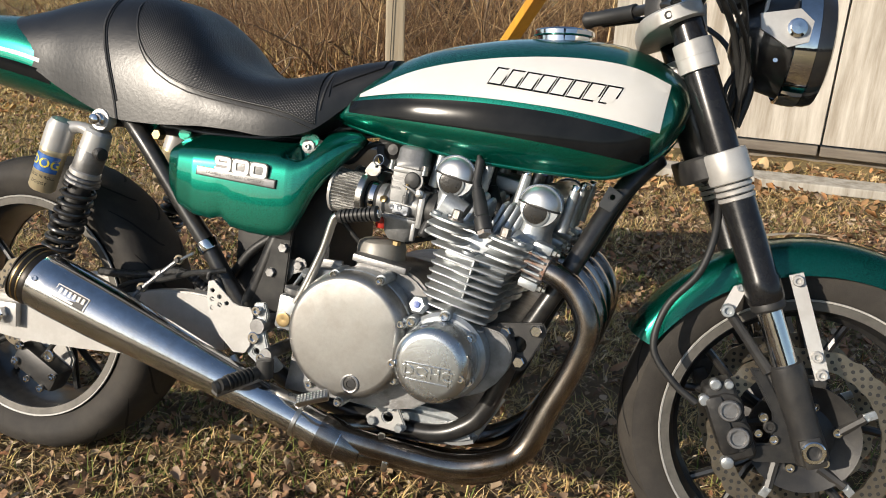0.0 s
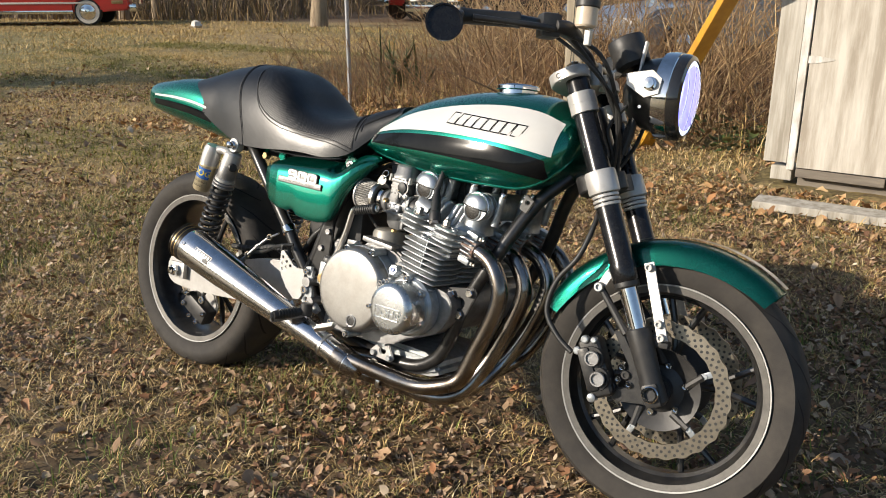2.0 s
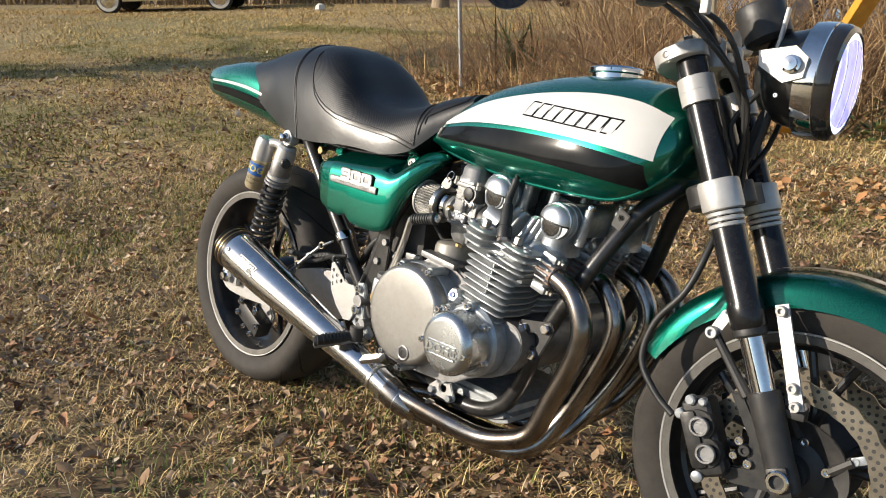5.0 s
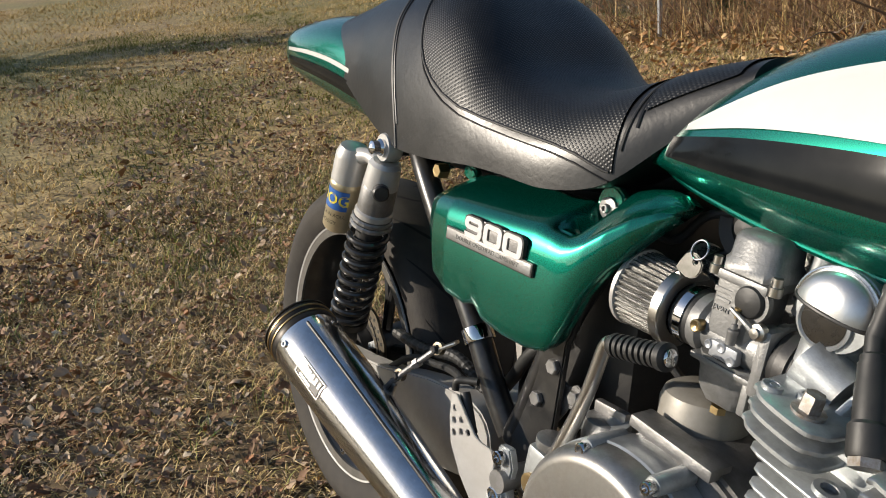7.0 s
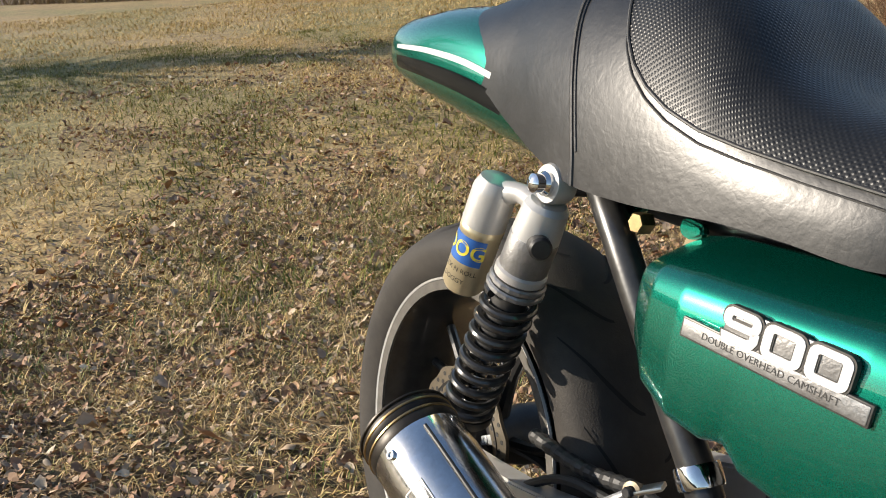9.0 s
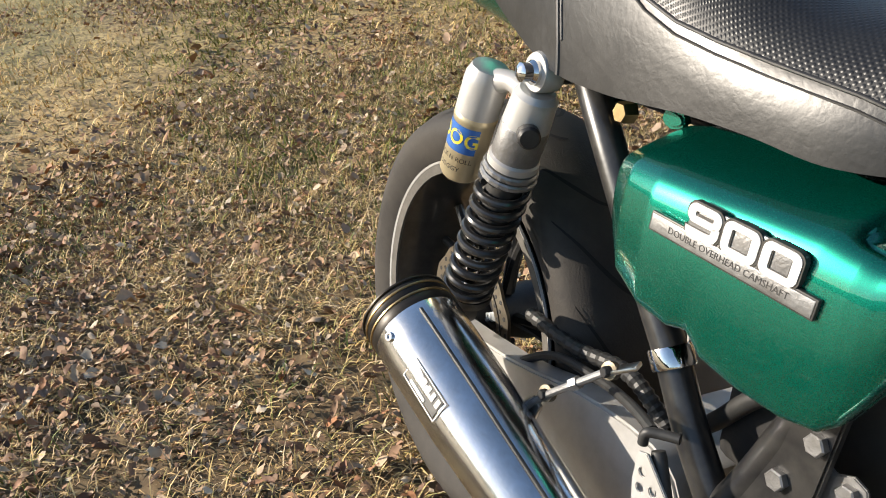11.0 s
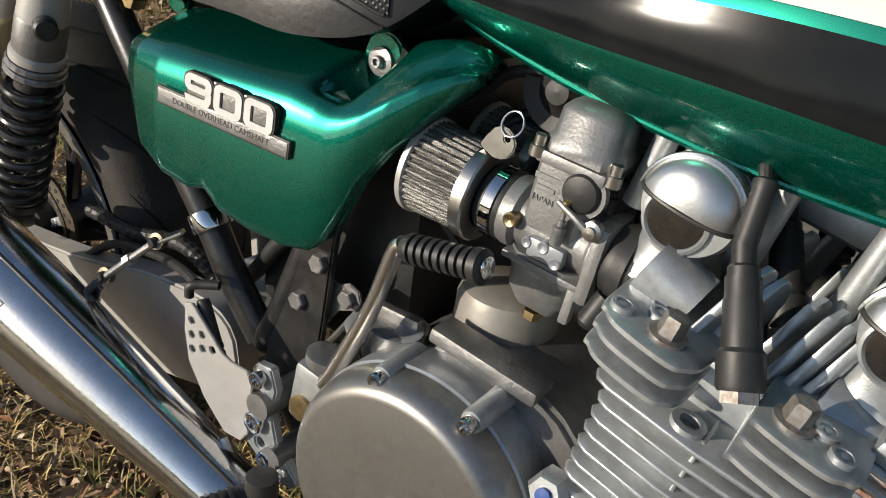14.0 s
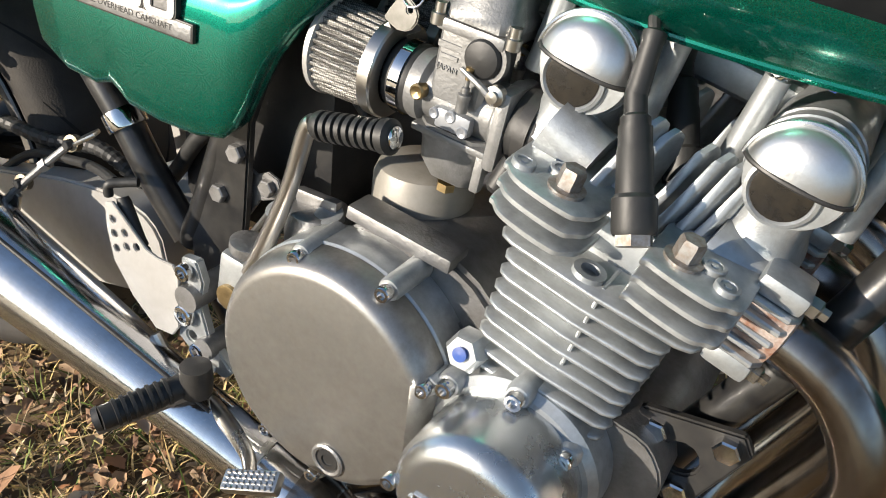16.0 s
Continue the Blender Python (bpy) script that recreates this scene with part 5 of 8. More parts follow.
    part("flange_ear", box((0.012, 0.050, 0.064), A @ Matrix.Translation((0.040, -0.006, -0.002)), 0.005), carb_alloy, body)
    part("vacuum_cap", lathe([(0.0085, 0), (0.009, 0.006), (0.009, 0.024), (0.006, 0.028), (0, 0.0285)], aim(A @ Vector((0.058, -0.026, -0.018)), A @ Vector((0.050, -0.034, -0.05))), 16), black_rubber, body)
    # pod filter
    part("filter_neck", lathe([(0.0265, -0.066), (0.0285, -0.062), (0.0285, -0.046), (0.0275, -0.042)], bore, 32), black_rubber, body)
    part("neck_band", ring_lathe([(0.0284, -0.058), (0.0302, -0.058), (0.0302, -0.049), (0.0284, -0.049)], bore, 32), chrome, body)
    pod, pleats = bmesh.new(), 38
    rows = []
    for h, r0 in ((-0.070, 0.0372), (-0.085, 0.0380), (-0.100, 0.0388), (-0.115, 0.0395), (-0.128, 0.0400)):
        rows.append([bore @ Vector(((r0 - 0.0030 * abs(math.cos(a * pleats / 2)) ** 3) * math.cos(a), (r0 - 0.0030 * abs(math.cos(a * pleats / 2)) ** 3) * math.sin(a), h)) for a in turns(pleats * 6)])
    bridge(pod, rows, caps=False)
    part("filter_mesh", pod, mesh_wire, body, "pleated wire gauze", angle=70)
    part("filter_front", lathe([(0.028, -0.0665), (0.0390, -0.0675), (0.0405, -0.0690), (0.0405, -0.0790), (0.036, -0.0790)], bore, 40, caps=False), brushed, body)
    part("filter_end", lathe([(0.0390, -0.126), (0.0415, -0.127), (0.0415, -0.1315), (0.039, -0.133), (0.0, -0.133)], bore, 40), silver_paint, body)
    return body


carbs = [carburettor(y) for y in (-0.137, -0.047, 0.047, 0.137)]
# raised maker's marks on the right tower: the readable country, the rest as bars
tm = Matrix.Translation((-0.472, -0.137, 0.639)) @ Matrix.Rotation(radians(6), 4, "Y") @ Matrix.Translation((-0.012, -0.0255, 0.028)) @ pose(0, 0, 0, 90, 0, 0)
mk = text_mesh("JAPAN", 0.0062, 0.0005, tm)
box((0.022, 0.0050, 0.0008), tm @ Matrix.Translation((0, 0.017, 0)), 0.0003, mk, 1)
box((0.015, 0.0035, 0.0008), tm @ Matrix.Translation((0, 0.009, 0)), 0.0003, mk, 1)
part("cast_mark", mk, carb_alloy, carbs[0], smooth=False)
# ignition key hanging by the filter, horn, hoses
key_steel = material("key_steel", (0.30, 0.295, 0.28), (0.20, 0.195, 0.18), 60, 0.40, 1.0)
key = part("ignition_key", plate([(-0.546, 0.690), (-0.535, 0.706), (-0.523, 0.708), (-0.515, 0.698), (-0.520, 0.686), (-0.533, 0.683)], -0.150, -0.153, 0.001, holes=[(-0.523, 0.700, 0.0026)], curve=2), key_steel, bike, "steel ignition key on a ring")
part("key_blade", box((0.022, 0.0026, 0.0065), pose(-0.548, -0.1515, 0.678, 0, -38, 0), 0.0005), key_steel, key)
part("key_ring", tube([(-0.521 + 0.009 * math.cos(a), -0.1515 + 0.004 * math.sin(a), 0.712 + 0.009 * math.sin(a)) for a in [2 * math.pi * k / 20 for k in range(21)]], 0.0009, 6, smooth=1), chrome, key)
part("ignition_lock", lathe([(0.012, 0), (0.013, 0.004), (0.013, 0.03), (0.0, 0.031)], aim((-0.545, -0.105, 0.665), (-0.548, -0.16, 0.672)), 24), black_satin, bike)
horn = part("horn", lathe([(0.012, -0.03), (0.020, -0.012), (0.034, 0.0), (0.036, 0.004), (0.034, 0.008), (0.022, 0.004), (0.014, 0.010), (0.010, 0.016), (0.0, 0.017)], aim((-0.515, -0.085, 0.730), (-0.515, -0.13, 0.732)), 40), black_rubber, bike, "small round black horn")
yellow_hose = material("yellow_hose", (0.45, 0.33, 0.12), (0.38, 0.27, 0.09), 40, 0.4)
part("fuel_hose", tube([(-0.49, -0.07, 0.735), (-0.478, -0.10, 0.728), (-0.470, -0.115, 0.700), (-0.478, -0.115, 0.66)], 0.005, 10), yellow_hose, bike)
for pts in ([(-0.61, -0.10, 0.60), (-0.56, -0.09, 0.55), (-0.50, -0.07, 0.56), (-0.42, -0.06, 0.58)], [(-0.66, -0.12, 0.73), (-0.60, -0.10, 0.70), (-0.56, -0.09, 0.735), (-0.48, -0.08, 0.745)], [(-0.60, -0.08, 0.66), (-0.55, -0.05, 0.70), (-0.48, -0.04, 0.72), (-0.38, -0.02, 0.735)]):
    part("hose", tube(pts, 0.005, 10), black_rubber, bike)
spring_red = material("red_spring", (0.45, 0.03, 0.02), (0.35, 0.03, 0.02), 30, 0.4)
part("red_filter", lathe([(0.012, 0), (0.014, 0.003), (0.014, 0.020), (0.012, 0.022)], Matrix.Translation((-0.545, -0.045, 0.580)), 20), spring_red, bike)

# ---- exhaust ----
for k, y in enumerate((-0.165, -0.058, 0.058, 0.165)):
    low = ((-0.19, 0.203), (-0.135, 0.168), (-0.085, 0.172), (-0.03, 0.20))[k]
    pts = [(-0.245, y, 0.565), (-0.205, y * 1.02, 0.560), (-0.158, y * 1.05, 0.535), (-0.128, y * 1.07, 0.480), (-0.140, y * 1.04, 0.415), (-0.178, y * 1.0 - 0.004, 0.325),
           (-0.212 - 0.004 * k, y * 0.8 + low[0] * 0.2, 0.248), (-0.258, y * 0.35 + low[0] * 0.65, low[1] + 0.016), (-0.33, low[0], low[1])]
    pts += [(-0.44, low[0] - 0.022 * (1 if k < 2 else 2), low[1] + 0.014), (-0.56, (-0.232, -0.205, -0.19, -0.20)[k], (0.238, 0.196, 0.212, 0.235)[k])]
    hp = part("header_pipe", tube(pts, 0.0205, 20, smooth=8), header_steel, bike, "heat-stained steel header pipe")
    # rusty clamp with level fins and a nut at each end
    cm = Matrix.Translation((-0.222, y * 1.01, 0.567)) @ Matrix.Rotation(radians(17), 4, "Y")
    part("clamp_sleeve", lathe([(0.0212, -0.020), (0.0255, -0.018), (0.0255, 0.018), (0.0212, 0.020)], cm @ Matrix.Rotation(radians(90), 4, "Y"), 28), rust, hp)
    for j in range(5):
        w, q = (0.0265, 0.0285, 0.0285, 0.0285, 0.0265)[j], -0.0210 + 0.0105 * j
        part("clamp_fin", bridge(bmesh.new(), [[cm @ Vector((sx * f, sy * f, q + dz)) for sx, sy in ((-0.017, -w + 0.006), (-0.013, -w), (0.013, -w), (0.019, -w + 0.008), (0.019, w - 0.008), (0.013, w), (-0.013, w), (-0.017, w - 0.006))] for f, dz in ((0.95, -0.0024), (1.0, -0.0010), (1.0, 0.0010), (0.95, 0.0024))]), cast_alloy, hp)
    for q in (-0.033, 0.031):
        part("clamp_end", box((0.034, 0.036, 0.016), cm @ Matrix.Translation((0, -0.004, q)), 0.005), cast_alloy, hp, "pitted alloy clamp end")
        part("clamp_nut", lathe([(0.0075, 0), (0.0075, 0.007), (0.0045, 0.009), (0.0045, 0.014), (0.0, 0.0145)], cm @ Matrix.Translation((0.016, -0.010, q)) @ Matrix.Rotation(radians(90), 4, "Y"), 6), brushed, hp)
for y0, z0 in ((-0.208, 0.216), (-0.166, 0.175)):
    part("pipe_clamp", ring_lathe([(0.0206, 0), (0.0222, 0.002), (0.0222, 0.010), (0.0206, 0.012)], aim((-0.452, y0, z0 + 0.004), (-0.56, y0 - 0.03, z0 + 0.022)), 24), brushed, bike)
MA, MB = Vector((-0.545, -0.222, 0.226)), Vector((-1.150, -0.279, 0.447))
MM = aim(MA, MB)
muffler = part("muffler", lathe([(0.033, -0.02), (0.034, 0.0), (0.031, 0.030), (0.0305, 0.085), (0.032, 0.13), (0.052, 0.48), (0.0545, 0.575), (0.0545, 0.612), (0.052, 0.617), (0.046, 0.617)], MM, 56), muffler_chrome, bike, "polished chrome megaphone muffler")
part("collector", lathe([(0.0235, -0.060), (0.031, -0.035), (0.0342, -0.01), (0.0345, 0.02)], MM, 32), header_steel, muffler)
part("muffler_band", ring_lathe([(0.031, 0.060), (0.0335, 0.061), (0.0335, 0.068), (0.031, 0.069)], MM, 32), brushed, muffler)
endcap = ring_lathe([(0.0535, 0.606), (0.055, 0.612), (0.0550, 0.622), (0.0530, 0.626), (0.055, 0.630), (0.055, 0.640), (0.052, 0.648), (0.047, 0.652), (0.040, 0.648), (0.038, 0.60)], MM, 56)
tan_black = material("baked_black", (0.03, 0.024, 0.018), (0.012, 0.011, 0.010), 60, 0.4, 0.5)
part("end_cap", endcap, tan_black, muffler, "blackened end cap with brown bands")
for q in (0.622, 0.634, 0.643):
    part("end_band", ring_lathe([(0.0540, q), (0.0562, q + 0.001), (0.0562, q + 0.003), (0.0540, q + 0.004)], MM, 48), brass if q < 0.64 else tan_black, muffler)
part("baffle", lathe([(0.040, 0.60), (0.0, 0.60)], MM, 32), black_satin, muffler)
# outward side of the muffler: badge, screw, and a black line for the far side's shadow
out = (MM.to_3x3().inverted() @ Vector((0.1, -0.92, 0.38))).normalized()
ang = math.atan2(out.y, out.x)
bw = MM @ Matrix.Rotation(ang, 4, "Z") @ Matrix.Translation((0.0518, 0, 0.520)) @ Matrix.Rotation(radians(90), 4, "Y") @ Matrix.Rotation(radians(90), 4, "Z")
badge = bmesh.new()
box((0.022, 0.058, 0.0018), bw @ Matrix.Rotation(radians(90), 4, "Z") @ Matrix.Rotation(radians(90), 4, "Z"), 0.0006, badge, 1)
part("muffler_badge", badge, black_satin, muffler, "dull metal badge plate")
marks = bmesh.new()
for j in range(6):
    box((0.010, 0.0055, 0.001), bw @ Matrix.Translation((0.004, -0.024 + 0.0095 * j, 0.0014)), 0.0002, marks, 1)
box((0.004, 0.030, 0.001), bw @ Matrix.Translation((-0.0085, 0.006, 0.0014)), 0.0002, marks, 1)
for w, h, dx, dy in ((0.026, 0.0015, 0, 0.0325), (0.026, 0.0015, 0, -0.0325), (0.0015, 0.066, 0.0125, 0), (0.0015, 0.066, -0.0125, 0)):
    box((w, h, 0.0012), bw @ Matrix.Translation((dx, dy, 0.0013)), 0.0002, marks, 1)
part("badge_relief", marks, silver_paint, muffler, smooth=False)
part("muffler_screw", bolt(MM @ (Matrix.Rotation(ang, 4, "Z") @ Vector((0.0535, 0.0, 0.597))), MM.to_3x3() @ Vector((math.cos(ang), math.sin(ang), 0)), 0.0055, 0.004), chrome, muffler)
# thin black bar that stands in for shadow along the muffler's far side
shadow_line = tube([MM @ (Matrix.Rotation(ang + 0.85, 4, "Z") @ Vector((r + 0.001, 0, h))) for r, h in ((0.032, 0.13), (0.0425, 0.30), (0.0525, 0.49), (0.0545, 0.57), (0.0545, 0.60))], 0.0022, 8, smooth=3)
part("shadow_line", shadow_line, black_satin, muffler)
# hanger rod to the frame clamp
bronze_grey = material("bronze_grey", (0.17, 0.145, 0.10), (0.10, 0.085, 0.06), 60, 0.45, 0.7)
hang = part("muffler_hanger", tube([(-0.985, -0.232, 0.388), (-0.955, -0.214, 0.428), (-0.918, -0.203, 0.464), (-0.886, -0.192, 0.494)], 0.0042, 10, smooth=3), grey_alloy, bike, "steel hanger rod with brass-coloured rod ends")
for c in ((-0.953, -0.209, 0.433), (-0.888, -0.190, 0.492)):
    part("rod_end", ring_lathe([(0.005, -0.0045), (0.0090, -0.004), (0.0090, 0.004), (0.005, 0.0045)], aim(c, (c[0] + 0.02, c[1] - 0.1, c[2] + 0.03)), 24), bronze_grey, hang)
    part("rod_bolt", bolt((c[0], c[1] - 0.004, c[2]), RIGHT, 0.0055, 0.006, "hex"), black_satin, hang)
part("rod_nut", lathe([(0.0070, 0), (0.0070, 0.010)], aim((-0.924, -0.204, 0.459), (-0.909, -0.199, 0.472)), 6), grey_alloy, hang)
part("hanger_arm", box((0.016, 0.005, 0.036), aim((-0.880, -0.184, 0.497), (-0.858, -0.172, 0.512)), 0.002), brushed, hang)
FC = aim((-0.851, -0.154, 0.520), (-0.815, -0.153, 0.467))
part("frame_clamp", ring_lathe([(0.0170, -0.010), (0.0205, -0.010), (0.0212, -0.008), (0.0212, 0.008), (0.0205, 0.010), (0.0170, 0.010)], FC, 30), chrome, hang)
part("muffler_bracket", plate([(-1.00, 0.36), (-0.985, 0.405), (-0.965, 0.425), (-0.95, 0.42), (-0.97, 0.37)], -0.214, -0.219, 0.001), brushed, hang)

# ---- frame ----
frame_parts = [
    [(-1.085, -0.130, 0.775), (-1.002, -0.152, 0.705), (-0.898, -0.154, 0.577), (-0.851, -0.154, 0.520), (-0.815, -0.153, 0.467), (-0.772, -0.150, 0.412)],
    [(-1.12, -0.112, 0.750), (-1.00, -0.105, 0.735), (-0.80, -0.075, 0.728), (-0.62, -0.04, 0.762), (-0.30, -0.03, 0.79), (-0.10, -0.03, 0.80)],
    [(-0.766, -0.150, 0.410), (-0.745, -0.150, 0.453), (-0.710, -0.148, 0.547), (-0.685, -0.140, 0.615), (-0.64, -0.11, 0.73)],
    [(-0.055, -0.030, 0.755), (-0.110, -0.075, 0.690), (-0.175, -0.125, 0.555), (-0.245, -0.135, 0.420), (-0.285, -0.135, 0.310), (-0.325, -0.135, 0.258), (-0.40, -0.135, 0.232), (-0.55, -0.135, 0.245), (-0.70, -0.13, 0.29), (-0.765, -0.13, 0.37)],
]
main_frame = None
for pts in frame_parts:
    for s in (1, -1):
        tb = part("frame_tube" if main_frame else "frame", tube([(x, y * s, z) for x, y, z in pts], 0.0168, 16, smooth=8), black_paint, main_frame or bike, "" if main_frame else "black steel tube frame")
        main_frame = main_frame or tb
part("head_tube", lathe([(0.034, -0.09), (0.036, -0.085), (0.036, 0.085), (0.034, 0.09)], aim((-0.005, 0, 0.83), Vector((-0.005, 0, 0.83)) + RAKE), 28), black_paint, main_frame)
part("frame_gusset", plate([(-0.753, 0.428), (-0.703, 0.568), (-0.677, 0.620), (-0.652, 0.620), (-0.672, 0.568), (-0.680, 0.468), (-0.690, 0.388), (-0.752, 0.378)], -0.155, -0.165, 0.002), black_paint, main_frame)
for x, z in ((-0.687, 0.537), (-0.710, 0.489)):
    part("gusset_bolt", bolt((x, -0.164, z), RIGHT, 0.0095, 0.008, "hex"), grey_alloy, main_frame)
part("downtube_tab", plate([(-0.125, 0.706), (-0.100, 0.691), (-0.118, 0.661), (-0.140, 0.671)], -0.104, -0.112, 0.002, holes=[(-0.118, 0.687, 0.005)]), black_paint, main_frame)
# green seat rail stay and tabs
stay = part("seat_stay", plate([(-1.07, 0.758), (-0.995, 0.752), (-0.99, 0.735), (-1.01, 0.715), (-1.035, 0.712), (-1.05, 0.730)], -0.098, -0.132, 0.004, curve=2), green_paint, bike, "green seat bracket")
part("tab_bolt", bolt((-0.974, -0.140, 0.718), RIGHT, 0.011, 0.016, "hex"), brass, stay)
part("stay_tab", plate([(-0.940, 0.731), (-0.918, 0.728), (-0.914, 0.718), (-0.930, 0.712), (-0.943, 0.718)], -0.12, -0.132, 0.003, curve=2), green_paint, stay)
part("cover_tab", plate([(-0.686, 0.738), (-0.671, 0.747), (-0.653, 0.740), (-0.648, 0.718), (-0.658, 0.698), (-0.683, 0.698), (-0.692, 0.718)], -0.112, -0.124, 0.003, curve=2), green_paint, stay)
part("cover_washer", lathe([(0.0125, 0), (0.0125, 0.003), (0.008, 0.004)], Matrix.Translation((-0.670, -0.124, 0.722)) @ AXIS_Y, 22), grey_alloy, stay)
part("cover_bolt", bolt((-0.670, -0.127, 0.722), RIGHT, 0.0055, 0.006), grey_alloy, stay)
# swingarm
swing = part("swingarm", plate([(-0.80, 0.325), (-0.805, 0.395), (-0.85, 0.425), (-0.96, 0.418), (-1.10, 0.385), (-1.30, 0.362), (-1.370, 0.357), (-1.375, 0.293), (-1.30, 0.270), (-1.05, 0.278), (-0.90, 0.300)], -0.126, -0.160, 0.010, curve=3), silver_paint, bike, "silver aluminium swingarm")
part("swingarm_arm", plate([(-0.80, 0.325), (-0.80, 0.425), (-0.85, 0.448), (-0.96, 0.425), (-1.10, 0.385), (-1.30, 0.362), (-1.370, 0.357), (-1.375, 0.293), (-1.30, 0.270), (-1.05, 0.278), (-0.90, 0.300)], 0.150, 0.105, 0.010, curve=3), silver_paint, swing)
part("cross_beam", box((0.10, 0.24, 0.07), pose(-0.86, 0, 0.385, 0, 8, 0), 0.012), silver_paint, swing)
part("chain_adjuster", box((0.070, 0.014, 0.050), pose(-1.310, -0.172, 0.325), 0.003), silver_paint, swing)
part("axle_nut", lathe([(0.017, 0), (0.018, 0.004), (0.018, 0.016), (0.012, 0.018), (0.012, 0.026), (0.0, 0.027)], Matrix.Translation((-1.310, -0.178, 0.325)) @ AXIS_Y, 6), chrome, swing)
# added black block that keeps the space inside the frame as dark as shade
part("dark_filler", box((0.20, 0.22, 0.30), pose(-0.72, 0, 0.575), 0.015), black_satin, main_frame)
part("pivot_bolt", bolt((-0.752, -0.158, 0.385), RIGHT, 0.014, 0.012, "hex"), grey_alloy, swing)
# rear brake caliper, bracket, hoses
cal = part("rear_caliper", box((0.115, 0.050, 0.055), pose(-1.265, -0.115, 0.205, 0, 28, 0), 0.012), black_satin, bike, "black rear brake caliper with bright screws")
part("caliper_bracket", plate([(-1.33, 0.28), (-1.22, 0.255), (-1.21, 0.19), (-1.29, 0.165), (-1.35, 0.215)], -0.085, -0.098, 0.004, curve=2), silver_paint, cal)
for x, z, r in ((-1.222, 0.240, 0.013), (-1.215, 0.195, 0.008), (-1.245, 0.165, 0.008), (-1.31, 0.215, 0.009), (-1.28, 0.18, 0.007), (-1.30, 0.25, 0.009)):
    part("caliper_bolt", bolt((x, -0.140, z), RIGHT, r, 0.008), chrome, cal)
part("brake_hose", tube([(-1.25, -0.13, 0.23), (-1.15, -0.15, 0.33), (-1.05, -0.140, 0.412), (-0.95, -0.150, 0.440), (-0.86, -0.185, 0.470), (-0.806, -0.208, 0.482)], 0.0055, 10), black_rubber, cal)
conduit = bmesh.new()
rings = []
for k in range(60):
    t = k / 59
    p = spline([(-1.12, -0.12, 0.43), (-1.02, -0.125, 0.435), (-0.93, -0.13, 0.455), (-0.88, -0.125, 0.435), (-0.85, -0.11, 0.40), (-0.84, -0.10, 0.34)], 12)
    i = min(int(t * (len(p) - 1)), len(p) - 2)
    d = (p[i + 1] - p[i]).normalized()
    s1 = d.orthogonal().normalized()
    s2 = d.cross(s1)
    r = 0.0095 if k % 2 else 0.0080
    rings.append([p[i] + r * (math.cos(a) * s1 + math.sin(a) * s2) for a in turns(12)])
bridge(conduit, rings)
part("corrugated_conduit", conduit, black_rubber, bike, smooth=False)
part("corrugated_conduit", tube([(-0.85, -0.11, 0.43), (-0.815, -0.12, 0.465), (-0.775, -0.125, 0.515), (-0.73, -0.12, 0.55)], 0.009, 12), black_rubber, bike)

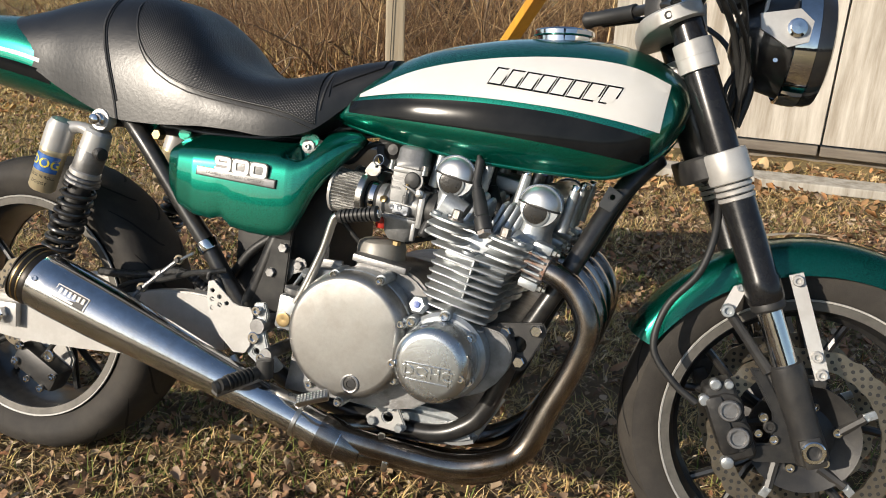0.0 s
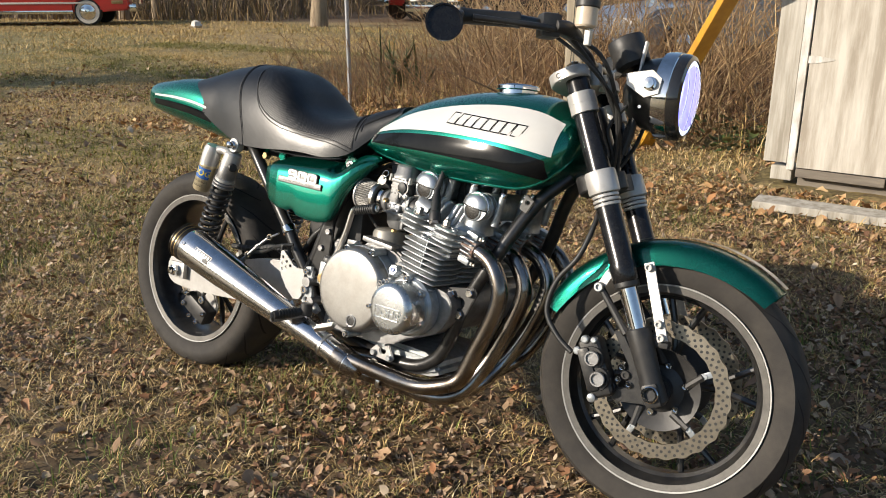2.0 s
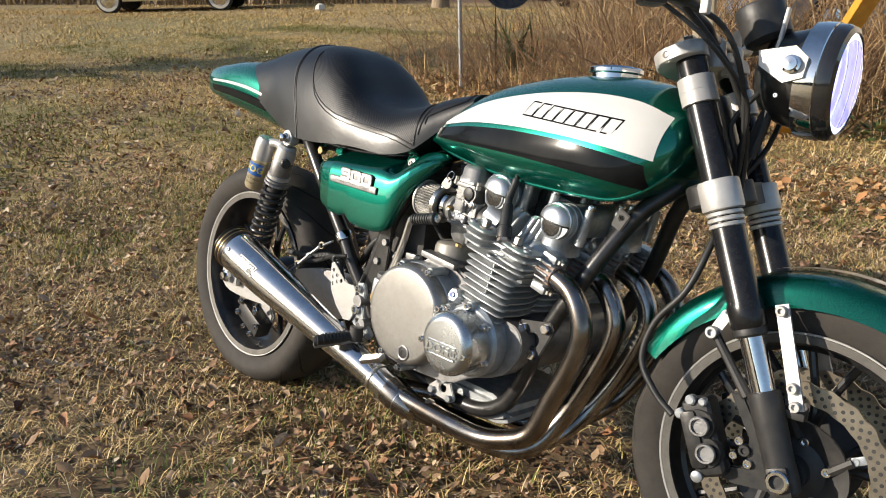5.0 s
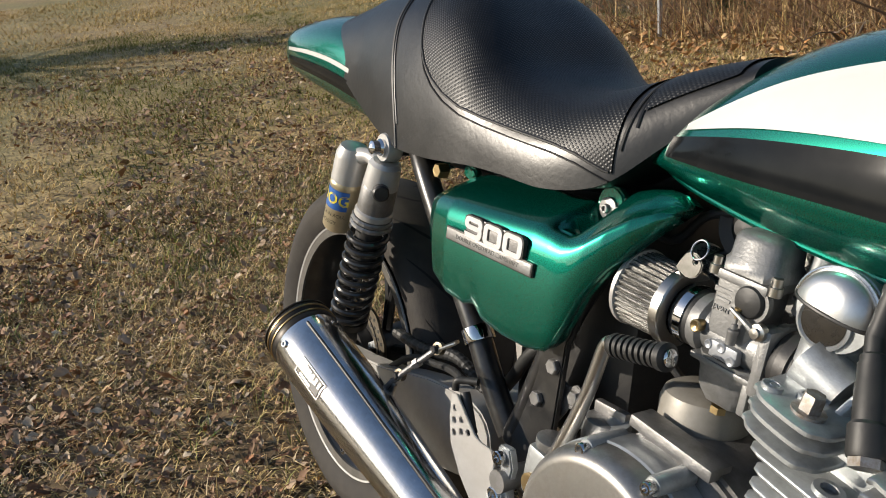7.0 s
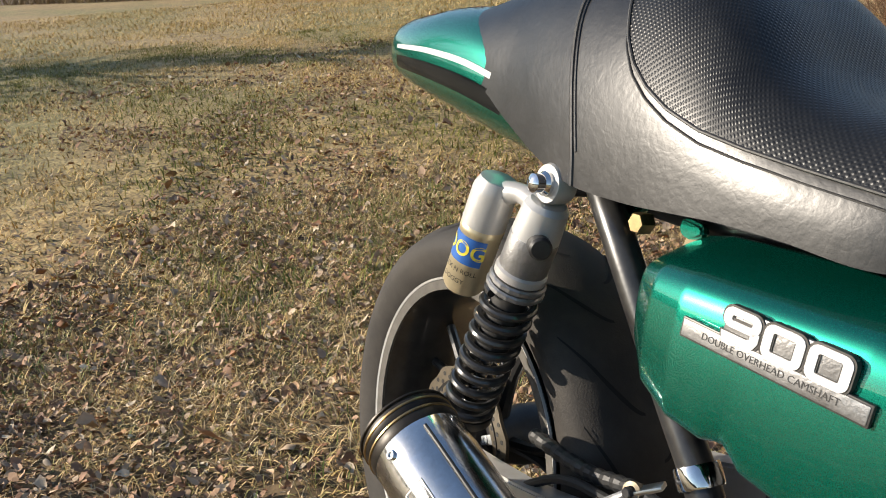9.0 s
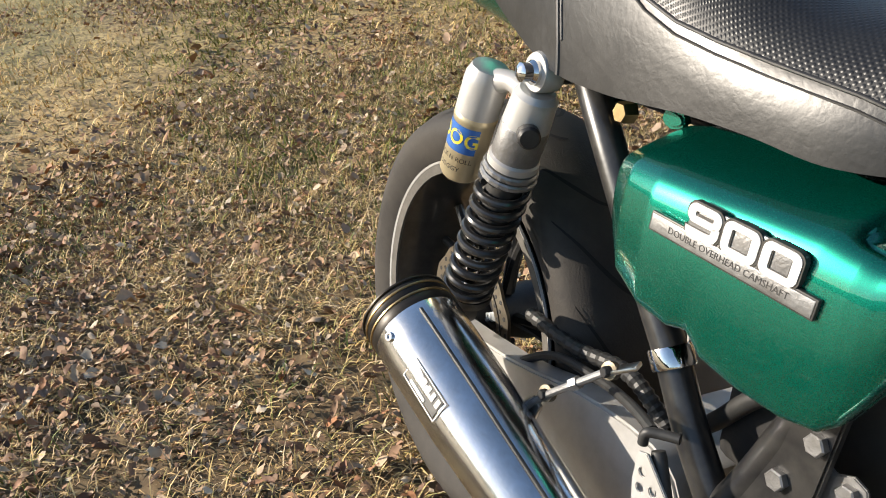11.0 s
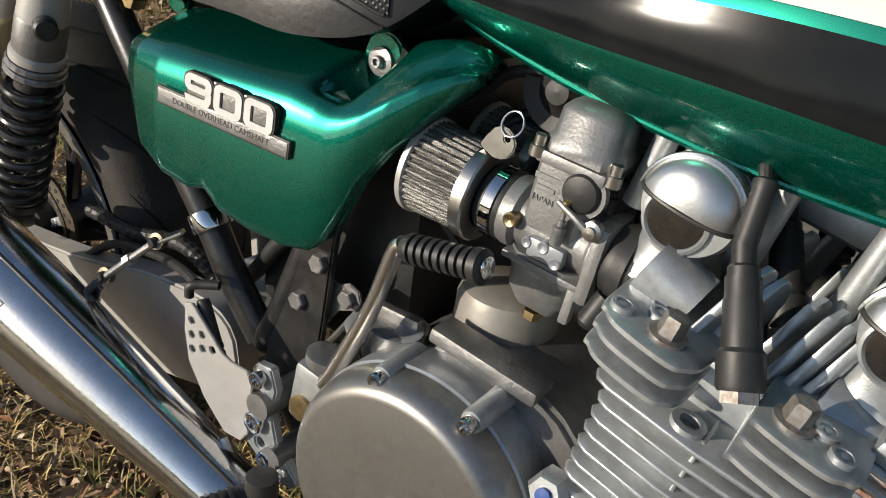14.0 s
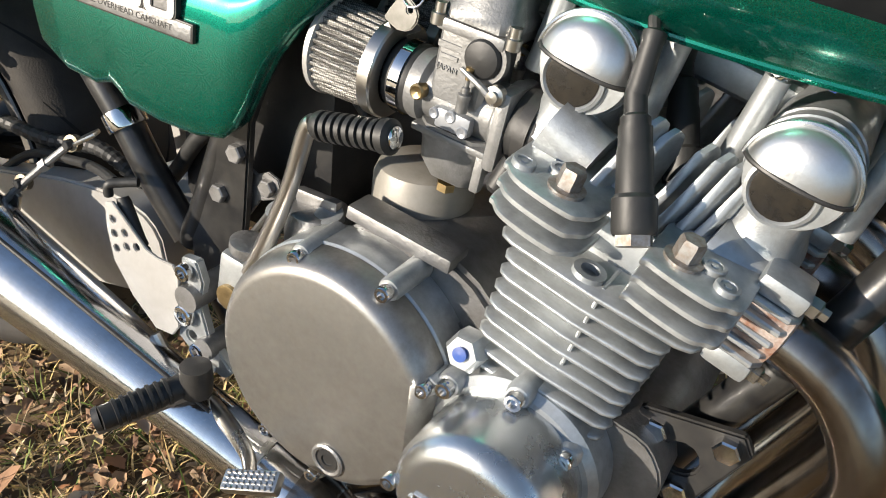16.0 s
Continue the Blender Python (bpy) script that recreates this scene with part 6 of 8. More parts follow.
# ---- shocks ----
def shock(s, label):
    top, bot = Vector((-1.079, 0.172 * s, 0.737)), Vector((-1.203, 0.172 * s, 0.408))
    m = aim(top, bot)
    L = (bot - top).length
    body = part("shock_absorber", lathe([(0.020, 0.022), (0.025, 0.028), (0.027, 0.060), (0.027, 0.105), (0.030, 0.108), (0.030, 0.116), (0.027, 0.118)], m, 32), silver_paint, bike, label)
    part("worn_sleeve", lathe([(0.0272, 0.064), (0.0278, 0.066), (0.0278, 0.104), (0.0272, 0.106)], m, 32), grey_alloy, body, "dull worn metal sleeve")
    part("top_eye", ring_lathe([(0.010, -0.012), (0.0200, -0.012), (0.0215, -0.008), (0.0215, 0.008), (0.0200, 0.012), (0.010, 0.012)], Matrix.Translation(top) @ AXIS_Y, 32), silver_paint, body)
    part("eye_bush", ring_lathe([(0.006, -0.0135), (0.0125, -0.0135), (0.0125, 0.0135), (0.006, 0.0135)], Matrix.Translation(top) @ AXIS_Y, 24), black_rubber, body)
    part("top_bolt", lathe([(0.013, -0.02), (0.013, 0.0), (0.010, 0.004), (0.010, 0.014), (0.006, 0.017), (0.0, 0.018)], Matrix.Translation(top + Vector((0, 0.016 * s, 0))) @ (AXIS_Y if s < 0 else Matrix.Rotation(radians(-90), 4, "X")), 16), chrome, body)
    part("mount_post", lathe([(0.013, 0), (0.013, 0.07)], Matrix.Translation(top + Vector((0, -0.01 * s, 0))) @ (Matrix.Rotation(radians(-90), 4, "X") if s < 0 else AXIS_Y), 16), black_paint, body)
    part("shaft", lathe([(0.009, 0.11), (0.009, L)], m, 16), chrome, body)
    part("inner_body", lathe([(0.021, 0.11), (0.021, 0.22)], m, 24), black_satin, body)
    for q, r in ((0.118, 0.033), (0.127, 0.034)):
        part("preload_ring", lathe([(r * 0.94, q), (r, q + 0.002), (r, q + 0.006), (r * 0.94, q + 0.008)], m, 18), grey_alloy, body, smooth=False)
    coil = [m @ Vector((0.0285 * math.cos(a), 0.0285 * math.sin(a), 0.140 + 0.176 * a / (2 * math.pi * 9.2))) for a in [2 * math.pi * 9.2 * k / 230 for k in range(231)]]
    part("coil_spring", tube(coil, 0.0053, 10, smooth=1), black_paint, body, "black coil spring")
    part("spring_seat", lathe([(0.033, L - 0.038), (0.034, L - 0.034), (0.034, L - 0.028), (0.014, L - 0.02), (0.013, L)], m, 28), black_satin, body)
    part("bottom_eye", ring_lathe([(0.008, -0.014), (0.020, -0.014), (0.020, 0.014), (0.008, 0.014)], Matrix.Translation(bot) @ AXIS_Y, 24), black_satin, body)
    if True:
        rt, rb = Vector((-1.159, 0.190 * s, 0.722)), Vector((-1.206, 0.190 * s, 0.592))
        rm = aim(rt, rb)
        res = part("reservoir", lathe([(0.010, -0.008), (0.020, -0.006), (0.0245, 0.004), (0.0255, 0.010), (0.0255, 0.052), (0.0262, 0.053), (0.0262, 0.058), (0.0255, 0.059), (0.0255, 0.132), (0.022, 0.138), (0.0, 0.138)], rm, 36), gold, body, "champagne gold reservoir with blue sticker")
        part("reservoir_head", lathe([(0.008, -0.0095), (0.021, -0.0075), (0.0256, 0.004), (0.0262, 0.010), (0.0262, 0.050), (0.0256, 0.0505)], rm, 36), silver_paint, body)
        part("bridge_arm", tube([rt + (rb - rt) * 0.10, rt * 0.5 + (top + (bot - top) * 0.09) * 0.5 + Vector((0, 0, 0.004)), top + (bot - top) * 0.10], [0.017, 0.011, 0.015], 14), silver_paint, body)
        # blue sticker with yellow lettering, wrapped on the reservoir
        bluec = sticker_blue
        stb = bmesh.new()
        a0 = math.atan2(*(rm.to_3x3().inverted() @ Vector((0.35, s * 1.0, 0))).yx)
        bridge(stb, [[rm @ Vector((0.0259 * math.cos(a), 0.0259 * math.sin(a), h)) for a in [a0 + q * 0.12 for q in range(-9, 10)]] for h in (0.062, 0.096)], closed=False, caps=False)
        part("sticker", stb, bluec, body)
        for txt, size, h0, mat_, sp in (("DOG", 0.026, 0.079, sticker_yellow, 1.05), ("ROCK N ROLL", 0.0085, 0.106, black_satin, 1.0), ("DOGGY", 0.0085, 0.119, black_satin, 1.0)):
            flat = text_mesh(txt, size, 0.0, Matrix(), space=sp, bold=0.0005 if size > 0.02 else 0)
            for v in flat.verts:
                a = a0 - v.co.x / 0.0262
                v.co = rm @ Vector((0.0263 * math.cos(a), 0.0263 * math.sin(a), h0 - v.co.y))
            part("sticker_lettering", flat, mat_, body, smooth=False)
    knob = top + (bot - top) * 0.19
    part("damping_knob", lathe([(0.010, 0.014), (0.0125, 0.02), (0.0125, 0.040), (0.010, 0.043), (0.0, 0.0435)], aim(knob, knob + Vector((0.9, 0.45 * s, -0.1))), 24), black_satin, body)
    return body


sticker_blue = material("sticker_blue", (0.03, 0.13, 0.42), (0.03, 0.11, 0.36), 30, 0.35)
sticker_yellow = material("sticker_yellow", (0.75, 0.62, 0.05), (0.68, 0.55, 0.05), 30, 0.4)
shock(-1, "piggyback rear shock with black spring")
shock(1, "piggyback rear shock with black spring")

# ---- rider's foot gear on the right ----
GUARD = [(-0.803, 0.468), (-0.792, 0.472), (-0.750, 0.436), (-0.737, 0.432), (-0.715, 0.432), (-0.708, 0.420), (-0.712, 0.362), (-0.722, 0.348), (-0.745, 0.346), (-0.775, 0.372), (-0.798, 0.405), (-0.804, 0.44)]
guard = part("heel_guard", plate(GUARD, -0.221, -0.2245, 0.0008, holes=[(-0.793, 0.453, 0.0042), (-0.793, 0.437, 0.0042), (-0.792, 0.421, 0.0042), (-0.778, 0.443, 0.0042), (-0.777, 0.428, 0.0042), (-0.763, 0.433, 0.0042)]), silver_paint, bike, "drilled aluminium heel guard")
rear_set = part("rear_set_plate", plate([(-0.712, 0.440), (-0.692, 0.442), (-0.684, 0.420), (-0.690, 0.395), (-0.680, 0.360), (-0.650, 0.330), (-0.662, 0.318), (-0.695, 0.325), (-0.722, 0.345), (-0.715, 0.385)], -0.206, -0.217, 0.002, holes=[(-0.702, 0.402, 0.006), (-0.703, 0.352, 0.006)], curve=0), cast_alloy, bike, "machined aluminium footrest plate")
for x, z, r in ((-0.703, 0.428, 0.009), (-0.706, 0.378, 0.0115), (-0.690, 0.343, 0.009), (-0.676, 0.325, 0.007)):
    part("plate_bolt", bolt((x, -0.218, z), RIGHT, r, 0.008), chrome, rear_set)
part("standoff", lathe([(0.014, 0), (0.014, 0.10)], Matrix.Translation((-0.700, -0.125, 0.40)) @ AXIS_Y, 20), grey_alloy, rear_set)
part("standoff", lathe([(0.012, 0), (0.012, 0.10)], Matrix.Translation((-0.680, -0.125, 0.35)) @ AXIS_Y, 20), grey_alloy, rear_set)
peg = part("footpeg", tube([(-0.672, -0.245, 0.330), (-0.690, -0.280, 0.322), (-0.708, -0.324, 0.318)], [0.011, 0.0125, 0.0115], 16), black_rubber, bike, "black folding footpeg with ribbed rubber")
for k in range(7):
    t = 0.3 + 0.09 * k
    c = Vector((-0.672, -0.245, 0.330)).lerp((-0.708, -0.324, 0.318), t)
    part("peg_rib", ring_lathe([(0.011, -0.002), (0.0135, -0.0015), (0.0135, 0.0015), (0.011, 0.002)], aim(c, (-0.708, -0.324, 0.318)), 18), black_rubber, peg)
part("peg_sole", box((0.020, 0.090, 0.008), pose(-0.697, -0.285, 0.310, 10, 8, -28), 0.003), grey_alloy, peg)
part("peg_hinge", lathe([(0.015, -0.016), (0.016, 0.0), (0.015, 0.016), (0.0, 0.017)], Matrix.Translation((-0.668, -0.246, 0.334)), 24), black_satin, peg)
part("peg_end", lathe([(0.0125, 0), (0.011, 0.006), (0.0, 0.008)], aim((-0.714, -0.320, 0.3125), (-0.74, -0.36, 0.302)), 16), black_rubber, peg)
pedal = part("brake_pedal", tube([(-0.690, -0.228, 0.300), (-0.640, -0.238, 0.292), (-0.590, -0.262, 0.296), (-0.560, -0.290, 0.310)], [0.010, 0.009, 0.007, 0.006], 12), brushed, bike, "steel brake pedal with cross-hatched tip")
part("pedal_tip", box((0.055, 0.020, 0.011), pose(-0.548, -0.300, 0.318, 25, -18, 14), 0.003), brushed, pedal)
studs = bmesh.new()
for i in range(9):
    for j in range(4):
        box((0.0038, 0.0032, 0.0022), pose(-0.548, -0.300, 0.318, 25, -18, 14) @ Matrix.Translation((-0.0225 + 0.0056 * i, -0.0070 + 0.0047 * j, 0.0060)), 0.0006, studs, 1)
part("tip_studs", studs, brushed, pedal, smooth=False)
part("pedal_rod", tube([(-0.745, -0.225, 0.340), (-0.725, -0.225, 0.310), (-0.705, -0.228, 0.285)], 0.006, 10), brushed, pedal)
part("rod_joint", lathe([(0.0075, 0), (0.0075, 0.018)], aim((-0.728, -0.225, 0.315), (-0.712, -0.227, 0.293)), 6), brass, pedal)
cyl = part("rear_master_cylinder", lathe([(0.006, 0), (0.007, 0.005), (0.007, 0.045), (0.0075, 0.046), (0.0075, 0.050), (0.006, 0.052), (0.0075, 0.054), (0.0075, 0.058), (0.006, 0.060), (0.0075, 0.062), (0.0075, 0.066), (0.005, 0.070)], aim((-0.792, -0.212, 0.472), (-0.755, -0.215, 0.40)), 20), black_satin, bike, "black rear brake master cylinder")
part("banjo_cap", tube([(-0.808, -0.215, 0.470), (-0.806, -0.215, 0.482), (-0.796, -0.208, 0.485), (-0.782, -0.200, 0.487)], 0.0048, 12), black_rubber, cyl)
# kick starter
kick = part("kick_starter", tube([(-0.636, -0.205, 0.450), (-0.620, -0.205, 0.480), (-0.592, -0.205, 0.548), (-0.576, -0.205, 0.602), (-0.568, -0.205, 0.612)], [0.009, 0.009, 0.0075, 0.0075, 0.008], 14), brushed, bike, "folded steel kick starter with ribbed rubber")
K0, K1 = Vector((-0.566, -0.205, 0.611)), Vector((-0.488, -0.211, 0.6255))
kprof = [(0.010, 0)]
for j in range(8):
    h = 0.005 + 0.0078 * j
    kprof += [(0.0122, h), (0.0122, h + 0.0044), (0.0098, h + 0.0050), (0.0098, h + 0.0074)]
part("pedal_rubber", lathe(kprof + [(0.0135, 0.0675), (0.0135, 0.0745), (0.010, 0.077)], aim(K0, K1), 22), black_rubber, kick, "ribbed black rubber")
part("pedal_end", lathe([(0.0085, 0.073), (0.0085, 0.0785), (0.006, 0.080), (0.0, 0.0805)], aim(K0, K1), 18), chrome, kick)
part("kick_boss", box((0.036, 0.030, 0.062), pose(-0.652, -0.198, 0.430, 0, 8, 0), 0.006), cast_alloy, kick)
part("boss_cap", lathe([(0.017, 0), (0.018, 0.003), (0.018, 0.010), (0.013, 0.012), (0.0, 0.0125)], pose(-0.645, -0.197, 0.464, 0, 8, 0), 24), grey_alloy, kick)
part("boss_seat", lathe([(0.013, 0), (0.013, 0.004), (0.010, 0.0045), (0.0, 0.0035)], Matrix.Translation((-0.654, -0.213, 0.418)) @ AXIS_Y, 22), brass, kick)
part("pinch_bolt", bolt((-0.664, -0.195, 0.398), (-1, -0.3, 0), 0.007, 0.010), chrome, kick)
# clutter behind the kick starter
lever = part("shift_bracket", plate([(-0.692, 0.522), (-0.676, 0.514), (-0.662, 0.521), (-0.650, 0.517), (-0.646, 0.506), (-0.652, 0.496), (-0.672, 0.488), (-0.690, 0.462), (-0.702, 0.466), (-0.698, 0.490)], -0.148, -0.152, 0.001), grey_alloy, bike, "pale steel bracket with hex bolt")
part("bracket_bolt", bolt((-0.661, -0.152, 0.506), RIGHT, 0.0090, 0.007, "hex"), grey_alloy, lever)
part("bracket_rod", tube([(-0.645, -0.155, 0.500), (-0.665, -0.158, 0.468), (-0.69, -0.160, 0.434)], 0.0042, 8), brushed, lever)
for x, z in ((-0.545, 0.475), (-0.60, 0.46)):
    part("case_plug", lathe([(0.013, 0), (0.013, 0.008), (0.009, 0.009), (0, 0.007)], pose(x - 0.03, -0.17, z + 0.035, 20, 0, 0), 20), cast_alloy, engine)
# engine mounting plates
front_mount = part("engine_mount", plate([(-0.278, 0.460), (-0.202, 0.471), (-0.193, 0.456), (-0.226, 0.385), (-0.246, 0.383), (-0.281, 0.445)], -0.160, -0.169, 0.002, holes=[(-0.240, 0.428, 0.0145)]), black_satin, bike, "black triangular engine mounting plate")
for x, z in ((-0.263, 0.447), (-0.211, 0.457), (-0.235, 0.400)):
    part("mount_bolt", bolt((x, -0.169, z), RIGHT, 0.0105, 0.010, "hex"), chrome, front_mount)
rear_mount = part("engine_mount", plate([(-0.505, 0.252), (-0.470, 0.282), (-0.455, 0.292), (-0.445, 0.282), (-0.425, 0.242), (-0.435, 0.232), (-0.495, 0.238)], -0.158, -0.166, 0.002, holes=[(-0.462, 0.258, 0.010)]), silver_paint, bike, "dull triangular engine mounting plate")
for x, z in ((-0.490, 0.248), (-0.456, 0.280), (-0.438, 0.243)):
    part("mount_bolt", bolt((x, -0.166, z), RIGHT, 0.0085, 0.009, "hex"), cast_alloy, rear_mount)

# ---- badge on the side cover ----
bm4 = Matrix.Translation((-0.762, -0.2165, 0.6600)) @ pose(0, 0, 0, 90, 0, 4.6) @ pose(0, 0, 0, 0, 0, -4.6)
bar = part("badge", box((0.149, 0.0135, 0.006), bm4, 0.0012, seg=2), grey_alloy, cover, "satin metal badge with raised numerals")
badge_dark = material("badge_dark", (0.055, 0.052, 0.048), (0.09, 0.085, 0.08), 60, 0.4, 0.5)
part("badge_backing", box((0.098, 0.024, 0.0036), bm4 @ Matrix.Translation((0.0085, 0.0190, 0.0)), 0.0012), grey_alloy, cover)
part("badge_border", box((0.152, 0.0165, 0.0045), bm4, 0.0012), badge_dark, cover)
badge_white = material("badge_white", (0.74, 0.74, 0.73), (0.64, 0.63, 0.62), 60, 0.3, 0.3)


def numeral(kind, m, w, h, t, deep):
    """A squarish racing numeral as one raised ribbon of width t."""
    def rounded(x0, x1, y0, y1, r):
        out = []
        for cx, cy, a0 in ((x1 - r, y1 - r, 0), (x0 + r, y1 - r, 90), (x0 + r, y0 + r, 180), (x1 - r, y0 + r, 270)):
            out += [(cx + r * math.cos(radians(a0 + 18 * k)), cy + r * math.sin(radians(a0 + 18 * k))) for k in range(6)]
        return out
    bm = bmesh.new()
    low = -h / 2 if kind == "0" else -h * 0.10
    outer, inner = rounded(-w / 2, w / 2, low, h / 2, h * 0.27), rounded(-w / 2 + t, w / 2 - t, low + t * 0.8, h / 2 - t * 0.8, h * 0.27 - t * 0.75)
    loops = [[m @ Vector((x, y, z)) for x, y in pts] for pts, z in ((outer, -deep), (outer, deep), (inner, deep), (inner, -deep))]
    vs = [[bm.verts.new(q) for q in lp] for lp in loops]
    n = len(outer)
    for a in range(4):
        for i in range(n):
            bm.faces.new((vs[a][i], vs[a][(i + 1) % n], vs[(a + 1) % 4][(i + 1) % n], vs[(a + 1) % 4][i]))
    if kind == "9":
        path = [(w / 2, 0.0), (w / 2, -h * 0.25), (w / 2 - h * 0.10, -h * 0.44), (w / 2 - h * 0.25, -h / 2), (-w / 2 + h * 0.08, -h / 2), (-w / 2 + h * 0.02, -h / 2 + t * 0.85), (w / 2 - t - h * 0.12, -h / 2 + t * 0.85), (w / 2 - t, -h * 0.22), (w / 2 - t, 0.0)]
        bridge(bm, [[m @ Vector((x, y, z)) for x, y in path] for z in (-deep, deep)])
    return bm


for k, ch in enumerate("900"):
    nm = bm4 @ Matrix.Translation((-0.026 + 0.0340 * k, 0.0185, 0.0)) @ Matrix.Shear("XY", 4, (0.0, 0.0))
    part("numeral_edge", numeral(ch, nm, 0.0345, 0.0285, 0.0098, 0.0028), badge_dark, cover, smooth=False)
    part("numeral", numeral(ch, nm, 0.0312, 0.0252, 0.0070, 0.0036), badge_white, cover, "white-faced numeral", smooth=False)
part("badge_lettering", text_mesh("DOUBLE OVERHEAD CAMSHAFT", 0.0076, 0.0033, bm4 @ Matrix.Translation((0, -0.0002, 0.0))), black_satin, cover, smooth=False)
# tank emblem: plain slanted white blocks with dark edges in place of the maker's lettering
for k in range(8):
    x, z = -0.318 + 0.0262 * k, 0.868 - 0.0026 * k
    for grow, half, tall, mat_, name_ in ((0.0026, 0.0124, 0.0150, black_stripe, "emblem_edge"), (0.0036, 0.0098, 0.0122, white_paint, "emblem_block")):
        rows = [[(x + dx * half + 0.0060 * dz, -(tank_width(x + dx * half, z + dz * tall) + g), z + dz * tall - 0.1 * dx * half) for dx, dz in ((-1, -1), (0, -1), (1, -1), (1, 0), (1, 1), (0, 1), (-1, 1), (-1, 0))] for g in (0.0012, grow)]
        part(name_, bridge(bmesh.new(), rows), mat_, tank, smooth=False)

# ---- front end, turned a little to the left ----
def S(x, y, z):
    return STEER @ Vector((x, y, z))


FORK_Y = 0.108


def on_fork(s, h, ahead=0.0, out=0.0):
    """A place h metres above the axle on a fork leg's line, before the steering turn."""
    side = Vector((RAKE.z, 0, -RAKE.x))
    return FRONT + Vector((0, s * (FORK_Y + out), 0)) + RAKE * h + side * ahead


for s in (-1, 1):
    m = STEER @ aim(on_fork(s, 0), on_fork(s, 0.8))
    leg = part("fork_leg", lathe([(0.0265, 0.245), (0.0300, 0.250), (0.0300, 0.285), (0.0275, 0.290), (0.0275, 0.450), (0.0265, 0.455), (0.0265, 0.735), (0.024, 0.742), (0.0, 0.742)], m, 36), black_anodised, bike, "black upside-down fork leg with chrome slider")
    part("dust_seal", lathe([(0.0245, 0.232), (0.0275, 0.236), (0.0275, 0.246), (0.0265, 0.248)], m, 30), black_rubber, leg)
    part("slider", lathe([(0.0205, 0.125), (0.0205, 0.240)], m, 28), chrome, leg, "chrome slider tube")
    part("axle_lug", lathe([(0.018, -0.030), (0.026, -0.022), (0.0265, 0.0), (0.0245, 0.040), (0.0260, 0.075), (0.0275, 0.130), (0.0265, 0.140), (0.0215, 0.142)], m, 28), black_satin, leg)
    part("axle_clamp", box((0.055, 0.036, 0.052), m @ Matrix.Translation((0, 0, -0.004)), 0.008), black_satin, leg)
    part("axle_end", ring_lathe([(0.012, 0.003), (0.0175, 0.003), (0.0185, 0.006), (0.0185, 0.033), (0.0165, 0.035), (0.012, 0.035)], STEER @ Matrix.Translation(on_fork(s, 0)) @ (AXIS_Y if s < 0 else Matrix.Rotation(radians(-90), 4, "X")), 30), chrome, leg)
    # lower yoke clamp with stacked collars
    part("lower_clamp", lathe([(0.029, 0.446), (0.0345, 0.448), (0.0352, 0.452), (0.0352, 0.494), (0.0335, 0.498), (0.029, 0.499)], m, 36), silver_paint, leg, "machined alloy yoke clamp")
    part("clamp_ear", box((0.030, 0.020, 0.046), m @ Matrix.Translation((-0.030, 0, 0.473)), 0.004), silver_paint, leg)
    for q in (0.462, 0.484):
        part("clamp_bolt", bolt(m @ Vector((-0.030, -0.010, q)), STEER.to_3x3() @ RIGHT, 0.0055, 0.005), chrome, leg)
    for q, r in ((0.4165, 0.0298), (0.4265, 0.0304), (0.4365, 0.0300)):
        part("collar", lathe([(r - 0.003, q), (r, q + 0.002), (r, q + 0.007), (r - 0.003, q + 0.009)], m, 20), silver_paint, leg)
    part("bracket_clamp", lathe([(0.027, 0.632), (0.0315, 0.633), (0.0315, 0.680), (0.027, 0.681)], m, 32), silver_paint, leg, "bright alloy headlamp clamp")
    part("clamp_band", lathe([(0.0275, 0.655), (0.0322, 0.6555), (0.0322, 0.659), (0.0275, 0.6595)], m, 32), silver_paint, leg)
yoke = bmesh.new()
outline = [(-0.06, -0.02), (-0.055, -0.10), (-0.03, -0.142), (0.02, -0.148), (0.042, -0.115), (0.03, -0.05), (0.05, 0.0), (0.03, 0.05), (0.042, 0.115), (0.02, 0.148), (-0.03, 0.142), (-0.055, 0.10), (-0.06, 0.02)]
base = FRONT + RAKE * 0.722 + Vector((-0.012, 0, 0))
ym = STEER @ Matrix.Translation(base) @ Matrix.Rotation(math.atan2(-RAKE.x, RAKE.z), 4, "Y").inverted()
pts = spline([(x, y, 0) for x, y in outline] + [(*outline[0], 0)], 4)[:-1]
bridge(yoke, [[ym @ Vector((p.x * f, p.y * f, z)) for p in pts] for f, z in ((0.97, -0.013), (1, -0.010), (1, 0.010), (0.97, 0.013))])
part("top_yoke", yoke, silver_paint, bike, "alloy top yoke", angle=50)
low = bmesh.new()
base2 = FRONT + RAKE * 0.473 + Vector((-0.02, 0, 0))
lm = STEER @ Matrix.Translation(base2) @ Matrix.Rotation(math.atan2(-RAKE.x, RAKE.z), 4, "Y").inverted()
bridge(low, [[lm @ Vector((p.x * f * 0.9, p.y * f * 0.8, z)) for p in pts] for f, z in ((0.97, -0.02), (1, -0.016), (1, 0.016), (0.97, 0.02))])
part("lower_yoke", low, black_satin, bike)
for s in (-1, 1):
    part("fork_cap", lathe([(0.016, 0.742), (0.016, 0.752), (0.008, 0.756), (0.0, 0.757)], STEER @ aim(on_fork(s, 0), on_fork(s, 0.8)), 6), chrome, bike)
    ear = ym @ Vector((-0.014, s * 0.130, 0))
    part("yoke_ear", lathe([(0.013, -0.014), (0.014, -0.010), (0.014, 0.010), (0.013, 0.014)], Matrix.Translation(ear) @ AXIS_Y, 20), silver_paint, bike)
    part("ear_bolt", bolt(ear + Vector((0, -0.014, 0)), RIGHT, 0.007, 0.004), black_satin, bike)

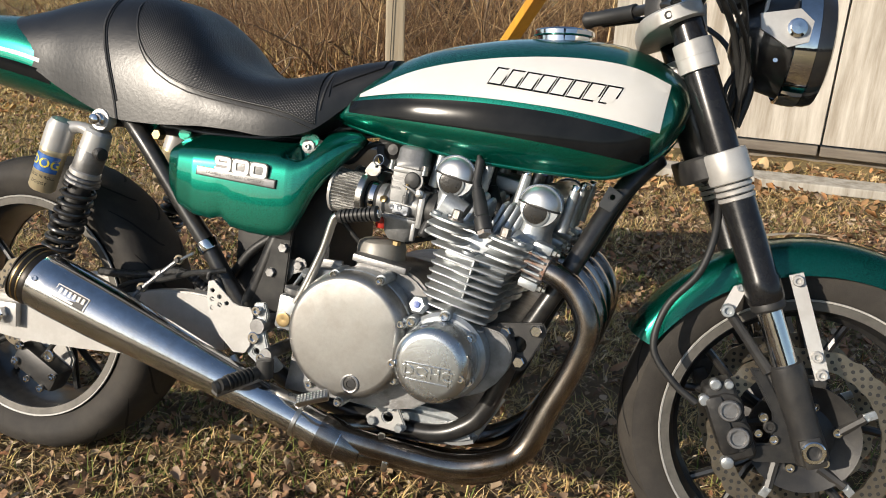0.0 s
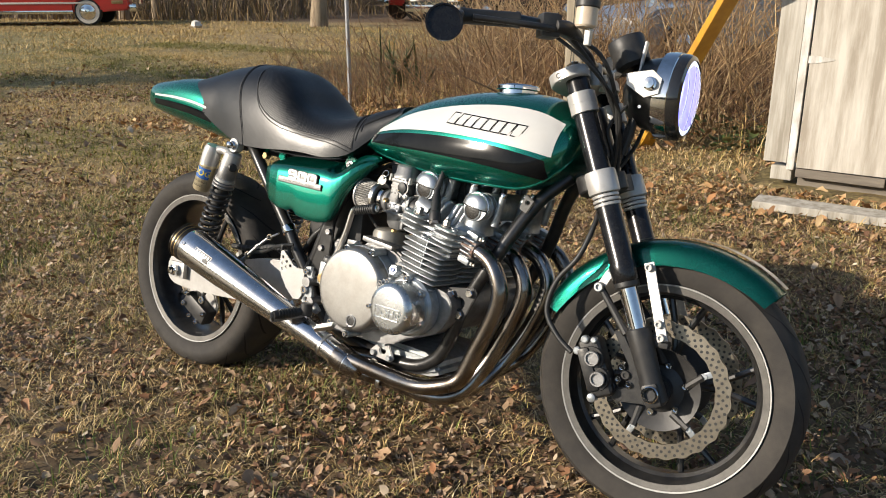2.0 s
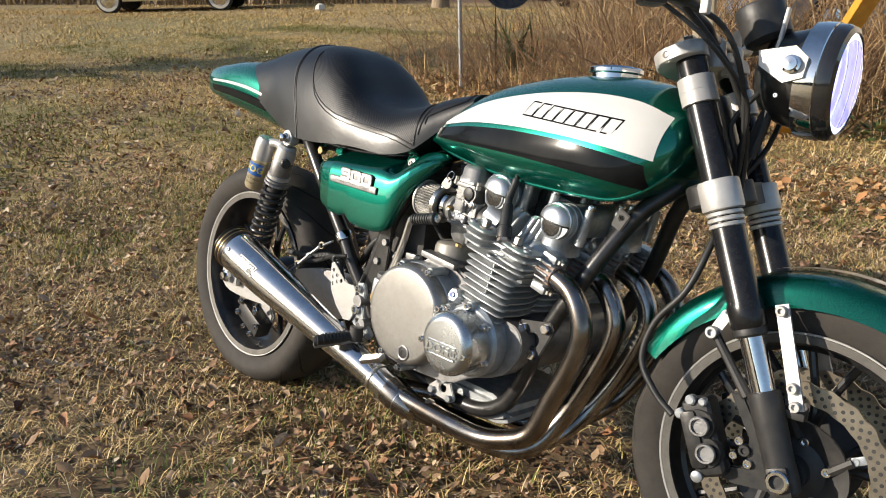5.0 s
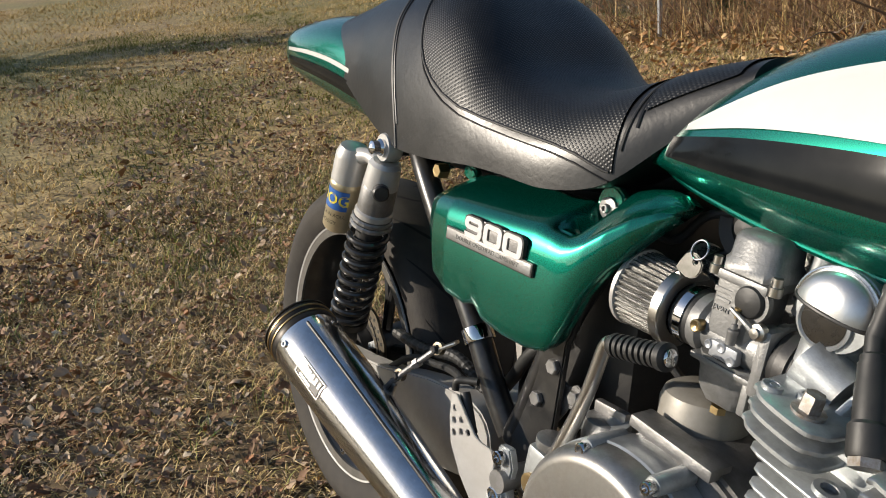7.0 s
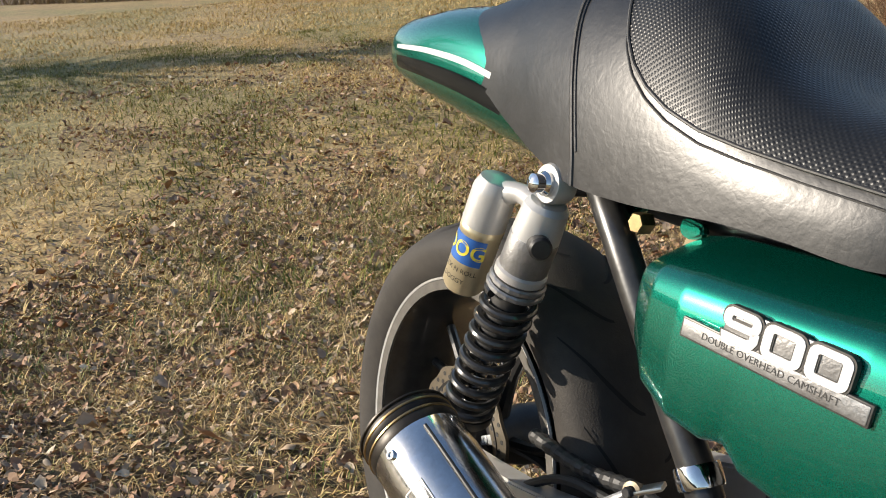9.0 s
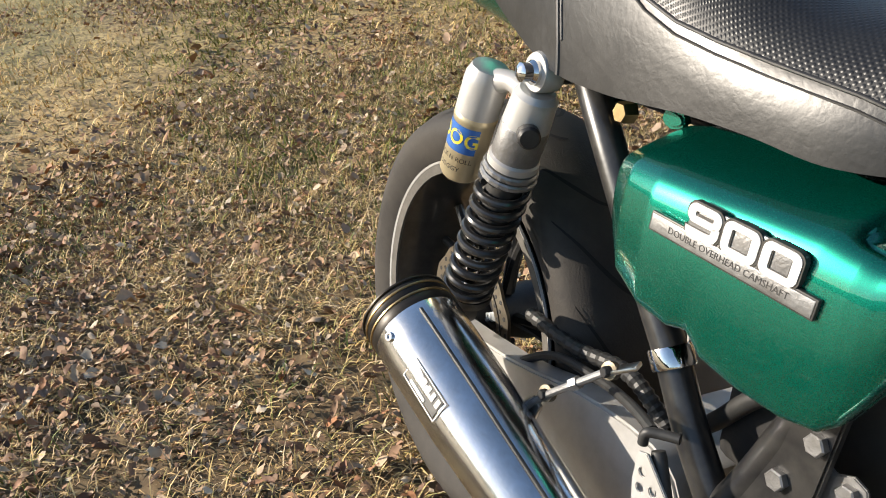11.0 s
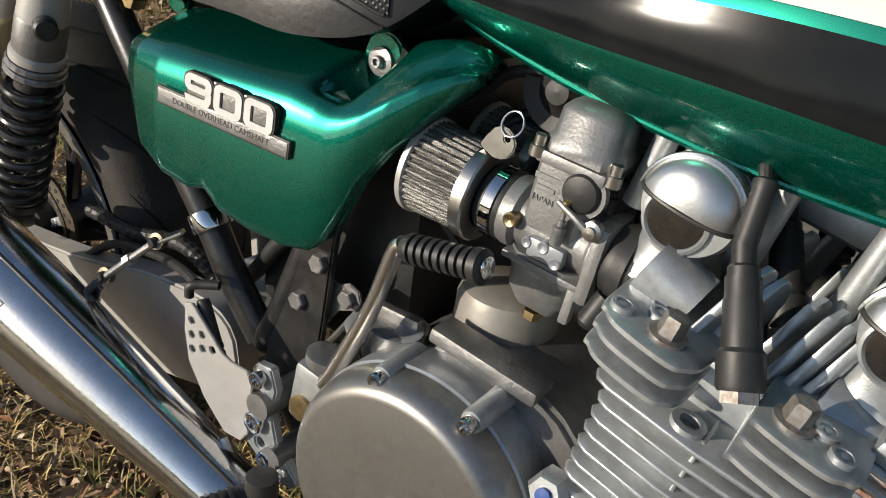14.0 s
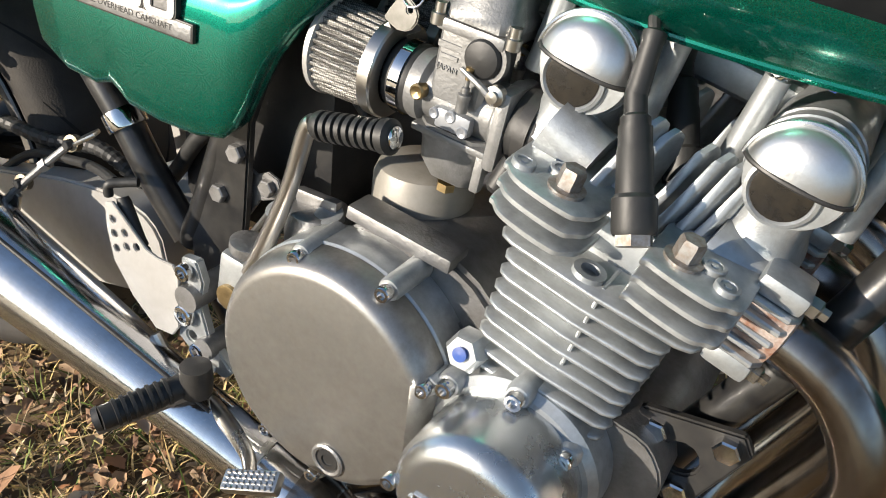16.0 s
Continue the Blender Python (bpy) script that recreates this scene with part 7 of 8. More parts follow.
# headlight
LC = S(0.137, 0.0, 0.962)
ld = (STEER.to_3x3() @ Vector((1, 0, -0.05))).normalized()
lm = aim(LC, LC + ld)
rim_black = material("rim_black", (0.012, 0.012, 0.013), (0.018, 0.018, 0.018), 30, 0.14, coat=0.6)
lamp = part("headlight", lathe([(0.0, -0.100), (0.030, -0.098), (0.058, -0.082), (0.078, -0.052), (0.087, -0.015), (0.0885, 0.010), (0.0885, 0.024)], lm, 56), black_paint, bike, "round black headlight with chrome rim and clear lens")
part("headlight_rim", ring_lathe([(0.088, 0.006), (0.094, 0.008), (0.0965, 0.018), (0.0965, 0.034), (0.093, 0.044), (0.084, 0.048), (0.082, 0.046), (0.083, 0.020)], lm, 64), rim_black, lamp, "glossy black rim")
part("rim_trim", ring_lathe([(0.0925, -0.014), (0.0968, -0.012), (0.0985, 0.004), (0.0985, 0.020), (0.0955, 0.022)], lm, 64), chrome, lamp, "chrome trim ring")
refl_mat = material("lamp_reflector", (0.88, 0.90, 1.0), (0.74, 0.75, 0.98), 30, 0.22, 1.0)
part("reflector", lathe([(0.083, 0.036), (0.070, 0.004), (0.050, -0.020), (0.022, -0.034), (0.016, -0.034)], lm, 48, caps=False), refl_mat, lamp)
facets = bmesh.new()
for k in range(20):
    a = 2 * math.pi * k / 20
    bridge(facets, [[lm @ Vector((r * math.cos(a + w), r * math.sin(a + w), h)) for r, h in ((0.082, 0.038), (0.062, 0.012), (0.030, -0.018))] for w in (-0.15, 0.0)], closed=False, caps=False)
part("reflector_facets", facets, refl_mat, lamp, smooth=False)
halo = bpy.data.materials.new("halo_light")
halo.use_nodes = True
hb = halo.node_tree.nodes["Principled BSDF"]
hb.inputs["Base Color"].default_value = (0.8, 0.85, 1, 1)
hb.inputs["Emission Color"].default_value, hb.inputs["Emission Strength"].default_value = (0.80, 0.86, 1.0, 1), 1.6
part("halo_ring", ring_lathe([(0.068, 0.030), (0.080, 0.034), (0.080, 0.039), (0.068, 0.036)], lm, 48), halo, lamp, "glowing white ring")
violet = material("violet_reflection", (0.42, 0.40, 0.95), (0.62, 0.62, 1.0), 60, 0.15, 0.6)
# reflector and violet cells emit faintly, in place of pale blue and violet reflections
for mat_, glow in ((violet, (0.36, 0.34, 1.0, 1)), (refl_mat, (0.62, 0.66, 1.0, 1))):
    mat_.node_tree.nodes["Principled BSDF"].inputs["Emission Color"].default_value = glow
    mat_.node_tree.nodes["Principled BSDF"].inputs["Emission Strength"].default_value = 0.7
for k in range(11):
    q = -0.060 + 0.012 * k
    reach = math.sqrt(0.067 ** 2 - q * q)
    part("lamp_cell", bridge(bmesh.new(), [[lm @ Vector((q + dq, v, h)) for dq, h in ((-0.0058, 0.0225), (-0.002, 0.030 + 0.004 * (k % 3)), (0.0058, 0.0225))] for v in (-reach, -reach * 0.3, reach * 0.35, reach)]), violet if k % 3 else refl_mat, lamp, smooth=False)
part("glow_disc", lathe([(0.069, 0.020), (0.069, 0.0225), (0.0, 0.0228)], lm, 40), refl_mat, lamp, "lamp face with its reflections put in as glow")
part("bulb_shield", lathe([(0.014, -0.03), (0.015, 0.006), (0.011, 0.014), (0.0, 0.016)], lm, 24), chrome, lamp)
glass = bpy.data.materials.new("lens_glass")
glass.use_nodes = True
gb = glass.node_tree.nodes["Principled BSDF"]
gb.inputs["Transmission Weight"].default_value, gb.inputs["Roughness"].default_value, gb.inputs["IOR"].default_value = 1.0, 0.03, 1.45
gb.inputs["Base Color"].default_value = (0.95, 0.96, 1.0, 1)
lens = part("lens", lathe([(0.0835, 0.0435), (0.078, 0.048), (0.058, 0.054), (0.030, 0.057), (0.0, 0.058)], lm, 48, caps=False), glass, lamp, "clear lens")
lens.visible_shadow = False
for s in (-1, 1):
    a, b = on_fork(s, 0.625), Vector((0.115, s * 0.096, 0.973))
    bracket = bmesh.new()
    side = Vector((0, s * 0.004, 0))
    rows = []
    for off in (-1, 1):
        rows.append([STEER @ (q + side * off) for q in (b + Vector((-0.050, s * 0.004, 0.020)), b + Vector((0.008, s * 0.006, 0.030)), b + Vector((0.030, s * 0.006, 0.012)), b + Vector((0.026, s * 0.006, -0.020)), b + Vector((-0.004, s * 0.006, -0.030)), b + Vector((-0.046, s * 0.004, -0.004)))])
    bridge(bracket, rows)
    part("lamp_bracket", bracket, silver_paint, lamp, "bright alloy bracket")
    part("lamp_bolt", lathe([(0.015, 0), (0.015, 0.004), (0.011, 0.005), (0.011, 0.013), (0.0, 0.014)], STEER @ Matrix.Translation(b + Vector((0.006, s * 0.010, 0))) @ (AXIS_Y if s < 0 else Matrix.Rotation(radians(-90), 4, "X")), 18), chrome, lamp)
part("lamp_screw", bolt(lm @ Vector((0.0, 0.0, -0.03)) + Vector((0, -0.085, -0.035)), RIGHT, 0.004, 0.004), chrome, lamp)

# handlebar with grips, levers, mirror, reservoir, gauge
bar_pts = [S(-0.22, -0.365, 1.052), S(-0.13, -0.30, 1.062), S(-0.06, -0.20, 1.060), S(-0.03, -0.12, 1.030), S(-0.028, -0.06, 1.012), S(-0.028, 0.06, 1.012), S(-0.03, 0.12, 1.030), S(-0.06, 0.20, 1.060), S(-0.13, 0.30, 1.062), S(-0.22, 0.365, 1.052)]
hbar = part("handlebar", tube(bar_pts, 0.011, 16, smooth=8), black_paint, bike, "black handlebar")
for s in (-1, 1):
    g0, g1 = S(-0.120, s * 0.290, 1.062), S(-0.222, s * 0.366, 1.052)
    part("grip", lathe([(0.017, 0), (0.0175, 0.004), (0.0160, 0.010), (0.0160, 0.112), (0.0180, 0.118), (0.0180, 0.126), (0.0, 0.127)], aim(g0, g1), 24), black_rubber, hbar, "black rubber grip")
    part("switch_housing", box((0.050, 0.052, 0.044), aim(S(-0.075, s * 0.238, 1.062), g1), 0.010), black_satin, hbar)
    part("lever", tube([S(-0.045, s * 0.215, 1.055), S(-0.070, s * 0.275, 1.052), S(-0.130, s * 0.330, 1.050), S(-0.185, s * 0.372, 1.048)], [0.009, 0.0075, 0.006, 0.007], 12), black_satin, hbar, "black hand lever")
    part("bar_riser", lathe([(0.019, 0), (0.019, 0.045), (0.014, 0.052)], STEER @ aim((-0.025, s * 0.045, 0.968), (-0.033, s * 0.045, 1.02)), 20), silver_paint, hbar)
mc = S(-0.205, -0.452, 1.018)
mirror = part("mirror", lathe([(0.0, -0.010), (0.026, -0.009), (0.035, -0.004), (0.0375, 0.004), (0.0375, 0.009), (0.034, 0.009), (0.033, 0.006), (0.0, 0.006)], aim(mc, mc + Vector((0.62, -0.72, 0.15))), 44), black_anodised, bike, "round black bar-end mirror")
part("mirror_arm", tube([S(-0.222, -0.366, 1.052), S(-0.205, -0.395, 1.050), mc], [0.010, 0.007, 0.006], 12), black_satin, mirror)
plastic = material("cloudy_plastic", (0.62, 0.52, 0.40), (0.55, 0.44, 0.32), 20, 0.35)
rc = S(-0.002, -0.215, 1.098)
resv = part("brake_reservoir", lathe([(0.020, -0.032), (0.023, -0.028), (0.023, 0.008)], Matrix.Translation(rc), 30), plastic, bike, "cloudy plastic brake fluid reservoir with black lid")
part("lid", lathe([(0.0245, 0.008), (0.026, 0.010), (0.026, 0.022), (0.023, 0.025), (0.0, 0.025)], Matrix.Translation(rc), 30), black_satin, resv, "black lid")
part("reservoir_post", box((0.014, 0.014, 0.04), Matrix.Translation(rc + Vector((0.004, 0.010, -0.048))), 0.003), silver_paint, resv)
part("master_cylinder", tube([S(-0.035, -0.165, 1.052), S(-0.04, -0.215, 1.060), S(-0.055, -0.25, 1.060)], [0.014, 0.018, 0.013], 14), black_satin, resv)
gc = S(0.035, -0.02, 1.058)
gauge = part("gauge", lathe([(0.030, -0.045), (0.040, -0.036), (0.0425, 0.0), (0.0425, 0.022), (0.040, 0.026), (0.036, 0.024), (0.0, 0.024)], aim(gc, gc + Vector((-0.45, -0.05, 0.9))), 40), black_satin, bike, "round black instrument")
part("gauge_face", lathe([(0.036, 0.0243), (0.0, 0.0245)], aim(gc, gc + Vector((-0.45, -0.05, 0.9))), 40), black_stripe, gauge)
part("gauge_bracket", box((0.006, 0.012, 0.085), STEER @ pose(0.082, -0.055, 1.030, 0, 6, 0), 0.002), silver_paint, gauge)
for pts, r in (([(-0.05, -0.22, 1.055), (0.02, -0.16, 1.02), (0.05, -0.10, 0.93), (0.05, -0.05, 0.80), (0.02, -0.03, 0.72)], 0.0048), ([(-0.04, -0.20, 1.05), (0.0, -0.15, 1.00), (0.03, -0.11, 0.95), (0.055, -0.06, 0.86), (0.05, -0.02, 0.75)], 0.0055),
               ([(-0.07, -0.24, 1.05), (0.01, -0.18, 0.99), (0.06, -0.09, 0.90), (0.03, -0.04, 0.78)], 0.004), ([(0.06, -0.05, 0.93), (0.03, -0.07, 0.87), (0.045, -0.05, 0.80), (0.0, -0.03, 0.74)], 0.0045),
               ([(-0.05, 0.22, 1.055), (0.05, 0.14, 0.98), (0.06, 0.06, 0.85), (0.0, 0.03, 0.74)], 0.005), ([(0.05, 0.0, 0.98), (0.075, -0.03, 0.90), (0.06, -0.03, 0.82)], 0.008), ([(0.07, 0.02, 0.95), (0.05, 0.0, 0.86), (0.03, 0.02, 0.78)], 0.009)):
    part("cable", tube([S(*p) for p in pts], r, 10), black_rubber, bike)

# front brake hose: down the leg, behind the fender to the caliper
part("brake_hose", tube([(0.045, -0.04, 0.74), (0.052, -0.10, 0.66), (0.035, -0.125, 0.585), (-0.01, -0.13, 0.52), (-0.022, -0.135, 0.45), (0.015, -0.14, 0.40), (0.055, -0.142, 0.372)], 0.0062, 12), black_rubber, bike, "black rubber brake hose")
# caliper
cal_grey = material("caliper_grey", (0.024, 0.024, 0.025), (0.045, 0.043, 0.04), 40, 0.4, 0.4, bump=0.15)
for s in (-1, 1):
    CM = STEER @ Matrix.Translation((0.098, s * 0.104, 0.342)) @ Matrix.Rotation(radians(-24), 4, "Y")
    cal = part("brake_caliper", box((0.052, 0.052, 0.135), CM, 0.014, seg=3), cal_grey, bike, "dark grey radial brake caliper")
    for q in (-0.024, 0.022):
        part("cylinder_bulge", lathe([(0.029, -0.014), (0.0285, -0.002), (0.026, 0.002), (0.0, 0.0022)], CM @ Matrix.Translation((0.0, s * 0.0262, q)) @ (AXIS_Y if s < 0 else Matrix.Rotation(radians(-90), 4, "X")), 28), cal_grey, cal)
    part("caliper_bridge", box((0.030, 0.070, 0.10), CM @ Matrix.Translation((-0.014, 0, 0)), 0.010), cal_grey, cal)
    for q in (-0.024, 0.022):
        part("piston_cap", lathe([(0.0175, 0), (0.0175, 0.004), (0.0160, 0.006), (0.0130, 0.006), (0.0125, 0.001), (0.0, 0.001)], CM @ Matrix.Translation((0.004, s * 0.0350, q)) @ (AXIS_Y if s < 0 else Matrix.Rotation(radians(-90), 4, "X")), 32), grey_alloy, cal, "bright machined piston cap")
    for dx, dz, r in ((-0.004, 0.066, 0.009), (-0.028, 0.046, 0.009), (-0.024, -0.062, 0.010), (0.016, 0.060, 0.007)):
        part("caliper_bolt", lathe([(r, 0), (r, 0.014), (r * 0.7, 0.016)], CM @ Matrix.Translation((dx, s * 0.016, dz)) @ (AXIS_Y if s < 0 else Matrix.Rotation(radians(-90), 4, "X")), 16), cast_alloy, cal)
    part("caliper_mount", plate([(0.12, 0.43), (0.145, 0.43), (0.20, 0.345), (0.245, 0.33), (0.235, 0.285), (0.15, 0.275), (0.11, 0.288), (0.115, 0.30), (0.17, 0.31), (0.165, 0.36)], -0.094, -0.104, 0.003) if s < 0 else plate([(0.12, 0.43), (0.145, 0.43), (0.20, 0.345), (0.245, 0.33), (0.235, 0.285), (0.15, 0.275), (0.11, 0.288), (0.115, 0.30), (0.17, 0.31), (0.165, 0.36)], 0.104, 0.094, 0.003), cal_grey, cal, at=STEER)
    for x, z, r in ((0.152, 0.352, 0.008), (0.163, 0.338, 0.010), (0.147, 0.325, 0.007), (0.172, 0.318, 0.008), (0.136, 0.305, 0.010)):
        part("mount_bolt", bolt(STEER @ Vector((x, s * 0.104, z)), STEER.to_3x3() @ Vector((0, s, 0)), r, 0.007), chrome if r < 0.009 else cal_grey, cal)
for k in range(6):
    a = 2 * math.pi * k / 6 + 0.3
    part("wheel_bolt", bolt(FM @ Vector((0.056 * math.cos(a), 0.056 * math.sin(a), 0.054)), FM.to_3x3() @ Vector((0, 0, 1)), 0.0085, 0.010), chrome, front_wheel)
part("hub_cover", lathe([(0.062, 0.030), (0.062, 0.048), (0.050, 0.055), (0.030, 0.058), (0.030, 0.085), (0.0, 0.085)], FM, 32), black_satin, front_wheel)

# fender: a green shell over the tyre, with bright stays
fend = bmesh.new()
rows = []
for k in range(33):
    a = radians(49) + radians(106) * k / 32
    wdt = 0.066 + 0.006 * math.sin(math.pi * k / 32)
    row = []
    for j in range(21):
        t = abs(-1 + 2 * j / 20)
        w, r = float(np.interp(t, [0, 0.4, 0.6, 0.72, 0.82, 1.0], [0, 0.62, 0.86, 0.96, 0.995, 1.03])), float(np.interp(t, [0, 0.4, 0.6, 0.72, 0.82, 1.0], [0.333, 0.3285, 0.320, 0.309, 0.298, 0.274 + 0.014 * abs(2 * k / 32 - 1) ** 2]))
        row.append(STEER @ (FRONT + Vector((r * math.cos(a), wdt * math.copysign(w, j - 10) if j != 10 else 0.0, r * math.sin(a)))))
    rows.append(row)
outer = bridge(fend, rows, closed=False, caps=False)
bmesh.ops.solidify(outer, geom=outer.faces[:], thickness=0.0025)
fender = part("front_fender", outer, green_paint, bike, "metallic green front fender with cream centre stripe", angle=50)
stripe = bmesh.new()
rows = []
for k in range(25):
    a = radians(50) + radians(60) * k / 24
    rows.append([STEER @ (FRONT + Vector((0.3375 * math.cos(a), w, 0.3375 * math.sin(a)))) for w in np.linspace(0.004, 0.052, 7)])
cream = material("cream_paint", (0.70, 0.58, 0.40), (0.62, 0.50, 0.34), 20, 0.35, coat=0.5)
bridge(stripe, rows, closed=False, caps=False)
part("cream_stripe", stripe, cream, fender, "cream stripe")
for s in (-1, 1):
    a0, a1 = STEER @ Vector((0.174, s * 0.092, 0.590)), STEER @ Vector((0.232, s * 0.108, 0.428))
    st = bmesh.new()
    d = (a1 - a0).normalized()
    sd = d.cross(Vector((0, 1, 0))).normalized()
    bridge(st, [[q + sd * w + Vector((0, o, 0)) for w, o in ((-0.011, -0.0025), (0.011, -0.0025), (0.011, 0.0025), (-0.011, 0.0025))] for q in (a0, a0.lerp(a1, 0.5), a1)])
    part("fender_stay", st, silver_paint, fender, "flat alloy stay", smooth=False)
    for q in (a0.lerp(a1, 0.06), a0.lerp(a1, 0.78), a0.lerp(a1, 0.95)):
        part("stay_bolt", bolt(q + Vector((0, s * 0.003, 0)), (0, s, 0), 0.009, 0.010), silver_paint, fender)
    b0, b1, b2 = STEER @ Vector((0.094, s * 0.090, 0.562)), STEER @ Vector((0.076, s * 0.100, 0.520)), STEER @ Vector((0.150, s * 0.105, 0.428))
    rs = bmesh.new()
    bridge(rs, [[q + Vector((w, o, w * 0.3)) for w, o in ((-0.012, -0.002), (0.012, -0.002), (0.012, 0.002), (-0.012, 0.002))] for q in (b0, b1)])
    part("fender_stay", rs, silver_paint, fender, smooth=False)
    part("stay_bolt", bolt(b1 + Vector((0, s * 0.003, 0)), (0, s, 0), 0.011, 0.012), cast_alloy, fender)
    part("stay_link", tube([b1, b1.lerp(b2, 0.5), b2], [0.0085, 0.008, 0.010], 10), black_satin, fender)
    part("stay_bolt", bolt(b0.lerp(b1, 0.1) + Vector((0, s * 0.003, 0)), (0, s, 0), 0.006, 0.006), cast_alloy, fender)
    part("lug_tab", box((0.040, 0.030, 0.014), STEER @ Matrix.Translation((0.222, s * 0.085, 0.418)), 0.003), black_satin, fender)

# ---- shed, timber and posts ----
plywood = material("weathered_plywood", (0.56, 0.52, 0.45), (0.31, 0.27, 0.215), 9, 0.85, bump=0.8, bump_scale=70, stretch=(1.6, 1.6, 0.16), vary=0.2)
ply2 = material("weathered_board", (0.50, 0.47, 0.41), (0.28, 0.25, 0.20), 12, 0.88, bump=0.8, bump_scale=70, stretch=(1.5, 1.5, 0.12), vary=0.2)
white_trim = material("flaking_white_paint", (0.72, 0.70, 0.66), (0.42, 0.39, 0.34), 16, 0.7, bump=0.4, bump_scale=90, stretch=(1, 1, 0.3))
grey_timber = material("grey_timber", (0.22, 0.19, 0.15), (0.12, 0.10, 0.08), 12, 0.88, bump=0.5, bump_scale=90, stretch=(0.15, 1, 1))
shed = tagged(new("shed"), "weathered grey plywood shed with a hinged door", "shed")
shed.matrix_world = pose(-0.53, 5.10, 0, 0, 0, -1)
part("side_wall", box((0.05, 2.6, 2.3), Matrix.Translation((0.03, 1.36, 1.30)), 0.004), ply2, shed, smooth=False)
part("front_wall", box((3.4, 0.04, 2.3), Matrix.Translation((1.72, 0.055, 1.30)), 0.003), ply2, shed, smooth=False)
part("corner_board", box((0.14, 0.030, 2.30), Matrix.Translation((0.07, 0.012, 1.260)), 0.004), ply2, shed, smooth=False)
part("corner_trim", box((0.045, 0.028, 2.34), Matrix.Translation((0.165, 0.006, 1.240)), 0.004), white_trim, shed, "flaking white trim strip", smooth=False)
door = part("door", box((1.02, 0.026, 2.07), Matrix.Translation((0.712, -0.004, 1.125)), 0.003), plywood, shed, "weathered plywood door panel", smooth=False)
part("door_gap", box((0.018, 0.02, 2.05), Matrix.Translation((0.194, 0.022, 1.2)), 0.001), black_satin, shed, smooth=False)
part("strap_hinge", plate([(0.195, 0.765), (0.235, 0.768), (0.34, 0.752), (0.34, 0.742), (0.235, 0.722), (0.195, 0.722)], -0.018, -0.022, 0.001), white_trim, door, "white painted strap hinge", smooth=False)
part("door", box((1.02, 0.026, 2.07), Matrix.Translation((1.745, -0.004, 1.125)), 0.003), plywood, shed, "weathered plywood door panel", smooth=False)
part("roof", box((4.0, 3.3, 0.08), pose(1.7, 1.4, 2.52, 4, 0, 0), 0.006), grey_timber, shed, smooth=False)
part("foundation_block", box((0.13, 0.15, 0.09), Matrix.Translation((0.11, 0.09, 0.04)), 0.01), ply2, shed, "weathered foundation block", smooth=False)
for k in range(6):
    part("sill_board", box((0.50, 0.14, 0.055), pose(0.45 + 0.515 * k, 0.06 - 0.01 * (k % 2), 0.055 - 0.004 * (k % 3), 0, 0.5 * (-1) ** k, 0.6 * (-1) ** k), 0.006), grey_timber, shed, smooth=False)
part("skid", box((3.1, 0.12, 0.10), Matrix.Translation((1.75, 0.12, 0.0)), 0.008), grey_timber, shed, smooth=False)
plank = part("timber_plank", box((2.6, 0.17, 0.045), pose(0.92, 4.46, 0.005, 1.5, 0, 1.2), 0.006), ply2, None, smooth=False)
tagged(plank, "pale weathered timber plank lying on the grass", "plank")
yellow_wood = material("yellow_paint", (0.62, 0.33, 0.035), (0.50, 0.25, 0.03), 10, 0.55, bump=0.2, stretch=(1, 1, 0.2))
b0, b1 = Vector((-1.62, 5.78, -0.05)), Vector((-0.72, 4.86, 1.20))
beam = part("leaning_beam", box((0.115, 0.05, 3.6), aim(b0, b1) @ Matrix.Rotation(radians(10), 4, "Z") @ Matrix.Translation((0, 0, 1.8)), 0.005), yellow_wood, None, smooth=False)
tagged(beam, "yellow painted timber beam leaning over the thicket", "beam")
post_wood = material("post_wood", (0.42, 0.36, 0.26), (0.28, 0.23, 0.16), 10, 0.85, bump=0.6, bump_scale=50, stretch=(1.4, 1.4, 0.1))
POST = Vector((-1.97, 5.26, 0))
post = part("wooden_post", box((0.125, 0.125, 2.6), Matrix.Translation(POST + Vector((0, 0, 1.2))) @ Matrix.Rotation(radians(20), 4, "Z"), 0.012), post_wood, None, smooth=False)
tagged(post, "rough square wooden post with splits", "post")
crack = part("post_split", box((0.006, 0.002, 1.1), Matrix.Translation(POST + Vector((0.012, -0.074, 0.75))) @ pose(0, 0, 0, 0, 2, 20), 0.0005), black_satin, post, smooth=False)
galv = material("galvanised", (0.42, 0.43, 0.44), (0.34, 0.34, 0.35), 30, 0.45, 0.7)
pole = part("metal_pole", lathe([(0.021, -0.1), (0.021, 2.4), (0.0, 2.402)], Matrix.Translation((-4.95, 6.10, 0)), 14), galv, None)
tagged(pole, "thin galvanised metal pole", "pole")

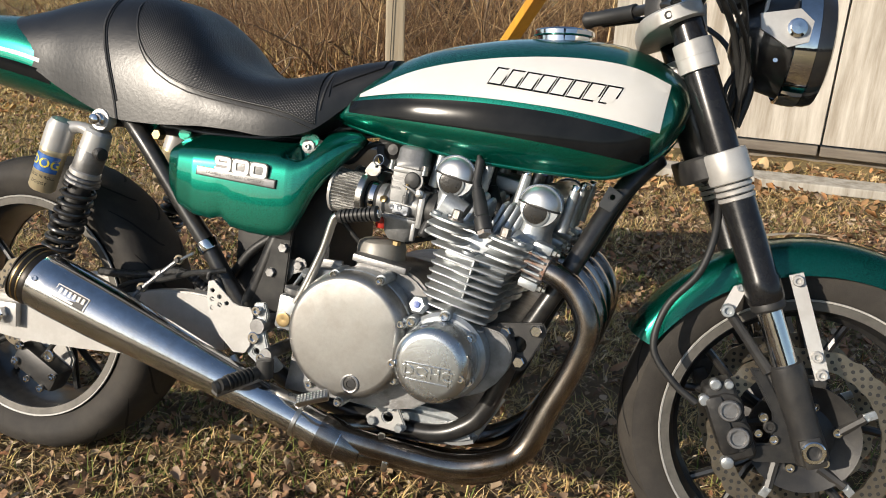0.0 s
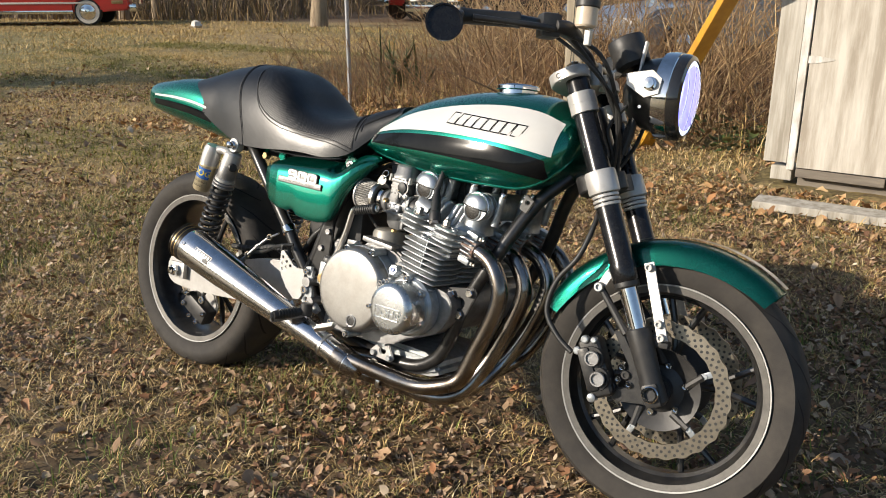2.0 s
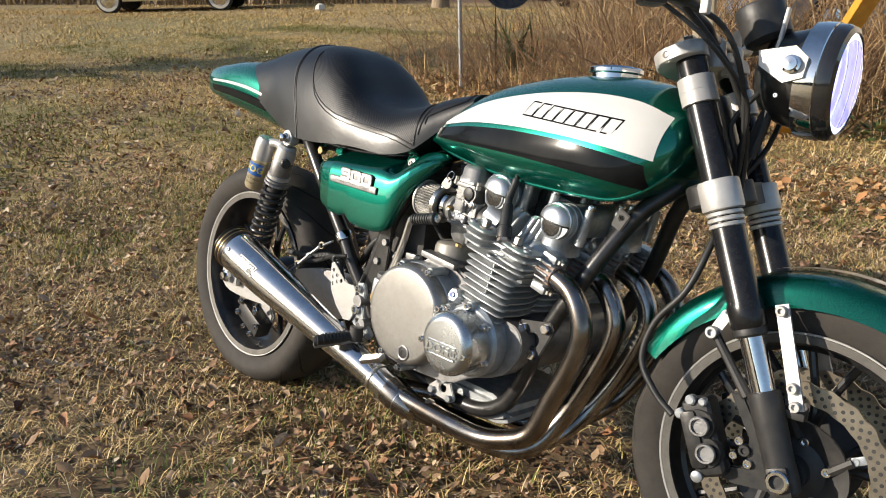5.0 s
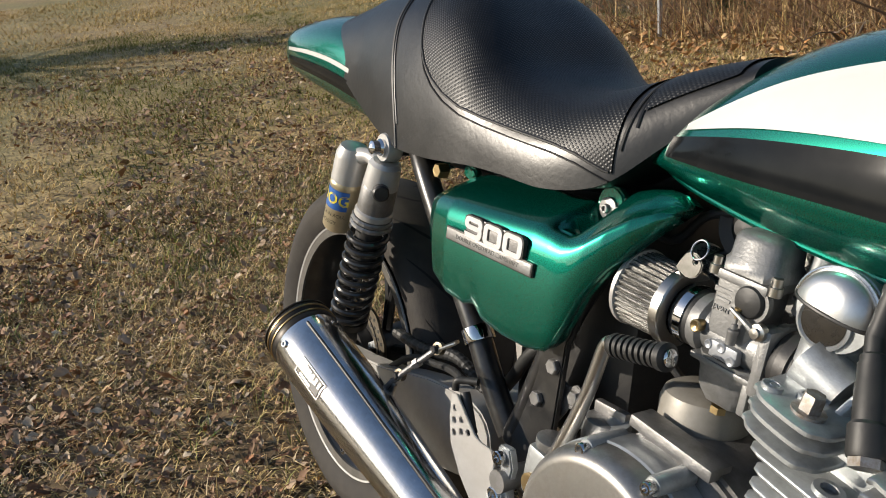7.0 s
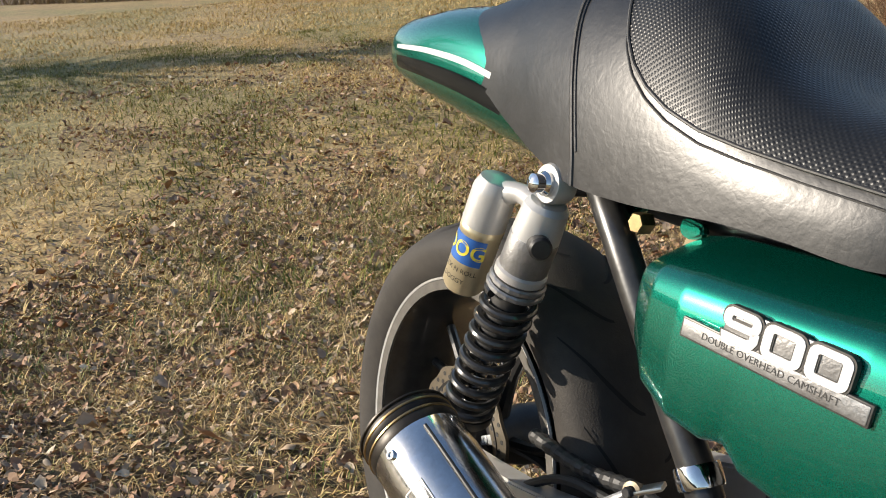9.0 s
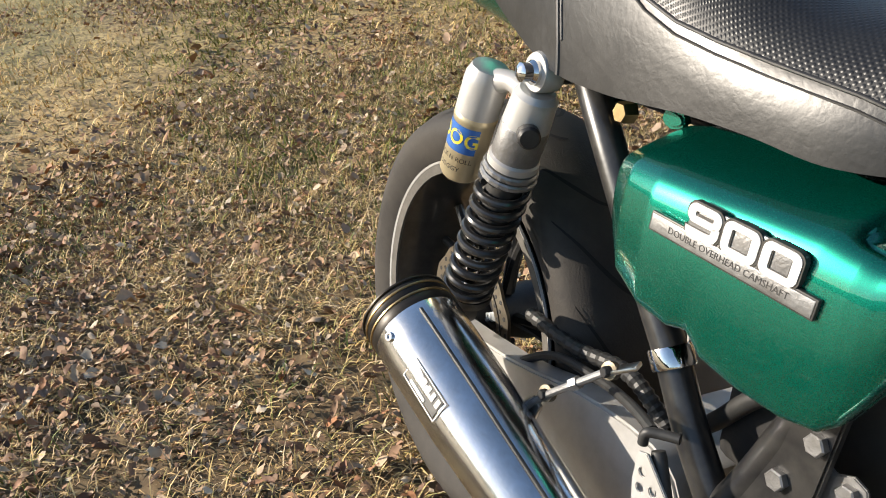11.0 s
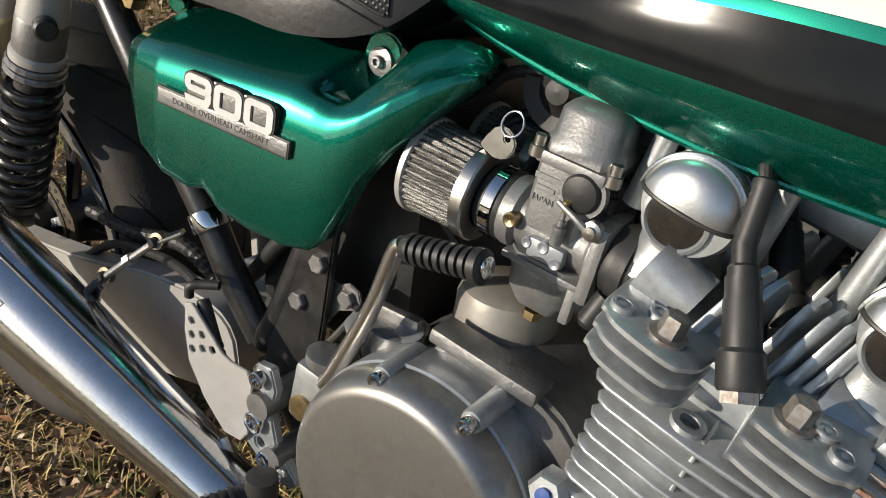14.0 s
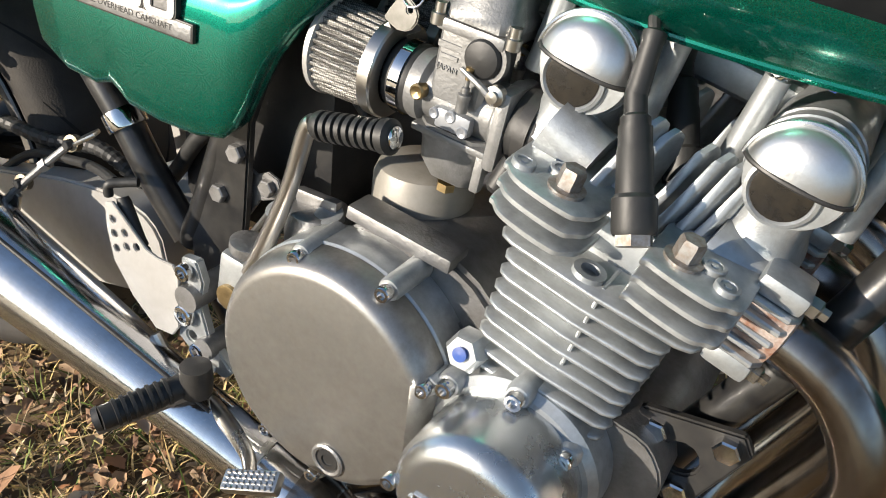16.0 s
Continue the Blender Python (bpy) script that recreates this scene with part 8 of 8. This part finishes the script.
# ---- thicket ----
def canes(name, spots, tall, radius, mat, label, category, sides=4, sway=0.35, twigs=3, droop=0.0):
    """Bare stems with side twigs, as one mesh."""
    vv, ff = [], []
    k0 = 0

    def strand(p, d, length, r, bend):
        nonlocal k0
        pts, q, dd = [], np.array(p, float), np.array(d, float)
        dd /= np.linalg.norm(dd)
        seg = 5
        for i in range(seg + 1):
            pts.append(q.copy())
            q = q + dd * length / seg
            dd = dd + np.array([rng.normal(0, bend), rng.normal(0, bend), rng.normal(0, bend * 0.5) - droop * (i / seg)])
            dd /= np.linalg.norm(dd)
        for i, c in enumerate(pts):
            rr = r * (1 - 0.8 * i / seg)
            for j in range(sides):
                a = 2 * math.pi * j / sides
                vv.append((c[0] + rr * math.cos(a), c[1] + rr * math.sin(a), c[2] + rr * 0.3 * math.sin(a)))
        for i in range(seg):
            for j in range(sides):
                ff.append((k0 + i * sides + j, k0 + i * sides + (j + 1) % sides, k0 + (i + 1) * sides + (j + 1) % sides, k0 + (i + 1) * sides + j))
        k0 += (seg + 1) * sides
        return pts

    for x, y in spots:
        h = tall * rng.uniform(0.45, 1.35)
        d = (rng.normal(0, sway), rng.normal(0, sway), 1)
        r = radius * rng.uniform(0.5, 1.5)
        pts = strand((x, y, ground_height(x, y) - 0.02), d, h, r, 0.16)
        for _ in range(twigs):
            i = rng.integers(1, 5)
            strand(pts[i], (rng.normal(0, 1), rng.normal(0, 1), rng.uniform(0.1, 1.2)), h * rng.uniform(0.2, 0.5), r * 0.5, 0.22)
    return scatter_mesh(name, np.array(vv), np.array(ff), mat, label, category)


cane_mat = ramp_material("dry_cane", [(0.50, 0.32, 0.15), (0.24, 0.14, 0.07), (0.66, 0.48, 0.26), (0.14, 0.08, 0.046), (0.42, 0.28, 0.15)], 0.7)
bark_mat = ramp_material("grey_bark", [(0.19, 0.14, 0.10), (0.10, 0.075, 0.055), (0.30, 0.225, 0.16), (0.15, 0.115, 0.085)], 0.9)
spots = []
while len(spots) < 760:
    x, y = rng.uniform(-7.0, 0.6), rng.uniform(6.0, 12.5)
    if y > 6.2 + 0.25 * max(0, -4.2 - x) * 3 and not (x > -0.8 and y < 8) and math.hypot(x + 3.5, y - 13.3) > 2.6 and ((x - 1.0) / (y + 0.3) > -0.70 or rng.random() < 0.06) and rng.random() < 0.35 + 0.65 * (0.5 + noise.noise(Vector((x * 0.9, y * 0.9, 4)))):
        spots.append((x, y))
canes("thicket", spots, 1.65, 0.0085, cane_mat, "dense thicket of dry tan canes and briars", "thicket", 4, 0.55, 6, 0.06)
briar_mat = ramp_material("briar_bark", [(0.16, 0.085, 0.05), (0.30, 0.18, 0.095), (0.10, 0.06, 0.04), (0.38, 0.24, 0.12)], 0.85)
low = [(rng.uniform(-6.2, -0.9), rng.uniform(5.9, 10.0)) for _ in range(1500)]
canes("briars", low, 0.95, 0.0045, briar_mat, "low tangle of dead weed stalks", "weeds", 3, 0.9, 4, 0.25)
sticks = [(rng.uniform(-4.0, -0.8), rng.uniform(6.2, 8.5)) for _ in range(40)]
canes("fallen_sticks", sticks, 1.3, 0.018, bark_mat, "pile of fallen grey branches", "branches", 5, 2.2, 2, 0.3)
x, y = rng.uniform(-5.8, -0.6, 5000), rng.uniform(5.8, 8.0, 5000)
keep = rng.random(5000) < np.clip(0.2 + 1.6 * patchy(x, y, 1.4, 21), 0.03, 1)
blades("tall_weeds", x[keep], y[keep], 0.30, 0.006, 0.45, straw_mat, "tall dry weeds at the foot of the thicket", "weeds")
x, y = rng.uniform(-2.6, -0.7, 2600), rng.uniform(5.3, 6.6, 2600)
keep = rng.random(2600) < np.clip(0.20 + 1.4 * patchy(x, y, 1.8, 31), 0, 0.7)
ivy_mat = ramp_material("ivy_leaf", [(0.035, 0.06, 0.018), (0.07, 0.10, 0.028), (0.20, 0.13, 0.06), (0.05, 0.08, 0.022), (0.12, 0.13, 0.04)], 0.45)
leaves("ivy", x[keep], y[keep], 0.050, 0.16, ivy_mat, "green ivy leaves over the ground")
# spiky green plant by the lawn
x, y = rng.normal(-5.35, 0.13, 90), rng.normal(7.45, 0.13, 90)
blades("spiky_plant", x, y, 0.62, 0.035, 0.75, ramp_material("spiky_leaf", [(0.045, 0.075, 0.025), (0.09, 0.12, 0.045), (0.06, 0.09, 0.03)], 0.5), "clump of dark green spiky leaves", "plant")

# ---- far woods along the lawn's end ----
(w0, w1), nrm = WOODS, INTO
TRUCKS = ((-12.05, 18.95, 3.4), (-15.1, 22.6, 3.6), (-16.2, 19.3, 2.6), (-12.6, 16.6, 2.2))


def off_trucks(spots):
    return [p for p in spots if all(math.hypot(p[0] - a, p[1] - b) > c for a, b, c in TRUCKS)]


spots = [tuple(w0 + (w1 - w0) * rng.random() + nrm * (rng.random() ** 1.3 * 14 + 0.4)) for _ in range(1700)]
canes("far_brush", off_trucks(spots), 2.4, 0.020, bark_mat, "brown leafless underbrush at the edge of the woods", "woods", 4, 0.25, 5)
spots = [tuple(w0 + (w1 - w0) * rng.random() + nrm * (rng.random() * 22 + 0.8)) for _ in range(210)]
canes("far_woods", off_trucks(spots), 9.0, 0.13, bark_mat, "leafless grey tree trunks of the far woods", "woods", 6, 0.06, 7)
x, y = rng.uniform(0, 1, 9000), rng.uniform(0, 1, 9000) ** 1.5
q = w0[None] + (w1 - w0)[None] * x[:, None] + nrm[None] * (y * 13)[:, None]
clear = np.array([bool(off_trucks([tuple(p)])) for p in q.tolist()])
blades("edge_weeds", q[clear, 0], q[clear, 1], 0.70, 0.035, 0.4, ramp_material("edge_weed", [(0.30, 0.21, 0.10), (0.17, 0.115, 0.06), (0.38, 0.28, 0.14), (0.12, 0.085, 0.05)], 0.9), "brown weeds along the lawn's edge", "weeds")
# wooded rise that closes the view
hill_mat = material("wooded_rise", (0.070, 0.050, 0.034), (0.034, 0.026, 0.020), 0.9, 1.0, bump=1.0, bump_scale=3, stretch=(1, 1, 0.25), vary=0.3)
rows = []
for k in range(97):
    a = 2 * math.pi * k / 96
    r = 75 + 6 * noise.noise(Vector((math.cos(a) * 3, math.sin(a) * 3, 1)))
    top = 7.5 + 4 * noise.noise(Vector((math.cos(a) * 9, math.sin(a) * 9, 5))) + 1.5 * noise.noise(Vector((math.cos(a) * 40, math.sin(a) * 40, 8)))
    rows.append([Vector((r * f * math.cos(a), r * f * math.sin(a), z)) for f, z in ((0.97, -1), (0.985, top * 0.5), (1.0, top), (1.2, top * 0.8), (1.22, -1))])
rise = part("backdrop", bridge(bmesh.new(), rows, closed=False, caps=False), hill_mat, None, smooth=False)
tagged(rise, "distant wooded rise of bare brown trees", "backdrop", kind="structure")
# leafless trees at the side of the yard, whose shade lies in bands over the lawn
canes("yard_trees", [(-15.0, -6.4), (-16.4, -5.6), (-17.2, -4.4)], 8.0, 0.16, bark_mat, "leafless yard trees that shade bands of the lawn", "trees", 5, 0.05, 130)

# ---- parked vehicles at the lawn's end ----
car_red = material("car_red", (0.42, 0.018, 0.012), (0.34, 0.014, 0.010), 3, 0.3, coat=0.8)
vinyl_white = material("vinyl_roof", (0.66, 0.62, 0.54), (0.58, 0.54, 0.46), 8, 0.7)
car_glass = material("car_glass", (0.02, 0.025, 0.03), (0.03, 0.035, 0.04), 4, 0.06, spec=0.8)
tyre_far = material("car_tyre", (0.02, 0.02, 0.02), (0.03, 0.03, 0.03), 10, 0.7)


def car_wheel(parent, x, y, r, white):
    side = 1 if y > 0 else -1
    m = Matrix.Translation((x, y, r)) @ (AXIS_Y if side < 0 else Matrix.Rotation(radians(-90), 4, "X"))
    t = part("wheel", lathe([(r * 0.55, -0.22), (r, -0.20), (r, -0.02), (r * 0.93, 0.0), (r * 0.60, 0.0)], m, 32), tyre_far, parent)
    if white:
        part("whitewall", ring_lathe([(r * 0.62, 0.0), (r * 0.86, 0.002), (r * 0.86, 0.008), (r * 0.62, 0.010)], m, 32), vinyl_white, t)
    part("hubcap", lathe([(r * 0.60, 0.0), (r * 0.56, 0.015), (r * 0.25, 0.03), (r * 0.2, 0.045), (0, 0.05)], m, 24), chrome, t)


def red_car():
    car = tagged(new("convertible_car"), "long red vintage car with white soft top and whitewall tyres", "car")
    body = [(-2.75, 0.42), (-2.80, 0.62), (-2.72, 0.86), (-1.9, 0.90), (-0.9, 0.92), (0.55, 0.92), (0.75, 0.90), (2.5, 0.86), (2.72, 0.78), (2.76, 0.50), (2.66, 0.40), (1.95, 0.36), (1.93, 0.52), (1.80, 0.66), (1.60, 0.71), (1.40, 0.66), (1.27, 0.52), (1.25, 0.32),
            (-1.20, 0.32), (-1.22, 0.48), (-1.35, 0.62), (-1.60, 0.68), (-1.85, 0.62), (-1.98, 0.48), (-2.0, 0.38)]
    part("body", plate(body, 0.98, -0.98, 0.05), car_red, car)
    part("soft_top", plate([(-1.75, 0.90), (-1.35, 1.10), (-0.95, 1.30), (-0.25, 1.36), (0.15, 1.34), (0.18, 1.31), (-0.2, 1.30), (-0.55, 1.27), (-0.85, 0.92)], 0.78, -0.78, 0.03), vinyl_white, car, "white soft top")
    part("side_window", plate([(-0.82, 0.93), (-0.55, 1.26), (-0.1, 1.29), (0.12, 1.29), (0.45, 0.93)], -0.80, -0.84, 0.005), car_glass, car)
    part("windscreen", plate([(0.15, 1.33), (0.20, 1.33), (0.78, 0.92), (0.60, 0.90)], 0.76, -0.76, 0.01), car_glass, car)
    part("window_post", box((0.03, 0.03, 0.36), pose(-0.30, -0.845, 1.10), 0.004), chrome, car)
    part("side_trim", box((3.7, 0.02, 0.05), Matrix.Translation((-0.1, -0.988, 0.60)), 0.004), vinyl_white, car)
    part("sill_trim", box((2.4, 0.02, 0.09), Matrix.Translation((0.03, -0.985, 0.36)), 0.004), chrome, car)
    part("front_bumper", box((0.20, 1.96, 0.20), Matrix.Translation((2.82, 0, 0.46)), 0.04), chrome, car)
    part("rear_bumper", box((0.18, 1.96, 0.18), Matrix.Translation((-2.82, 0, 0.50)), 0.04), chrome, car)
    part("grille", box((0.06, 1.2, 0.26), Matrix.Translation((2.74, 0, 0.68)), 0.01), chrome, car)
    part("side_lamp", box((0.30, 0.02, 0.09), Matrix.Translation((2.42, -0.985, 0.62)), 0.006), brass, car)
    part("door_mirror", box((0.07, 0.14, 0.10), Matrix.Translation((0.50, -1.03, 0.98)), 0.02), chrome, car)
    for x in (1.60, -1.60):
        for y in (-0.93, 0.93):
            car_wheel(car, x, y, 0.36, True)
    return car


red_car().matrix_world = pose(-22.7, 12.5, ground_height(-22.7, 12.5), 0, 0, 45)


amber = material("amber_lens", (0.75, 0.28, 0.02), (0.65, 0.24, 0.02), 30, 0.2)


def pickup(paint, label, lamp_mat):
    car = tagged(new("pickup_truck"), label, "truck")
    body = [(-2.65, 0.50), (-2.65, 1.05), (-0.6, 1.08), (-0.45, 1.10), (1.15, 1.12), (2.45, 1.04), (2.6, 0.95), (2.6, 0.50), (2.15, 0.46), (2.10, 0.70), (1.9, 0.86), (1.65, 0.90), (1.4, 0.86), (1.2, 0.70), (1.15, 0.42), (-1.15, 0.42), (-1.2, 0.70), (-1.4, 0.86), (-1.65, 0.90), (-1.9, 0.86), (-2.10, 0.70), (-2.15, 0.46)]
    part("body", plate(body, 0.95, -0.95, 0.05), paint, car)
    part("cab", plate([(-0.5, 1.10), (-0.35, 1.66), (0.55, 1.68), (1.2, 1.12)], 0.82, -0.82, 0.06), paint, car)
    part("side_window", plate([(-0.38, 1.15), (-0.25, 1.58), (0.5, 1.60), (0.95, 1.15)], 0.84, -0.84, 0.01), car_glass, car)
    part("windscreen", plate([(0.62, 1.62), (0.66, 1.62), (1.20, 1.15), (1.12, 1.13)], 0.74, -0.74, 0.01), car_glass, car)
    part("front_bumper", box((0.16, 1.9, 0.18), Matrix.Translation((2.66, 0, 0.52)), 0.03), chrome, car)
    part("rear_bumper", box((0.16, 1.9, 0.18), Matrix.Translation((-2.72, 0, 0.55)), 0.03), chrome, car)
    part("grille", box((0.05, 1.1, 0.22), Matrix.Translation((2.61, 0, 0.80)), 0.01), black_satin, car)
    for s in (-1, 1):
        part("headlight", box((0.08, 0.42, 0.30), Matrix.Translation((2.59, s * 0.68, 0.84)), 0.02), lamp_mat, car)
        part("turn_signal", box((0.12, 0.07, 0.26), Matrix.Translation((2.56, s * 0.925, 0.84)), 0.01), amber, car, "amber turn signal")
        part("tail_light", box((0.04, 0.14, 0.34), Matrix.Translation((-2.65, s * 0.84, 0.86)), 0.01), car_red, car)
    for x in (1.65, -1.65):
        for y in (-0.90, 0.90):
            car_wheel(car, x, y, 0.37, False)
    return car


lamp_clear = material("lamp_clear", (0.62, 0.62, 0.60), (0.5, 0.5, 0.5), 8, 0.15)
dark_green = material("truck_dark", (0.012, 0.022, 0.020), (0.02, 0.028, 0.026), 3, 0.25, coat=0.8)
pickup(dark_green, "dark parked pickup truck with clear headlights", lamp_clear).matrix_world = pose(-11.4, 19.5, ground_height(-11.4, 19.5), 0, 0, -101)
pickup(car_red, "red parked pickup truck seen from its end", lamp_clear).matrix_world = pose(-14.8, 22.0, ground_height(-14.8, 22.0), 0, 0, 61.5)


def sedan():
    car = tagged(new("sedan_car"), "silver-blue parked car half hidden behind the thicket", "car")
    paint = material("silver_blue", (0.30, 0.36, 0.44), (0.25, 0.31, 0.38), 3, 0.28, 0.5, coat=0.8)
    body = [(-2.25, 0.40), (-2.28, 0.75), (-2.15, 0.92), (-1.3, 0.96), (0.75, 0.95), (1.9, 0.84), (2.22, 0.70), (2.25, 0.40), (1.75, 0.34), (1.72, 0.52), (1.58, 0.64), (1.40, 0.68), (1.22, 0.64), (1.08, 0.52), (1.05, 0.30),
            (-1.05, 0.30), (-1.08, 0.52), (-1.22, 0.64), (-1.40, 0.68), (-1.58, 0.64), (-1.72, 0.52), (-1.75, 0.34)]
    part("body", plate(body, 0.88, -0.88, 0.06), paint, car)
    part("roof", plate([(-1.45, 0.95), (-0.95, 1.36), (-0.2, 1.43), (0.15, 1.40), (0.85, 0.95)], 0.70, -0.70, 0.06), paint, car)
    part("side_window", plate([(-1.25, 1.0), (-0.88, 1.31), (-0.2, 1.37), (0.10, 1.35), (0.62, 1.0)], 0.715, -0.715, 0.01), car_glass, car)
    part("windscreen", plate([(0.16, 1.37), (0.20, 1.37), (0.86, 0.97), (0.78, 0.95)], 0.62, -0.62, 0.01), car_glass, car)
    for q in (-1, 1):
        part("headlight", box((0.10, 0.36, 0.13), Matrix.Translation((2.17, q * 0.62, 0.66)), 0.03), lamp_clear, car)
    for x in (1.40, -1.40):
        for y in (-0.84, 0.84):
            car_wheel(car, x, y, 0.32, False)
    return car


sedan().matrix_world = pose(-3.5, 13.3, ground_height(-3.5, 13.3), 0, 0, -120)


def edge_tree(x, y, r, tall, seed):
    """A bare trunk with tapering limbs that fork upward."""
    rnd = random.Random(seed)
    z = ground_height(x, y)
    tree = tagged(new("tree"), "bare pale-barked tree at the lawn's edge", "tree", group="trees at the lawn's edge")
    tree.location = (x, y, z)
    spine = [(rnd.uniform(-0.05, 0.05) * k, rnd.uniform(-0.05, 0.05) * k, tall * k / 6 - 0.1) for k in range(7)]
    part("trunk", tube(spine, [r * 1.35] + [r * (1 - 0.12 * k) for k in range(1, 7)], 12), tree_bark, tree)
    for k in range(9):
        a, i = rnd.uniform(0, 6.28), rnd.randint(2, 6)
        p, ln = Vector(spine[i]), rnd.uniform(0.9, 2.0)
        q = p + Vector((math.cos(a), math.sin(a), 0.9)) * ln * 0.5
        part("limb", tube([p, q, q + Vector((math.cos(a + 0.4) * 0.4, math.sin(a + 0.4) * 0.4, 0.8)) * ln * 0.6], [r * 0.42, r * 0.26, r * 0.08], 8), tree_bark, tree)


tree_bark = material("tree_bark", (0.34, 0.26, 0.17), (0.19, 0.145, 0.095), 9, 0.9, bump=0.8, bump_scale=40, stretch=(1.5, 1.5, 0.25))
edge_tree(-22.8, 15.35, 0.15, 6.5, 3)
edge_tree(-22.1, 16.0, 0.11, 6.0, 8)
edge_tree(-15.6, 16.6, 0.20, 7.5, 5)
stone = part("white_stone", lathe([(0.10, 0), (0.16, 0.05), (0.12, 0.16), (0.03, 0.2)], Matrix.Translation((-17.7, 14.1, ground_height(-17.7, 14.1))), 7), vinyl_white, None, smooth=False)
tagged(stone, "pale stone at the lawn's edge", "stone")
